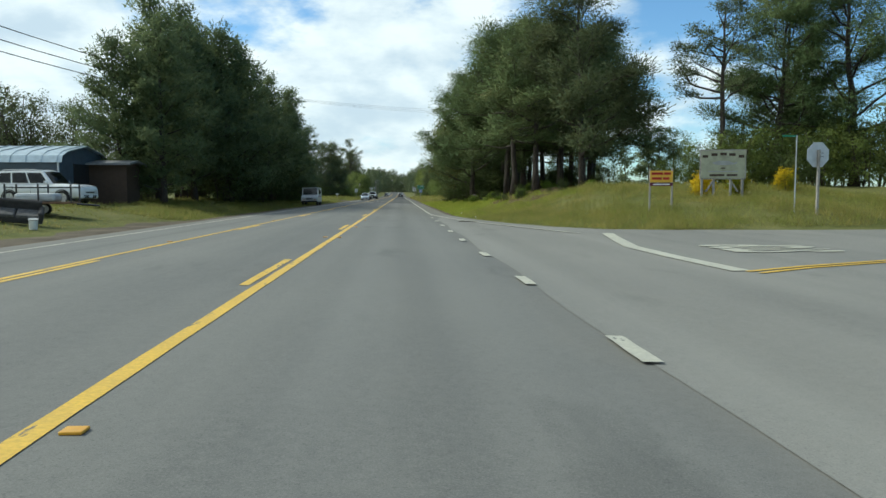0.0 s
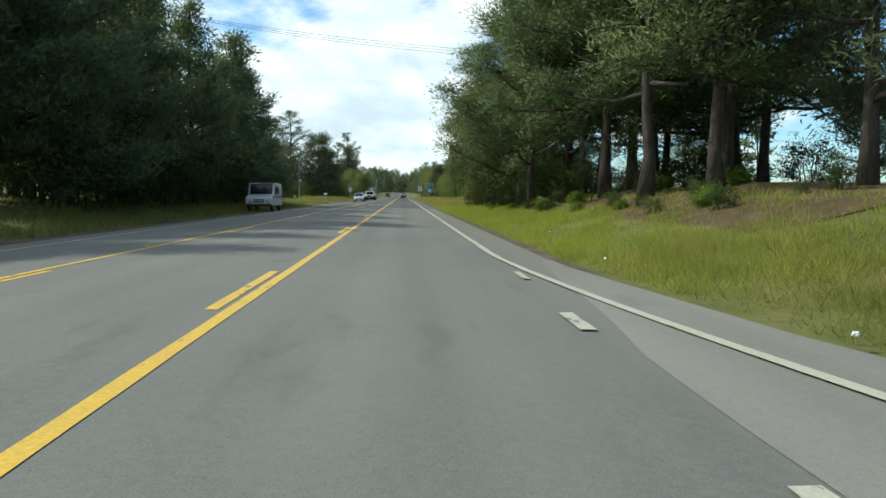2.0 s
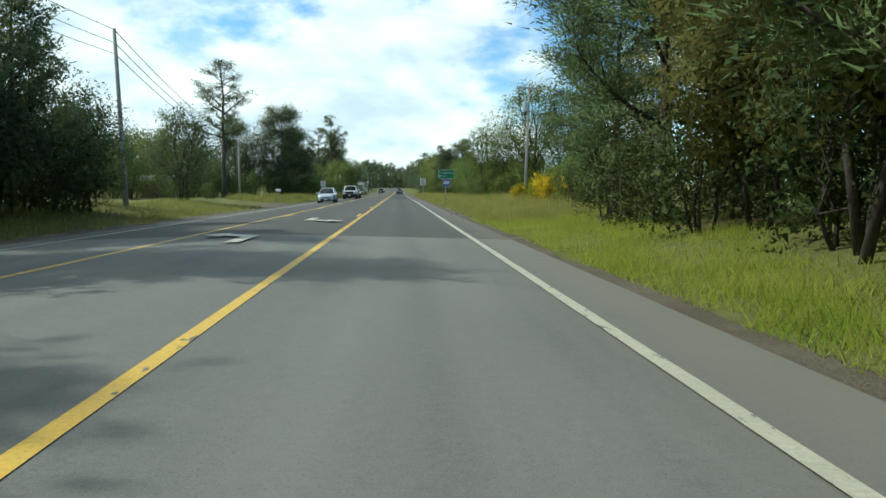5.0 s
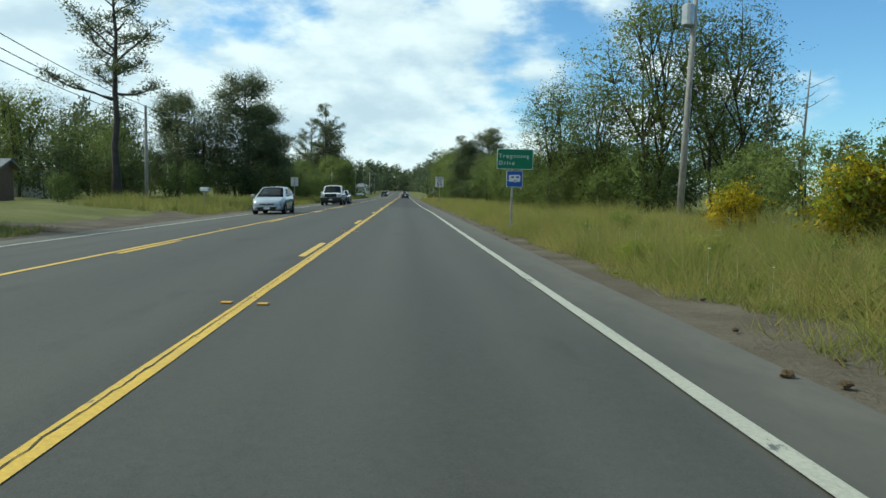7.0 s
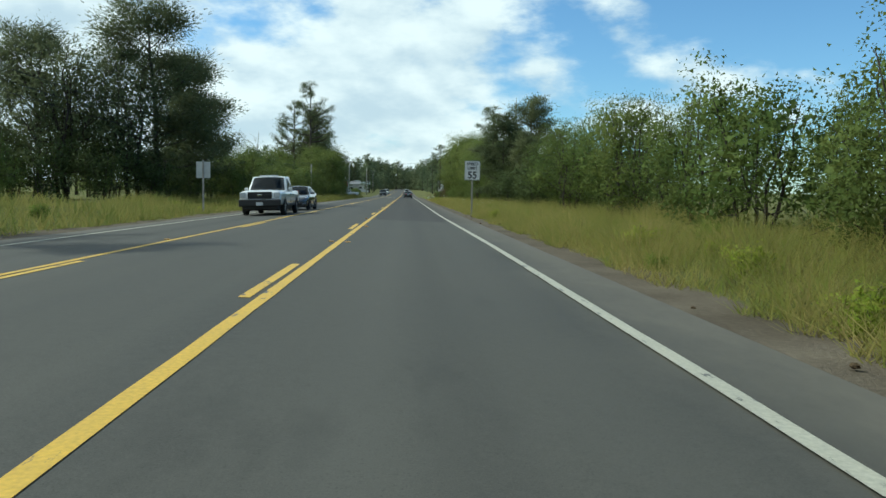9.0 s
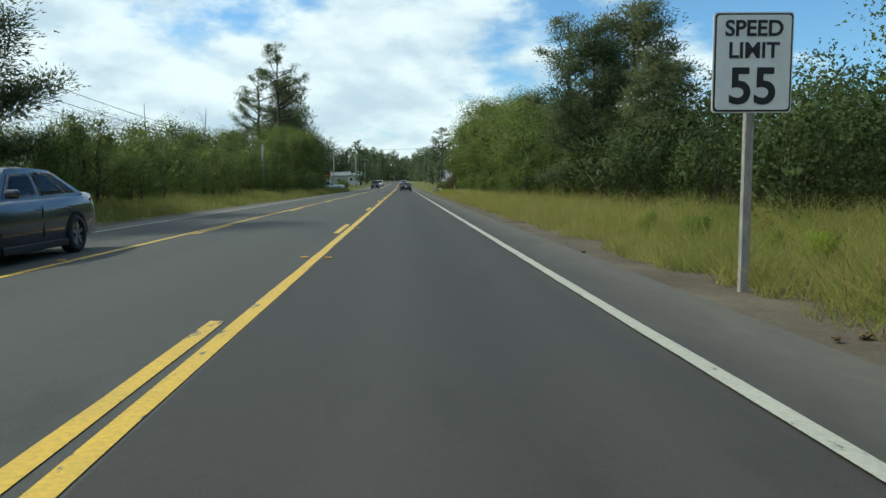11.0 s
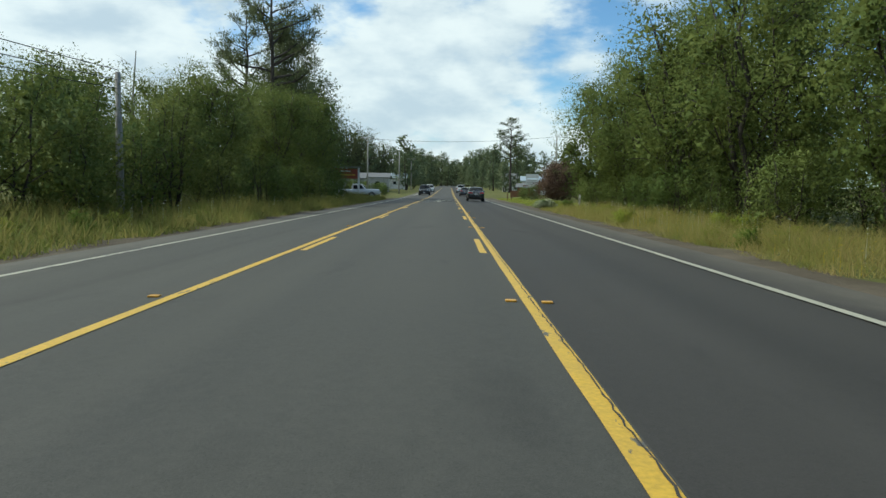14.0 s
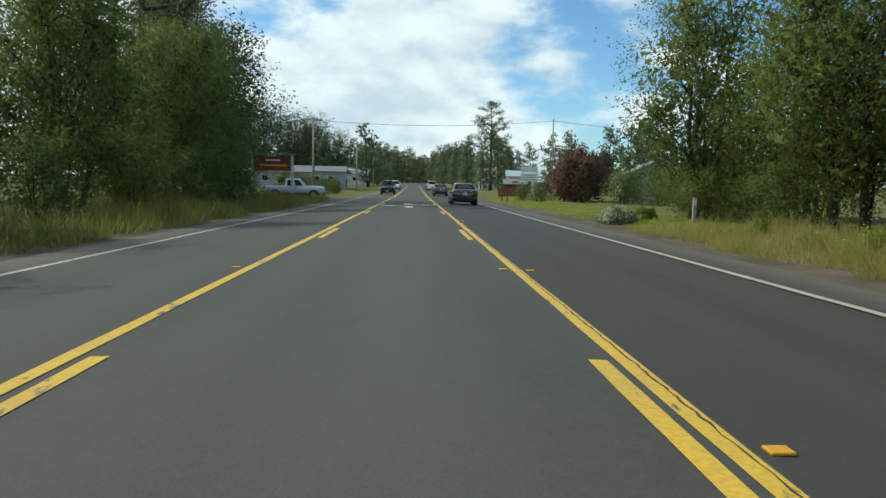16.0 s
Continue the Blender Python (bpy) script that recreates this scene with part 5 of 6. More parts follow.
def wheel_on(car, x, y, r, w=0.2):
    """A tyre with a dished rim and five spokes."""
    s = 1 if x > 0 else -1
    prof = [(r * 0.66, -w / 2), (r * 0.93, -w / 2), (r, -w / 3), (r, w / 3), (r * 0.93, w / 2), (r * 0.66, w / 2)]
    n = 20
    bm = bmesh.new()
    rings = [[bm.verts.new((o, q * math.cos(k * math.tau / n), q * math.sin(k * math.tau / n))) for q, o in prof] for k in range(n)]
    for k in range(n):
        a, b = rings[k], rings[(k + 1) % n]
        for i in range(len(prof)):
            j = (i + 1) % len(prof)
            bm.faces.new((a[i], a[j], b[j], b[i]))
    wheel = new("wheel")
    wheel.parent = car
    wheel.matrix_basis = Matrix.Translation((x, y, r))
    part("tyre", bm, TYRE, wheel, smooth=True)
    bm = bmesh.new()
    g = bmesh.ops.create_cone(bm, cap_ends=True, segments=20, radius1=r * 0.68, radius2=r * 0.66, depth=w * 0.6)
    bmesh.ops.rotate(bm, verts=g["verts"], matrix=Matrix.Rotation(radians(90), 3, "Y"))
    for k in range(5):
        box(bm, (s * w * 0.36, 0, r * 0.36), (0.03, r * 0.16, r * 0.6), 0.0, Matrix.Rotation(k * math.tau / 5, 4, "X"))
    part("rim", bm, RIM, wheel)
    return wheel


SHAPES = {
    # stations: along the length (share), half width (share), underside, top
    # glass: cowl and rear base along the length (m), their heights, front and rear edge of the roof, its height, half widths at belt and roof (shares)
    "sedan": dict(L=4.85, W=1.85, st=[(-.5, .80, .36, .80), (-.485, .91, .28, 1.0), (-.44, .965, .24, 1.06), (-.33, .99, .2, 1.05), (-.1, 1, .19, .99), (.12, 1, .19, .97), (.27, .985, .2, .94), (.40, .95, .22, .84), (.47, .87, .26, .74), (.5, .72, .32, .64)],
                  glass=(1.28, -2.02, 0.95, 1.05, 0.42, -1.12, 1.44, .93, .70), doors=((.08, .20), (.23, .53), (.56, .93)), wheels=(-.285, .295), r=.335),
    "hatch": dict(L=4.46, W=1.75, st=[(-.5, .82, .36, 1.0), (-.48, .91, .28, 1.06), (-.36, .97, .2, 1.03), (-.1, 1, .19, .98), (.15, 1, .19, .96), (.30, .985, .2, .93), (.42, .94, .21, .82), (.475, .84, .25, .71), (.5, .68, .30, .62)],
                  glass=(1.50, -2.12, 0.93, 1.06, 0.12, -1.30, 1.47, .93, .70), doors=((.10, .24), (.27, .54), (.57, .90)), wheels=(-.30, .305), r=.315),
    "suv": dict(L=4.82, W=1.92, st=[(-.5, .84, .45, 1.08), (-.48, .94, .36, 1.14), (-.3, .99, .32, 1.13), (0, 1, .32, 1.11), (.2, 1, .32, 1.10), (.28, .99, .32, 1.09), (.43, .97, .34, 1.04), (.48, .91, .36, .96), (.5, .82, .40, .86)],
                glass=(1.10, -2.33, 1.09, 1.13, 0.42, -2.12, 1.76, .94, .78), doors=((.05, .28), (.31, .60), (.63, .94)), wheels=(-.29, .30), r=.38),
    "pickup": dict(L=5.8, W=2.0, st=[(-.5, .95, .5, 1.14), (-.47, .98, .46, 1.19), (-.2, 1, .45, 1.19), (0, 1, .45, 1.19), (.17, 1, .45, 1.19), (.24, .995, .45, 1.20), (.42, .985, .46, 1.18), (.485, .96, .46, 1.13), (.5, .92, .5, 1.04)],
                   glass=(1.22, -0.95, 1.17, 1.17, 0.52, -0.82, 1.86, .95, .80), doors=((.06, .46), (.51, .93)), wheels=(-.31, .31), r=.40),
}


def curve(xs, ys, q):
    """A smooth curve through points that overshoots nowhere."""
    xs, ys = np.array(xs, float), np.array(ys, float)
    h, d = np.diff(xs), np.diff(ys) / np.diff(xs)
    m = np.zeros(len(xs))
    m[0], m[-1] = d[0], d[-1]
    for k in range(1, len(xs) - 1):
        if d[k - 1] * d[k] > 0:
            m[k] = 2 * d[k - 1] * d[k] / (d[k - 1] + d[k])
    k = np.clip(np.searchsorted(xs, q) - 1, 0, len(h) - 1)
    t = (q - xs[k]) / h[k]
    return (ys[k] * (1 + 2 * t) * (1 - t) ** 2 + h[k] * m[k] * t * (1 - t) ** 2 + ys[k + 1] * t * t * (3 - 2 * t) + h[k] * m[k + 1] * t * t * (t - 1))


def skin(rows, closed=False):
    """A sheet through rows of points."""
    bm = bmesh.new()
    R = [[bm.verts.new(p) for p in row] for row in rows]
    for a, b in zip(R, R[1:]):
        for k in range(len(a) - 1):
            bm.faces.new((a[k], a[k + 1], b[k + 1], b[k]))
    return bm


def hull(points):
    """A closed solid round a few corners, with softened edges."""
    bm = bmesh.new()
    for p in points:
        bm.verts.new(p)
    bmesh.ops.convex_hull(bm, input=bm.verts)
    bmesh.ops.bevel(bm, geom=list(bm.edges), offset=0.012, segments=2, affect="EDGES", profile=0.5)
    bmesh.ops.recalc_face_normals(bm, faces=bm.faces)
    return bm


def car(name, kind, m, paint, label, extras=(), group=""):
    """A road vehicle: rounded body, greenhouse with bowed panes, wheels, lamps, mirrors, plates. It heads along its own +y."""
    S = SHAPES[kind]
    L, W = S["L"], S["W"]
    hw = W / 2
    v = thing(name, m, label, {"pickup": "pickup truck", "suv": "car"}.get(kind, "car"), group)
    st = np.array(S["st"])
    q = np.concatenate([np.linspace(-0.5, -0.44, 6), np.linspace(-0.41, 0.38, 20), np.linspace(0.40, 0.5, 9)])
    rows = [curve(st[:, 0], st[:, k], q) for k in (1, 2, 3)]
    part("body", loft([body_ring(t * L, w * hw, a, b) for t, w, a, b in zip(q, *rows)]), paint, v, smooth=True)
    part("underbody", boxed((0, 0, S["r"] * 0.95), (W * 0.82, L * 0.84, S["r"] * 0.75), 0.04), TRIM, v)
    gf, gr, zf, zr, rf, rr, zt, wb, wr = S["glass"]
    wb, wr = wb * hw, wr * hw
    zf, zr = zf - 0.02, zr - 0.02

    def front(u, w):
        a, b = Vector((u * wb, gf - 0.20 * u * u, zf)), Vector((u * wr, rf - 0.09 * u * u, zt + 0.045 * (1 - u * u)))
        return a.lerp(b, w) + Vector((0, 0, 0.035 * math.sin(math.pi * w) * (1 - u * u)))

    def rear(u, w):
        a, b = Vector((u * wb, gr + 0.16 * u * u, zr)), Vector((u * wr, rr + 0.07 * u * u, zt + 0.045 * (1 - u * u)))
        return a.lerp(b, w) + Vector((0, 0, 0.03 * math.sin(math.pi * w) * (1 - u * u)))

    def flank(s, t, w):
        a = Vector((s * wb, gr + 0.16 + (gf - 0.20 - gr - 0.16) * t, zr + (zf - zr) * t))
        b = Vector((s * wr, rr + 0.07 + (rf - 0.09 - rr - 0.07) * t, zt + 0.03 * math.sin(math.pi * t)))
        return a.lerp(b, w) + Vector((s * 0.03 * math.sin(math.pi * w) * math.sin(math.pi * t), 0, 0))

    def roof(u, w):
        p = rear(u, 1.0).lerp(front(u, 1.0), w)
        return p + Vector((0, 0, 0.03 * math.sin(math.pi * w)))
    us, ws = np.linspace(-1, 1, 11), np.linspace(0, 1, 7)
    bm = bmesh.new()
    for f in (front, rear, roof, lambda u, w: flank(-1, (u + 1) / 2, w), lambda u, w: flank(1, (u + 1) / 2, w)):
        R = [[bm.verts.new(f(u, w)) for u in us] for w in ws]
        for p, q_ in zip(R, R[1:]):
            for k in range(len(us) - 1):
                bm.faces.new((p[k], p[k + 1], q_[k + 1], q_[k]))
    bmesh.ops.remove_doubles(bm, verts=bm.verts, dist=0.004)
    bmesh.ops.holes_fill(bm, edges=[e for e in bm.edges if e.is_boundary], sides=0)
    bmesh.ops.recalc_face_normals(bm, faces=bm.faces)
    for e in bm.edges:
        e.smooth = e.calc_face_angle(0.0) < 0.75
    part("cabin", bm, paint, v, smooth=True)

    def pane(name_, f, u0, u1, w0, w1):
        mid = Vector((0, (rf + rr) / 2, zt - 0.5))
        R = []
        for w in np.linspace(w0, w1, 6):
            row = []
            for u in np.linspace(u0, u1, 8):
                p = f(u, w)
                n = (f(u + 0.01, w) - f(u - 0.01, w)).cross(f(u, w + 0.01) - f(u, w - 0.01)).normalized()
                row.append(p + n * (0.009 if n.dot(p - mid) > 0 else -0.009))
            R.append(row)
        bm_ = skin(R)
        bmesh.ops.solidify(bm_, geom=list(bm_.faces), thickness=0.005)
        bmesh.ops.recalc_face_normals(bm_, faces=bm_.faces)
        part(name_, bm_, GLASS_DARK, v, smooth=True)
    pane("windshield", front, -0.90, 0.90, 0.06, 0.93)
    pane("rear_window", rear, -0.86, 0.86, 0.14 if kind != "sedan" else 0.10, 0.90)
    yf, yr = S["st"][-1][0] * L, S["st"][0][0] * L
    for s in (-1, 1):
        for c0, c1 in S["doors"]:
            pane("side_window", lambda t, w: flank(s, t, w), c0, c1, 0.08, 0.86)
            if c1 - c0 > 0.2:
                y = gr + 0.16 + (gf - gr - 0.36) * c0
                part("door_handle", boxed((s * (hw * 0.985 + 0.005), y + 0.10, zf - 0.13), (0.03, 0.17, 0.03), 0.01), paint, v)
                part("door_seam", boxed((s * (hw * 0.99 + 0.002), y, zf - 0.33), (0.012, 0.014, 0.5)), TRIM, v)
        part("mirror", boxed((s * (hw + 0.08), gf - 0.46, zf + 0.12), (0.2, 0.10, 0.14), 0.04), paint, v)
        part("sill", boxed((s * hw * 0.97, 0, S["st"][4][2] + 0.03), (0.06, L * 0.42, 0.12), 0.02), TRIM, v)
        for t in S["wheels"]:
            wheel_on(v, s * (hw - 0.10), t * L, S["r"], 0.22)
            # dark opening round the wheel
            bm = bmesh.new()
            rings = [[(s * (hw + 0.004), t * L + math.cos(an) * (S["r"] + d), S["r"] + math.sin(an) * (S["r"] + d)) for d in (0.005, 0.06)] for an in np.linspace(0, math.pi, 13)]
            vs = [[bm.verts.new(p) for p in ring] for ring in rings]
            for p, q_ in zip(vs, vs[1:]):
                bm.faces.new((p[0], p[1], q_[1], q_[0]))
            bmesh.ops.solidify(bm, geom=list(bm.faces), thickness=0.02)
            part("wheel_arch", bm, TRIM, v)
        # lamps
        if kind == "pickup":
            part("headlight", boxed((s * hw * 0.80, yf - 0.04, 0.98), (hw * 0.27, 0.16, 0.25), 0.03), LAMP_CLEAR, v)
        elif kind == "suv":
            part("headlight", hull([(s * hw * i, yf - j, z) for i, j, z0, z1 in ((.52, .0, .78, .92), (.90, .12, .80, .98), (.97, .42, .88, 1.0), (.52, .2, .78, .92)) for z in (z0, z1)]), LAMP_CLEAR, v)
        else:
            part("headlight", hull([(s * hw * i, yf - j, z) for i, j, z0, z1 in ((.46, .0, .58, .66), (.80, .16, .62, .74), (.95, .55, .78, .86), (.46, .2, .60, .68)) for z in (z0, z1)]), LAMP_CLEAR, v)
            part("fog_light", boxed((s * hw * 0.72, yf - 0.05, 0.40), (0.16, 0.10, 0.10), 0.03), TRIM, v)
        z1 = S["st"][1][3] - 0.16
        if kind == "sedan":
            part("tail_light", hull([(s * hw * i, yr + j, z) for i, j, z0, z1_ in ((.40, -.005, .84, .93), (.84, .03, .80, .95), (.955, .30, .84, .96), (.5, .2, .84, .93)) for z in (z0, z1_)]), LAMP_RED, v)
        else:
            part("tail_light", boxed((s * hw * 0.86, yr + 0.06, z1), (hw * 0.18, 0.16, 0.30), 0.03), LAMP_RED, v)
    low = S["st"][-1][2]
    part("rear_bumper", boxed((0, yr + 0.07, S["st"][0][2] + 0.12), (W * 0.88, 0.18, 0.24), 0.08), TRIM if kind == "pickup" else paint, v)
    if kind == "pickup":
        part("front_bumper", boxed((0, yf + 0.03, 0.60), (W * 0.98, 0.24, 0.34), 0.06), TRIM if "black" in extras else CHROME, v)
        part("air_dam", boxed((0, yf - 0.10, 0.38), (W * 0.84, 0.16, 0.16), 0.03), TRIM, v)
        part("grille", boxed((0, yf - 0.01, 0.96), (W * 0.56, 0.10, 0.32), 0.03), TRIM, v)
        part("grille_bar", boxed((0, yf + 0.05, 0.97), (W * 0.56, 0.03, 0.05), 0.01), TRIM if "black" in extras else CHROME, v)
        part("badge", boxed((0, yf + 0.066, 0.97), (0.22, 0.02, 0.07), 0.01), CHROME, v)
        part("bed", boxed((0, -0.33 * L, 1.20), (W * 0.84, 0.30 * L, 0.02)), TRIM, v, "dark open cargo bed")
        part("roof_lamp", boxed((0, 0.46, zt + 0.07), (0.9, 0.10, 0.06), 0.02), LAMP_CLEAR, v)
    else:
        part("front_bumper", boxed((0, yf - 0.10, low + 0.05), (W * 0.86, 0.26, 0.24), 0.09), paint, v)
        part("lower_grille", hull([(i * W, yf - 0.02 + j, z) for i, z in ((-.33, low + .12), (.33, low + .12), (-.26, low - .06), (.26, low - .06)) for j in (-.1, .05)]), TRIM, v)
        part("grille", hull([(i * W, yf - 0.06 + j, z) for i, z in ((-.24, low + .30), (.24, low + .30), (-.20, low + .22), (.20, low + .22)) for j in (-.1, .065)]), TRIM, v)
        part("badge", boxed((0, yf + 0.012, low + 0.27), (0.11, 0.02, 0.07), 0.01), CHROME, v)
    part("rear_plate", boxed((0, yr - 0.03 if kind == "sedan" else yr - 0.005, S["st"][1][3] - 0.24), (0.31, 0.02, 0.15)), PLATE, v, "pale number plate")
    part("front_plate", boxed((0, yf + (0.16 if kind == "pickup" else 0.04), low + 0.06), (0.31, 0.02, 0.15)), PLATE, v, "pale number plate")
    if kind == "sedan":
        part("trunk_trim", boxed((0, yr + 0.02, S["st"][1][3] - 0.06), (W * 0.50, 0.05, 0.025), 0.008), CHROME, v, "thin chrome strip")
        part("rear_diffuser", boxed((0, yr + 0.05, S["st"][0][2] - 0.02), (W * 0.66, 0.14, 0.09), 0.02), TRIM, v)
        part("badge", boxed((0, yr - 0.005, S["st"][1][3] - 0.12), (0.10, 0.03, 0.08), 0.01), CHROME, v)
    if "rack" in extras:
        for s in (-1, 1):
            part("roof_rail", tubes([(s * wr * 0.88, rr + 0.15, zt), (s * wr * 0.88, rr + 0.3, zt + 0.09), (s * wr * 0.88, rf - 0.5, zt + 0.09), (s * wr * 0.88, rf - 0.3, zt + 0.02)], [0.02] * 4, 6), GALV, v)
    return v


def zroad(x, y):
    return float(road_z(x, y))


car("sedan", "sedan", pose(1.95, 307.3, zroad(1.95, 305), 0, 1.7, 0), PAINT_BLACK, "black four-door sedan seen from behind in the lane")
car("sedan", "sedan", pose(1.75, 348, zroad(1.9, 346) + 0.03, 0, 1.7, 0), PAINT_GREY, "dark grey sedan following the traffic")
car("suv", "suv", pose(1.7, 392, zroad(1.8, 392) - 0.02, 0.5, 1.7, 0), PAINT_WHITE, "white sport utility vehicle further along the lane")
car("hatchback", "hatch", pose(-5.68, 153.4, zroad(-5.9, 153), 0, 1.7, 180), PAINT_SILVER, "silver-blue hatchback coming along the opposite lane")
car("pickup_truck", "pickup", pose(-5.3, 184.0, zroad(-5.3, 184), 0, 1.7, 180), PAINT_WHITE, "white pickup truck with black bumper in the opposite lane", ("black",))
car("sedan", "sedan", pose(-5.3, 193.2, zroad(-5.3, 193), 0, 1.7, 180), PAINT_GREY, "dark grey car behind a white pickup truck")
car("suv", "suv", pose(-5.1, 354, zroad(-5.1, 354), -0.5, 1.7, 180), PAINT_BLACK, "black sport utility vehicle coming along the opposite lane")
car("suv", "suv", pose(-5.2, 392, zroad(-5.2, 392) - 0.02, -0.5, 1.7, 180), PAINT_WHITE, "white vehicle coming along the opposite lane")
car("pickup_truck", "pickup", pose(-13.2, 327, gz(-13.2, 327) - 0.02, 0, 0, -82), PAINT_WHITE, "white pickup truck waiting at the side street")
car("suv", "suv", pose(-17.0, 38.6, gz(-17.0, 38.6) - 0.10, 0, 0, -97), PAINT_WHITE, "white sport utility vehicle parked by a carport", ("rack",))


def mail_van(m):
    v = thing("mail_truck", m, "boxy white delivery van with blue and red stripes", "van")
    L, W, H = 4.45, 1.9, 2.12
    hw = W / 2
    side_ = [(-2.22, 0.42), (-2.22, 1.95), (-2.12, 2.08), (0.62, 2.12), (0.86, 2.06), (1.28, 1.25), (2.10, 1.08), (2.2, 0.98), (2.22, 0.45)]
    bm = prism(side_, "x", -hw, hw)
    bmesh.ops.bevel(bm, geom=list(bm.edges), offset=0.05, segments=2, affect="EDGES", profile=0.5)
    part("body", bm, VAN_WHITE, v)
    part("roof_visor", boxed((0, 0.72, 2.10), (W * 0.99, 0.5, 0.05), 0.02), VAN_WHITE, v)
    part("windshield", panel([(hw * .9, 1.29, 1.27), (-hw * .9, 1.29, 1.27), (-hw * .9, 0.88, 2.04), (hw * .9, 0.88, 2.04)], 0.05, 0.012), GLASS_DARK, v)
    for s in (-1, 1):
        q = [Vector((s * hw, -0.10, 1.22)), Vector((s * hw, 1.0, 1.22)), Vector((s * hw, 0.74, 1.92)), Vector((s * hw, -0.10, 1.92))]
        part("side_window", panel(q if s > 0 else q[::-1], 0.06, 0.004), GLASS_DARK, v)
        q = [Vector((s * hw, -0.85, 1.25)), Vector((s * hw, -0.22, 1.25)), Vector((s * hw, -0.22, 1.85)), Vector((s * hw, -0.85, 1.85))]
        part("side_window", panel(q if s > 0 else q[::-1], 0.05, 0.004), GLASS_DARK, v)
        part("blue_stripe", boxed((s * (hw + 0.004), -0.25, 1.10), (0.008, 3.6, 0.07)), STRIPE_BLUE, v)
        part("red_stripe", boxed((s * (hw + 0.004), -0.25, 1.01), (0.008, 3.6, 0.035)), STRIPE_RED, v)
        part("mirror", boxed((s * (hw + 0.16), 1.15, 1.55), (0.20, 0.06, 0.28), 0.03), TRIM, v)
        part("mirror_arm", tubes([(s * (hw - 0.02), 1.1, 1.35), (s * (hw + 0.14), 1.16, 1.45)], [0.018, 0.018], 6), TRIM, v)
        part("headlight", boxed((s * hw * 0.66, 2.225, 0.80), (0.26, 0.05, 0.17), 0.02), LAMP_CLEAR, v)
        part("turn_signal", boxed((s * hw * 0.66, 2.228, 0.665), (0.26, 0.05, 0.08), 0.015), LAMP_AMBER, v)
        for y in (-1.35, 1.45):
            wheel_on(v, s * (hw - 0.12), y, 0.34, 0.2)
    part("grille", boxed((0, 2.222, 0.80), (0.78, 0.04, 0.26), 0.015), TRIM, v)
    for k in range(4):
        part("grille_slat", boxed((0, 2.246, 0.72 + 0.055 * k), (0.76, 0.012, 0.018)), VAN_WHITE, v)
    part("bumper", boxed((0, 2.27, 0.50), (W * 0.96, 0.14, 0.16), 0.03), TRIM, v)
    part("hood_line", boxed((0, 1.72, 1.175), (0.9, 0.5, 0.012), 0, ), VAN_WHITE, v).rotation_euler = (0, 0, 0)
    return v


mail_van(pose(-8.75, 85.6, gz(-8.75, 85.6) + 0.02, 0, 1.0, 180))


# ---- signs ----
def post(parent, x, z0, z1, mat=GALV, w=0.05, y=0.03):
    return part("post", boxed((x, y, (z0 + z1) / 2), (w, w * 0.9, z1 - z0), 0.006), mat, parent)


def board(parent, name, w, h, z, mat, y=0.0, t=0.02, corner=0.04, label="", x=0.0):
    """A flat board with rounded corners that faces -y."""
    pts = []
    for cx, cz, a0 in ((w / 2 - corner, h / 2 - corner, 0), (-w / 2 + corner, h / 2 - corner, 90), (-w / 2 + corner, -h / 2 + corner, 180), (w / 2 - corner, -h / 2 + corner, 270)):
        for k in range(4):
            a = radians(a0 + 30 * k)
            pts.append((x + cx + corner * math.cos(a), z + cz + corner * math.sin(a)))
    return part(name, prism(pts, "y", y - t / 2, y + t / 2), mat, parent, label)


def bars(parent, mat, x, z, w, h, y=-0.014, name="lettering_bar"):
    return part(name, boxed((x, y, z), (w, 0.006, h)), mat, parent)


def text(parent, body, size, x, z, mat, y=-0.016, stretch=1.0, bold=0.0, spacing=1.0):
    return words("lettering", body, size, mat, parent, Matrix.Translation((x, y, z)) @ FACING, stretch=stretch, bold=bold, spacing=spacing)


# street guide sign with a camping sign below
g = thing("street_sign", pose(5.71, 138.4, gz(5.71, 138.4) + 0.29, 0, 0, -2), "green guide sign above a blue camping sign on a wooden post", "sign")
post(g, -0.08, -0.4, 2.75, POLEWOOD, 0.075, 0.06)
post(g, 0.25, 1.3, 2.75, GALV, 0.05, 0.05)
board(g, "border", 1.33, 0.74, 2.42, WHITE_SIGN, 0.012)
board(g, "green_panel", 1.29, 0.70, 2.42, GREEN_SIGN, 0.0)
text(g, "Tregoning", 0.212, -0.045, 2.53, WHITE_SIGN, spacing=1.3)
text(g, "Drive", 0.205, -0.305, 2.275, WHITE_SIGN, spacing=1.3)
board(g, "blue_border", 0.60, 0.60, 1.70, WHITE_SIGN, 0.012)
b2 = board(g, "blue_panel", 0.57, 0.57, 1.70, BLUE_SIGN, 0.0)
part("trailer_symbol", prism([(-0.2, 1.60), (-0.215, 1.80), (-0.17, 1.85), (0.17, 1.85), (0.215, 1.80), (0.20, 1.60)], "y", -0.018, -0.008), WHITE_SIGN, g)
bars(g, BLUE_SIGN, -0.08, 1.765, 0.10, 0.06, -0.021, "symbol_window")
bars(g, BLUE_SIGN, 0.10, 1.765, 0.10, 0.06, -0.021, "symbol_window")
bars(g, WHITE_SIGN, -0.23, 1.63, 0.1, 0.02, -0.014, "symbol_drawbar")
bm = bmesh.new()
q = bmesh.ops.create_cone(bm, cap_ends=True, segments=16, radius1=0.05, radius2=0.05, depth=0.01)
bmesh.ops.rotate(bm, verts=q["verts"], matrix=Matrix.Rotation(radians(90), 3, "X"))
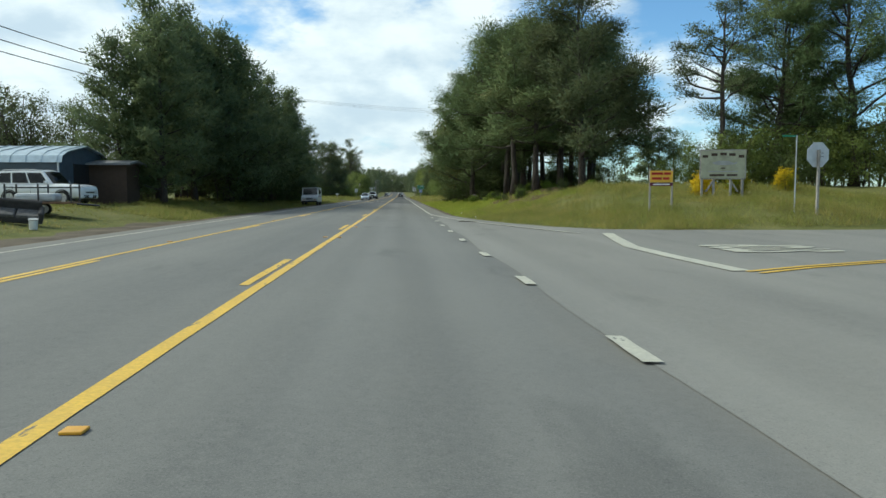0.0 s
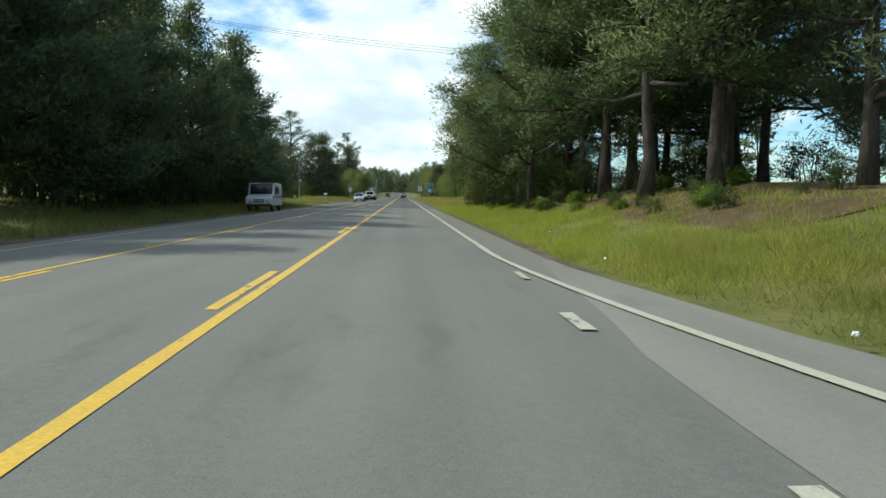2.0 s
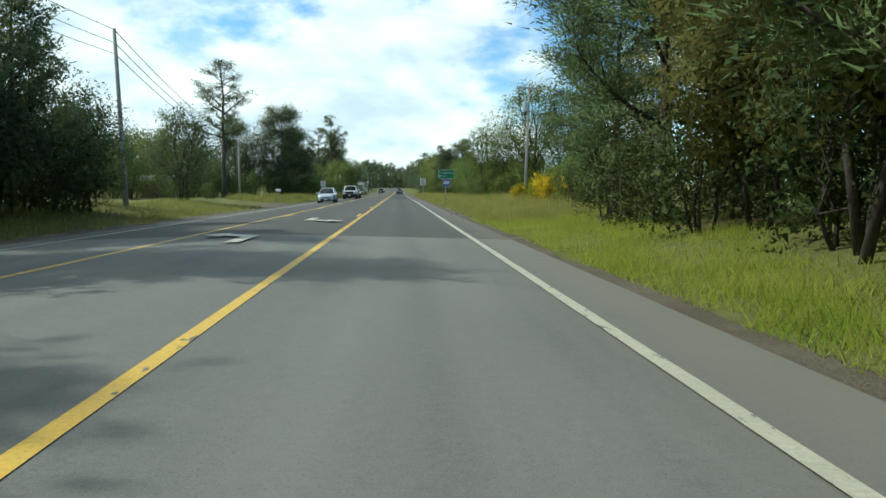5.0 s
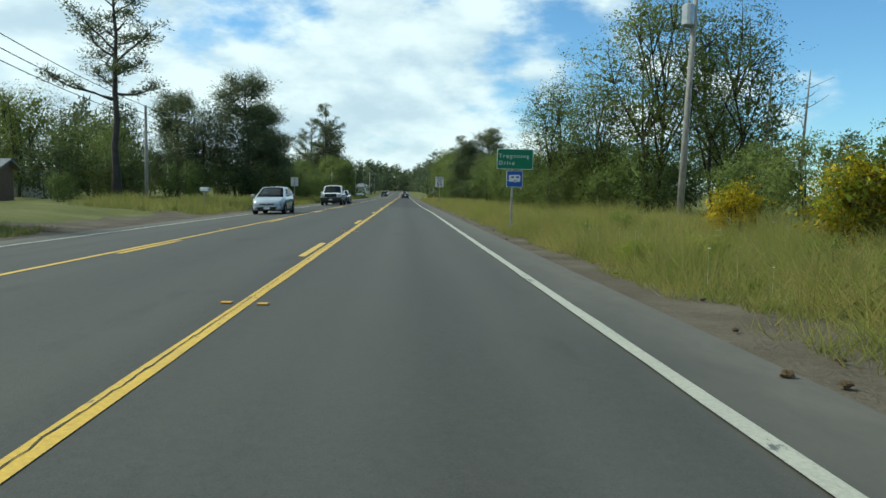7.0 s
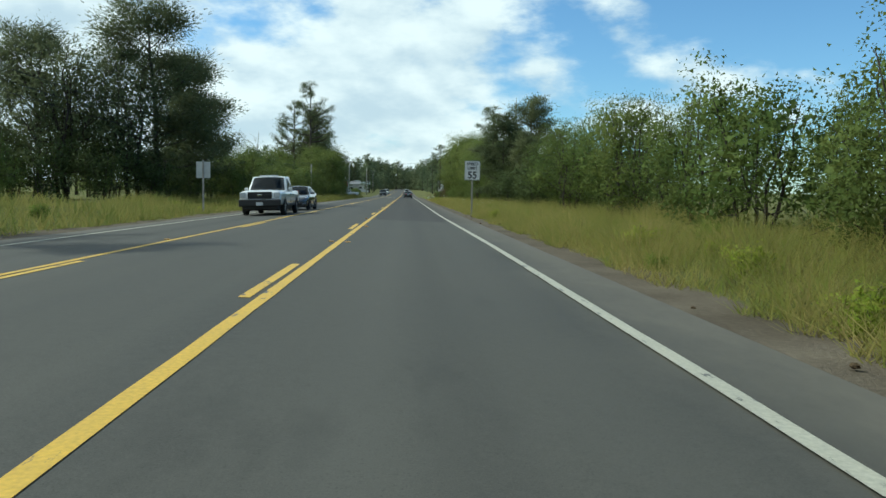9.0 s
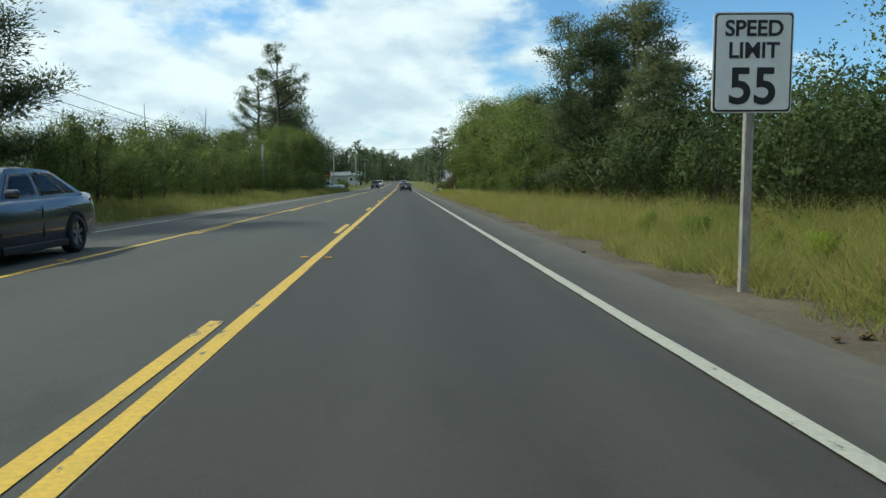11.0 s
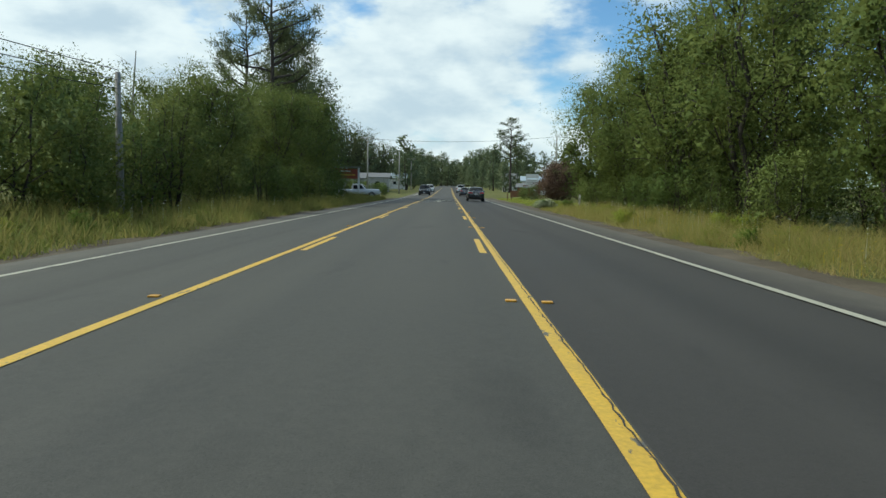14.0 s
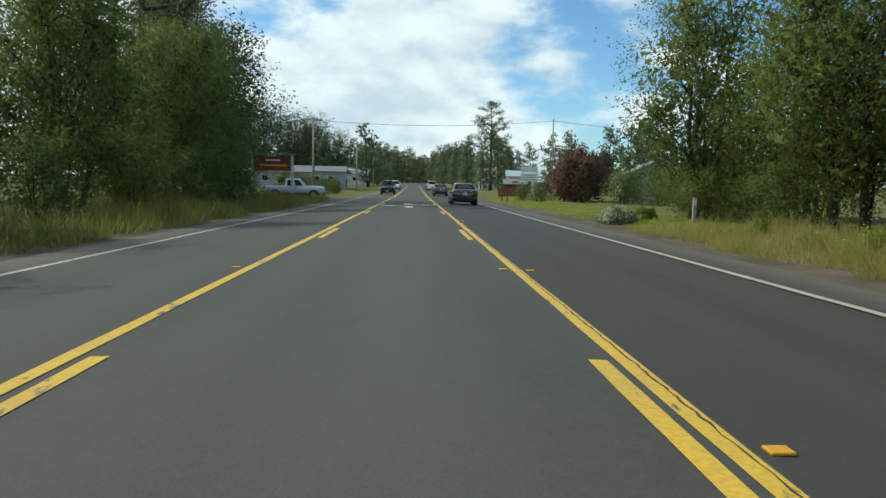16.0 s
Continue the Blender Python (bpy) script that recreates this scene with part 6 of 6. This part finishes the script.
bmesh.ops.translate(bm, verts=q["verts"], vec=(0.03, -0.02, 1.61))
part("symbol_wheel", bm, BLUE_SIGN, g)
bm = bmesh.new()
q = bmesh.ops.create_cone(bm, cap_ends=True, segments=16, radius1=0.034, radius2=0.034, depth=0.01)
bmesh.ops.rotate(bm, verts=q["verts"], matrix=Matrix.Rotation(radians(90), 3, "X"))
bmesh.ops.translate(bm, verts=q["verts"], vec=(0.03, -0.024, 1.60))
part("symbol_hub", bm, WHITE_SIGN, g)

# speed limit sign
g = thing("speed_limit_sign", pose(5.45, 189.8, gz(5.45, 189.8), 0, 0, -3), "white speed limit sign on a wooden post", "sign")
post(g, 0.0, -0.1, 3.0, POLEWOOD, 0.10, 0.07)
board(g, "black_border", 0.90, 1.12, 2.72, BLACK_SIGN, 0.004, 0.016)
board(g, "rim", 0.93, 1.15, 2.72, WHITE_SIGN, 0.014, 0.016)
board(g, "white_panel", 0.86, 1.08, 2.72, WHITE_SIGN, -0.002, 0.018)
text(g, "SPEED", 0.25, 0, 3.10, BLACK_SIGN, bold=0.006)
text(g, "LIMIT", 0.25, 0, 2.85, BLACK_SIGN, bold=0.006)
text(g, "55", 0.58, 0, 2.43, BLACK_SIGN, bold=0.012)

# stop sign, seen from its back
g = thing("stop_sign", pose(18.05, 26.4, gz(18.05, 26.4), 0, 0, 8), "back of a bare metal octagonal sign on a post", "sign")
post(g, 0, -0.1, 2.5, POLEWOOD, 0.09, -0.05)
oct_ = [(0.52 * math.cos(radians(22.5 + 45 * k)), 2.30 + 0.52 * math.sin(radians(22.5 + 45 * k))) for k in range(8)]
part("octagon", prism(oct_, "y", 0.0, 0.012), BARE_ALU, g)
bars(g, DARKMETAL, 0.17, 2.37, 0.14, 0.02, -0.008, "label_strip")
bars(g, DARKMETAL, 0.17, 2.23, 0.14, 0.02, -0.008, "label_strip")

# slim white pole near it
g = thing("street_name_pole", pose(17.4, 26.8, gz(17.4, 26.8)), "slim pale metal pole with a small blade sign on top", "pole")
part("pole", tubes([(0, 0, -0.1), (0, 0, 3.0)], [0.028, 0.024], 8), GALV, g)
part("blade", boxed((-0.28, 0.0, 2.97), (0.6, 0.02, 0.07), 0.005), GREEN_SIGN, g)

# small yellow board and the large cream board on the mound
g = thing("advertising_sign", pose(13.1, 29.8, gz(13.1, 29.8) + 0.1, 0, 0, -4), "small yellow board with red lettering on two posts", "sign")
for x in (-0.48, 0.48):
    post(g, x, -0.1, 1.75, POLEWOOD, 0.07, 0.05)
board(g, "yellow_panel", 0.98, 0.50, 1.42, YELLOW_SIGN, 0, 0.03, 0.02)
board(g, "maroon_strip", 0.98, 0.14, 1.08, MAROON, 0, 0.03, 0.02)
for x, z, w in ((-0.18, 1.54, 0.5), (0.25, 1.54, 0.3), (-0.2, 1.33, 0.42), (0.2, 1.33, 0.28)):
    bars(g, RED_INK, x, z, w, 0.10, -0.018)
bars(g, WHITE_SIGN, 0, 1.08, 0.7, 0.05, -0.018)
g = thing("farm_sign", pose(17.1, 32.6, gz(17.1, 32.6) + 0.35, 0, 0, -6), "large weathered cream sign board on braced timber legs", "sign")
for x in (-0.95, -0.4, 0.4, 0.95):
    post(g, x, -0.5, 1.0, POLEWOOD, 0.10, 0.07)
for s in (-1, 1):
    part("brace", tubes([(s * 0.35, 0.08, 0.65), (s * 0.75, 0.08, 0.05)], [0.04, 0.04], 6), POLEWOOD, g)
board(g, "frame", 2.16, 1.40, 1.34, POLEWOOD, 0.01, 0.04, 0.02)
board(g, "panel", 2.06, 1.30, 1.34, CREAM_SIGN, -0.012, 0.04, 0.02)
for i, w in enumerate((0.26, 0.28, 0.30, 0.30, 0.26)):
    x = -0.84 + 0.42 * i
    bars(g, BROWN_INK, x, 1.83 - 0.16 * (x / 0.84) ** 2 * 0.7, w, 0.13, -0.035)
bm = prism([(-0.55, 1.40), (-0.2, 1.52), (0.25, 1.50), (0.5, 1.40), (0.66, 1.48), (0.62, 1.36), (0.2, 1.30), (-0.3, 1.31)], "y", -0.040, -0.032)
part("emblem", bm, GREY_WALL, g)
bars(g, BROWN_INK, 0, 1.16, 0.2, 0.05, -0.036)
bars(g, GREY_WALL, 0, 1.0, 1.4, 0.05, -0.036)
bars(g, BROWN_INK, -0.28, 0.83, 0.7, 0.10, -0.036)
bars(g, BROWN_INK, 0.42, 0.83, 0.5, 0.10, -0.036)

# back of a roadside sign on the far side
g = thing("road_sign", pose(-9.7, 187.5, gz(-9.7, 187.5), 0, 0, 3), "back of a bare metal rectangular road sign on a post", "sign")
post(g, 0, -0.1, 2.9, POLEWOOD, 0.09, -0.05)
board(g, "panel", 0.75, 0.90, 2.35, BARE_ALU, 0.0, 0.012)

# mailbox
g = thing("mailbox", pose(-12.6, 164.5, gz(-12.6, 164.5), 0, 0, 80), "white rounded metal mailbox on a wooden post", "mailbox")
post(g, 0, -0.1, 0.95, POLEWOOD, 0.10, 0)
arch_ = [(-0.12, 0.95), (0.12, 0.95), (0.12, 1.13)] + [(0.12 * math.cos(radians(a)), 1.13 + 0.10 * math.sin(radians(a))) for a in (30, 60, 90, 120, 150)] + [(-0.12, 1.13)]
part("box", prism(arch_, "y", -0.30, 0.30), PLASTIC_WHITE, g)
part("door", boxed((0, -0.305, 1.06), (0.19, 0.012, 0.2), 0.004), GALV, g)
part("flag", boxed((0.14, 0.05, 1.12), (0.012, 0.14, 0.06)), LAMP_RED, g)

# roadside marker post by a driveway
g = thing("marker_post", pose(8.6, 281.5, gz(8.6, 281.5)), "short weathered timber marker post in tall grass", "post")
post(g, 0, -0.1, 1.0, POLEWOOD, 0.12, 0)
bars(g, WHITE_SIGN, 0, 0.82, 0.09, 0.2, -0.06, "reflector")

# large red business sign between two pale posts
g = thing("business_sign", pose(-14.0, 320, gz(-14.0, 320) - 0.7, 0, 0, 4), "large dark red sign board between pale posts under a narrow roof", "sign")
for x in (-1.72, 1.72):
    post(g, x, -0.2, 4.3, WHITE_WALL, 0.22, 0)
board(g, "panel", 3.2, 1.25, 3.55, RED_SIGN, 0, 0.10, 0.02)
part("roof_cap", boxed((0, 0, 4.36), (4.1, 0.7, 0.14), 0.03), ROOF_GREY, g)
bars(g, WHITE_SIGN, 0.05, 3.85, 1.3, 0.16, -0.056)
bars(g, YELLOW_SIGN, 0.1, 3.40, 2.4, 0.16, -0.056)
for x in (-0.25, 0.25):
    part("spotlight", boxed((x, -0.35, 4.22), (0.16, 0.2, 0.12), 0.03), WHITE_WALL, g)


# ---- poles and wires ----
def utility_pole(x, y, h, arm=True, can=False, lean=(0, 0), label="weathered wooden utility pole beside the road", turn=0):
    p = thing("utility_pole", pose(x, y, gz(x, y), 0, 0, turn), label, "utility pole", "utility poles")
    part("pole", tubes([(0, 0, -0.3), (lean[0] * h * 0.5, lean[1] * h * 0.5, h * 0.5), (lean[0] * h, lean[1] * h, h)], [0.15, 0.12, 0.09], 10), POLEWOOD, p, smooth=True)
    if arm:
        part("crossarm", boxed((lean[0] * h, -0.12, h - 0.35), (2.3, 0.10, 0.12), 0.01), POLEWOOD, p)
        for k in (-1.05, -0.6, 0.6, 1.05):
            part("insulator", tubes([(lean[0] * h + k, -0.12, h - 0.29), (lean[0] * h + k, -0.12, h - 0.18), (lean[0] * h + k, -0.12, h - 0.12)], [0.035, 0.05, 0.025], 8), GREY_WALL, p)
        for s in (-1, 1):
            part("brace", tubes([(lean[0] * h + s * 0.7, -0.12, h - 0.4), (lean[0] * h, -0.13, h - 1.0)], [0.015, 0.015], 5), GALV, p)
    if can:
        part("transformer", tubes([(lean[0] * h - 0.36, -0.1, h - 2.35), (lean[0] * h - 0.36, -0.1, h - 2.30), (lean[0] * h - 0.36, -0.1, h - 1.55), (lean[0] * h - 0.36, -0.1, h - 1.48)], [0.2, 0.24, 0.24, 0.14], 12), GALV, p, "grey transformer can")
        part("bushing", tubes([(lean[0] * h - 0.36, -0.1, h - 1.5), (lean[0] * h - 0.40, -0.1, h - 1.2)], [0.04, 0.025], 6), GREY_WALL, p)
        part("drop_wire", tubes([(lean[0] * h - 0.40, -0.1, h - 1.2), (lean[0] * h - 0.7, -0.1, h - 0.9), (lean[0] * h - 0.6, -0.12, h - 0.15)], [0.012] * 3, 4), CABLE, p)
    return p


def wire(a, b, sag=0.6, r=0.016, name="overhead_wire", label="thin black overhead wire"):
    a, b = Vector(a), Vector(b)
    pts = [a.lerp(b, t) - Vector((0, 0, sag * 4 * t * (1 - t))) for t in np.linspace(0, 1, 13)]
    ob = part(name, tubes(pts, [r] * 13, 4), CABLE)
    return tagged(ob, label, "wire", "overhead wires")


utility_pole(-13.3, 118.5, 9.6, False, lean=(-0.03, 0))
utility_pole(-17.9, 168, 7.2, False)
utility_pole(-15.0, 69.5, 11.6)
utility_pole(13.0, 75.5, 10.4)
utility_pole(12.75, 140.5, 10.1, True, True, lean=(0.032, 0), label="tall weathered utility pole with transformer and crossarm")
utility_pole(-12.6, 255, 5.2, False)
utility_pole(-14.2, 347, 9.6)
utility_pole(-10.8, 372, 8.4, False)
utility_pole(-11.5, 430, 9.0)
utility_pole(18.4, 360, 11.0, False)
utility_pole(12.6, 470, 12.5)
utility_pole(-22.0, 12, 11.0)
for dz in (0.0, 0.7, 1.3):
    wire((-22, 12, 10.4 - dz), (-15, 69.5, 11.2 - dz), 0.9, 0.028)
    wire((-15, 69.5, 11.2 - dz), (-13.6, 118.5, 9.9 - dz), 0.9)
    wire((-13.6, 118.5, 9.9 - dz), (-17.9, 168, 7.4 - dz * 0.8), 0.8, 0.022)
    wire((-17.9, 168, 7.4 - dz * 0.8), (-15.5, 214, 6.6 - dz), 0.6)
    wire((-15.5, 214, 6.2 - dz), (-12.6, 255, 5.2 - dz * 0.5), 0.6)
for dx in (0.0, 0.6, 1.2):
    wire((-15 + dx, 69.5, 11.25 - 0.16 * dx), (13 + dx, 75.5, 9.9 - 0.20 * dx), 0.5 + 0.15 * dx, 0.010)
wire((-14.2, 347, 9.2), (18.4, 360, 10.9), 0.7, 0.03)
wire((18.4, 360, 10.9), (60, 372, 10.0), 0.6, 0.03)


# ---- bare trees ----
def snag(x, y, h, seed, n=9):
    r = np.random.default_rng(seed)
    t = thing("dead_tree", pose(x, y, gz(x, y) - 0.1), "bare dead grey tree with broken limbs", "tree")
    bm = tubes([(0, 0, 0), (r.normal(0, .1), r.normal(0, .1), h * .5), (r.normal(0, .25), r.normal(0, .25), h)], [h * .014, h * .010, h * .003], 7)
    for i in range(n):
        f = 0.35 + 0.6 * i / n
        a = r.uniform(0, math.tau)
        pts = limb_path(r, (0, 0, h * f), (math.cos(a), math.sin(a), 0.35), h * r.uniform(0.12, 0.25), 0.5, 4, 0.3)
        tube(bm, pts, [0.035, 0.028, 0.02, 0.014, 0.008], 4)
    part("trunk", bm, BARK_PALE, t, smooth=True)


snag(22.0, 152, 8.5, 1)
snag(23.6, 151, 8.0, 2)
snag(-39, 298, 14, 3, 5)
snag(-28, 291, 12.5, 4, 12)
snag(13.5, 226, 11.5, 5, 12)
snag(10.3, 214, 1.8, 6)


# ---- buildings ----
def house(name, x, y, w, d, h, ridge, wall, roof, label, turn=0, openings=((0.25, 0.45), (0.7, 0.45)), door=0.5):
    """A small gabled building: walls, roof slopes with eaves, windows with frames, a door. Its ridge runs along its own x."""
    b = thing(name, pose(x, y, gz(x, y) - 0.05, 0, 0, turn), label, "building")
    part("wall", prism([(-d / 2, 0), (d / 2, 0), (d / 2, h), (0, h + ridge), (-d / 2, h)], "x", -w / 2, w / 2), wall, b)
    for s in (-1, 1):
        bm = prism([(0, h + ridge + 0.02), (s * (d / 2 + 0.4), h - ridge * 0.8 / d + 0.02), (s * (d / 2 + 0.4), h - ridge * 0.8 / d + 0.14), (0, h + ridge + 0.16)], "x", -w / 2 - 0.35, w / 2 + 0.35)
        part("roof", bm, roof, b)
    for u, zf in openings:
        win = part("window", boxed((-w / 2 + u * w, -d / 2 - 0.01, h * 0.58), (1.1, 0.06, 1.0), 0.01), WHITE_WALL, b)
        part("pane", boxed((-w / 2 + u * w, -d / 2 - 0.035, h * 0.58), (0.95, 0.03, 0.85)), GLASS_DARK, win)
    if door:
        part("door", boxed((-w / 2 + door * w, -d / 2 - 0.02, 1.02), (0.9, 0.06, 2.04), 0.01), PLANK, b)
    return b


# arched metal carport
g = thing("carport", pose(-24.9, 44.6, gz(-20, 44) + 0.02), "dark blue-grey metal carport building with ribbed pale roof", "building")
part("wall", prism([(-3.3, 0), (3.3, 0), (3.3, 2.4), (2.6, 2.9), (0, 3.35), (-2.6, 2.9), (-3.3, 2.4)], "x", -7.4, 7.4), BLUE_WALL, g)
for s in (-1, 1):
    part("roof", prism([(0, 3.38), (s * 2.6, 2.93), (s * 3.25, 2.66), (s * 3.42, 2.3), (s * 3.46, 2.3), (s * 3.30, 2.70), (s * 2.62, 2.98), (0, 3.44)], "x", -7.6, 7.6), ROOF_METAL, g)
for k in range(18):
    x = -7.3 + k * 0.86
    part("roof_rib", tubes([(x, 0, 3.47), (x, -2.62, 3.0), (x, -3.30, 2.70), (x, -3.46, 2.35)], [0.03] * 4, 4), ROOF_METAL, g)
for k in range(7):
    part("wall_rib", boxed((-7.2, -3.32, 0.35 + 0.33 * k), (0.02, 0.02, 0.05)), BLUE_WALL, g)
for k in range(8):
    part("siding_line", boxed((0, -3.315, 0.3 + 0.28 * k), (14.6, 0.03, 0.03)), BLUE_WALL, g)
part("corner_post", boxed((7.36, -3.36, 1.2), (0.09, 0.09, 2.4), 0.01), WHITE_WALL, g)
# black slab laid on the gable wall, painting in the shade of the open end
part("door_opening", boxed((7.41, 0, 1.15), (0.04, 3.2, 2.3), 0.01), TRIM, g, "black slab standing for the shaded open end")

house("shed", -16.9, 46.2, 3.4, 2.2, 2.5, 0.15, BROWN_INK, ROOF_GREY, "dark brown wooden shed beside a carport", 0, (), 0)
house("shed", -28.5, 173, 3.6, 2.6, 1.9, 0.45, WHITE_WALL, ROOF_GREY, "small white shed among bushes", 5, (), 0)
house("kiosk", -24.5, 158, 3.0, 2.4, 2.2, 0.4, PLANK, ROOF_GREY, "dark wooden roadside stand with low roof", 8, (), 0.5)
house("house", 22, 325, 8, 7, 2.6, 1.6, GREY_WALL, ROOF_GREY, "grey house with low gabled roof behind trees", 80)
house("shop", -22, 386, 16, 9, 3.0, 0.9, GREY_WALL, ROOF_GREY, "long low grey commercial building with metal roof", 4, ((0.15, 0), (0.3, 0), (0.7, 0), (0.85, 0)))
house("shop", -19, 360, 5.5, 5, 2.7, 0.8, GREY_WALL, ROOF_GREY, "small pale building beside the street", 6)
house("shed", 12.8, 358, 2.8, 2.6, 1.7, 0.5, REDWOOD, ROOF_GREY, "small red-brown wooden shed", -8, (), 0.5)
house("garage", 15.8, 372, 4.6, 5.0, 2.7, 0.8, WHITE_WALL, ROOF_METAL, "small white building with pale roof", -6, ((0.3, 0),), 0.7)
house("shop", 20, 430, 12, 9, 3.5, 1.4, WHITE_WALL, ROOF_GREY, "white commercial building further along the street", -4)
house("shop", -20, 450, 12, 9, 3.5, 1.4, WHITE_WALL, ROOF_METAL, "pale commercial building further along the street", 4)

g = thing("board_fence", pose(9.4, 349, gz(9.4, 349)), "low brown board fence beside the street", "fence")
for k in range(16):
    part("board", boxed((0.19 * k, 0, 0.55), (0.17, 0.03, 1.1 + 0.03 * (k % 3)), 0.005), REDWOOD, g)
for z in (0.25, 0.85):
    part("rail", boxed((1.45, 0.04, z), (3.1, 0.05, 0.09)), PLANK, g)
g = thing("yard_sign", pose(11.6, 338, gz(11.6, 338), 0, 0, -6), "white sign panels on two posts", "sign")
for x in (-0.8, 0.8):
    post(g, x, -0.1, 3.6, GREY_WALL, 0.09, 0.05)
board(g, "panel", 1.9, 0.62, 3.2, WHITE_SIGN)
board(g, "panel", 1.9, 0.9, 2.3, WHITE_SIGN)
for z in (2.55, 2.3, 2.05):
    bars(g, GREY_WALL, 0, z, 1.4, 0.08)
for x in (6.9, 7.5):
    g = thing("wooden_post", pose(x, 318 + x, gz(x, 325)), "short dark timber post at a driveway", "post", "driveway posts")
    part("post", boxed((0, 0, 0.45), (0.13, 0.13, 1.0), 0.02), PLANK, g)


# ---- heap of discarded things by the driveway ----
def old_sofa(m):
    s = thing("old_sofa", m, "overturned dark upholstered sofa lying by a dirt drive", "sofa")
    part("seat", boxed((0, 0, 0.28), (1.9, 0.8, 0.3), 0.08), UPHOLSTERY, s)
    part("backrest", boxed((0, 0.42, 0.55), (1.9, 0.22, 0.75), 0.09), UPHOLSTERY, s)
    for x in (-0.95, 0.95):
        part("armrest", boxed((x, 0.05, 0.42), (0.2, 0.85, 0.55), 0.08), UPHOLSTERY, s)
    for x in (-0.48, 0.48):
        part("cushion", boxed((x, -0.05, 0.48), (0.9, 0.72, 0.16), 0.06), CUSHION, s, "faded brown-grey cushion")
    return s


old_sofa(pose(-11.9, 25.6, gz(-11.9, 25.6) + 0.06, 24, 6, 22) @ Matrix.Scale(0.82, 4))
g = thing("utility_trailer", pose(-13.4, 30.8, gz(-13.4, 30.8), 0, 0, -80), "small open trailer frame with upright black rails", "trailer")
part("bed", boxed((0, 0, 0.55), (1.4, 2.6, 0.08), 0.01), PLANK, g)
part("load", boxed((0.0, -0.2, 0.78), (1.1, 1.6, 0.36), 0.12), BARE_ALU, g, "pale tarpaulin-covered load")
for x in (-0.7, 0.7):
    for y in (-1.25, 0, 1.25):
        part("upright", boxed((x, y, 0.95), (0.06, 0.06, 0.8)), DARKMETAL, g)
    part("rail", boxed((x, 0, 1.2), (0.05, 2.6, 0.05)), DARKMETAL, g)
    wheel_on(g, x * 1.15, -0.2, 0.28, 0.16)
part("drawbar", tubes([(0, 1.3, 0.5), (0, 2.2, 0.42)], [0.04, 0.04], 6), DARKMETAL, g)
g = thing("bucket", pose(-10.7, 24.4, gz(-10.7, 24.4) + 0.02, 12, 0, 30), "white plastic bucket lying on the grass", "bucket")
part("body", tubes([(0, 0, 0), (0, 0, 0.02), (0, 0, 0.36)], [0.11, 0.13, 0.15], 14), PLASTIC_WHITE, g)
part("rim", tubes([(0, 0, 0.34), (0, 0, 0.37)], [0.16, 0.16], 14), GREY_WALL, g)

# ---- litter on the verge and roadway ----
for x, y, s in ((5.7, 36.4, 0.045), (5.6, 43.9, 0.035), (6.3, 52.5, 0.035)):
    r = np.random.default_rng(int(y))
    bm = bmesh.new()
    bmesh.ops.create_icosphere(bm, subdivisions=2, radius=s)
    for v_ in bm.verts:
        v_.co *= r.uniform(0.6, 1.1)
        v_.co.z *= 0.7
    ob = part("litter", bm, PLASTIC_WHITE)
    ob.matrix_basis = pose(x, y, gz(x, y) + s * 0.5 + 0.14)
    tagged(ob, "scrap of crumpled white paper in the grass", "litter")
bm = bmesh.new()
tube(bm, [(0, 0, 0.03), (0.25, 0.05, 0.05), (0.55, -0.02, 0.03), (0.85, 0.03, 0.02)], [0.012, 0.02, 0.018, 0.008], 6)
ob = part("branch", bm, BARK)
ob.matrix_basis = pose(4.45, 32.1, zroad(4.75, 32.1) + 0.02, 0, 0, 6)
tagged(ob, "dark fallen branch lying on the edge line", "branch")
for i in range(26):
    r = np.random.default_rng(900 + i)
    x, y = r.uniform(4.6, 5.7), r.uniform(112, 232)
    bm = bmesh.new()
    bmesh.ops.create_icosphere(bm, subdivisions=2, radius=r.uniform(0.025, 0.065))
    for v_ in bm.verts:
        v_.co *= r.uniform(0.65, 1.15)
        v_.co.z *= 0.55
    ob = part("clod", bm, LITTER)
    ob.matrix_basis = pose(x, y, max(gz(x, y), zroad(min(x, 4.75), y)) + 0.03)
    tagged(ob, "clod of dark earth on the shoulder", "clod", "clods of earth")

# long crack beside the solid yellow line
r = np.random.default_rng(77)
for ya, yb, off, wid in ((99, 148, 0.0, 0.009), (218, 300, 0.05, 0.012)):
    ys = np.arange(ya, yb, 0.09)
    wander = np.convolve(np.cumsum(r.normal(0, 0.010, len(ys))), np.ones(5) / 5, "same")
    xs = off + 0.02 * np.sin(wander * 9) + r.normal(0, 0.5 * wid, len(ys))
    stripe("crack", np.column_stack([xs, ys]), wid, CRACK, "dark jagged crack through the yellow line", lift=0.010, ragged=0.4 * wid)
stow(TIER, *WEED, *PINES, *PINES_R, *HIGH, LONE, DENSE, *PINES_B, *FARPINE, *CYP, *ALD, *THIN, *BUSH, *TALL, DARKBUSH, OLV, BRM, PLM, HYD, FRN)
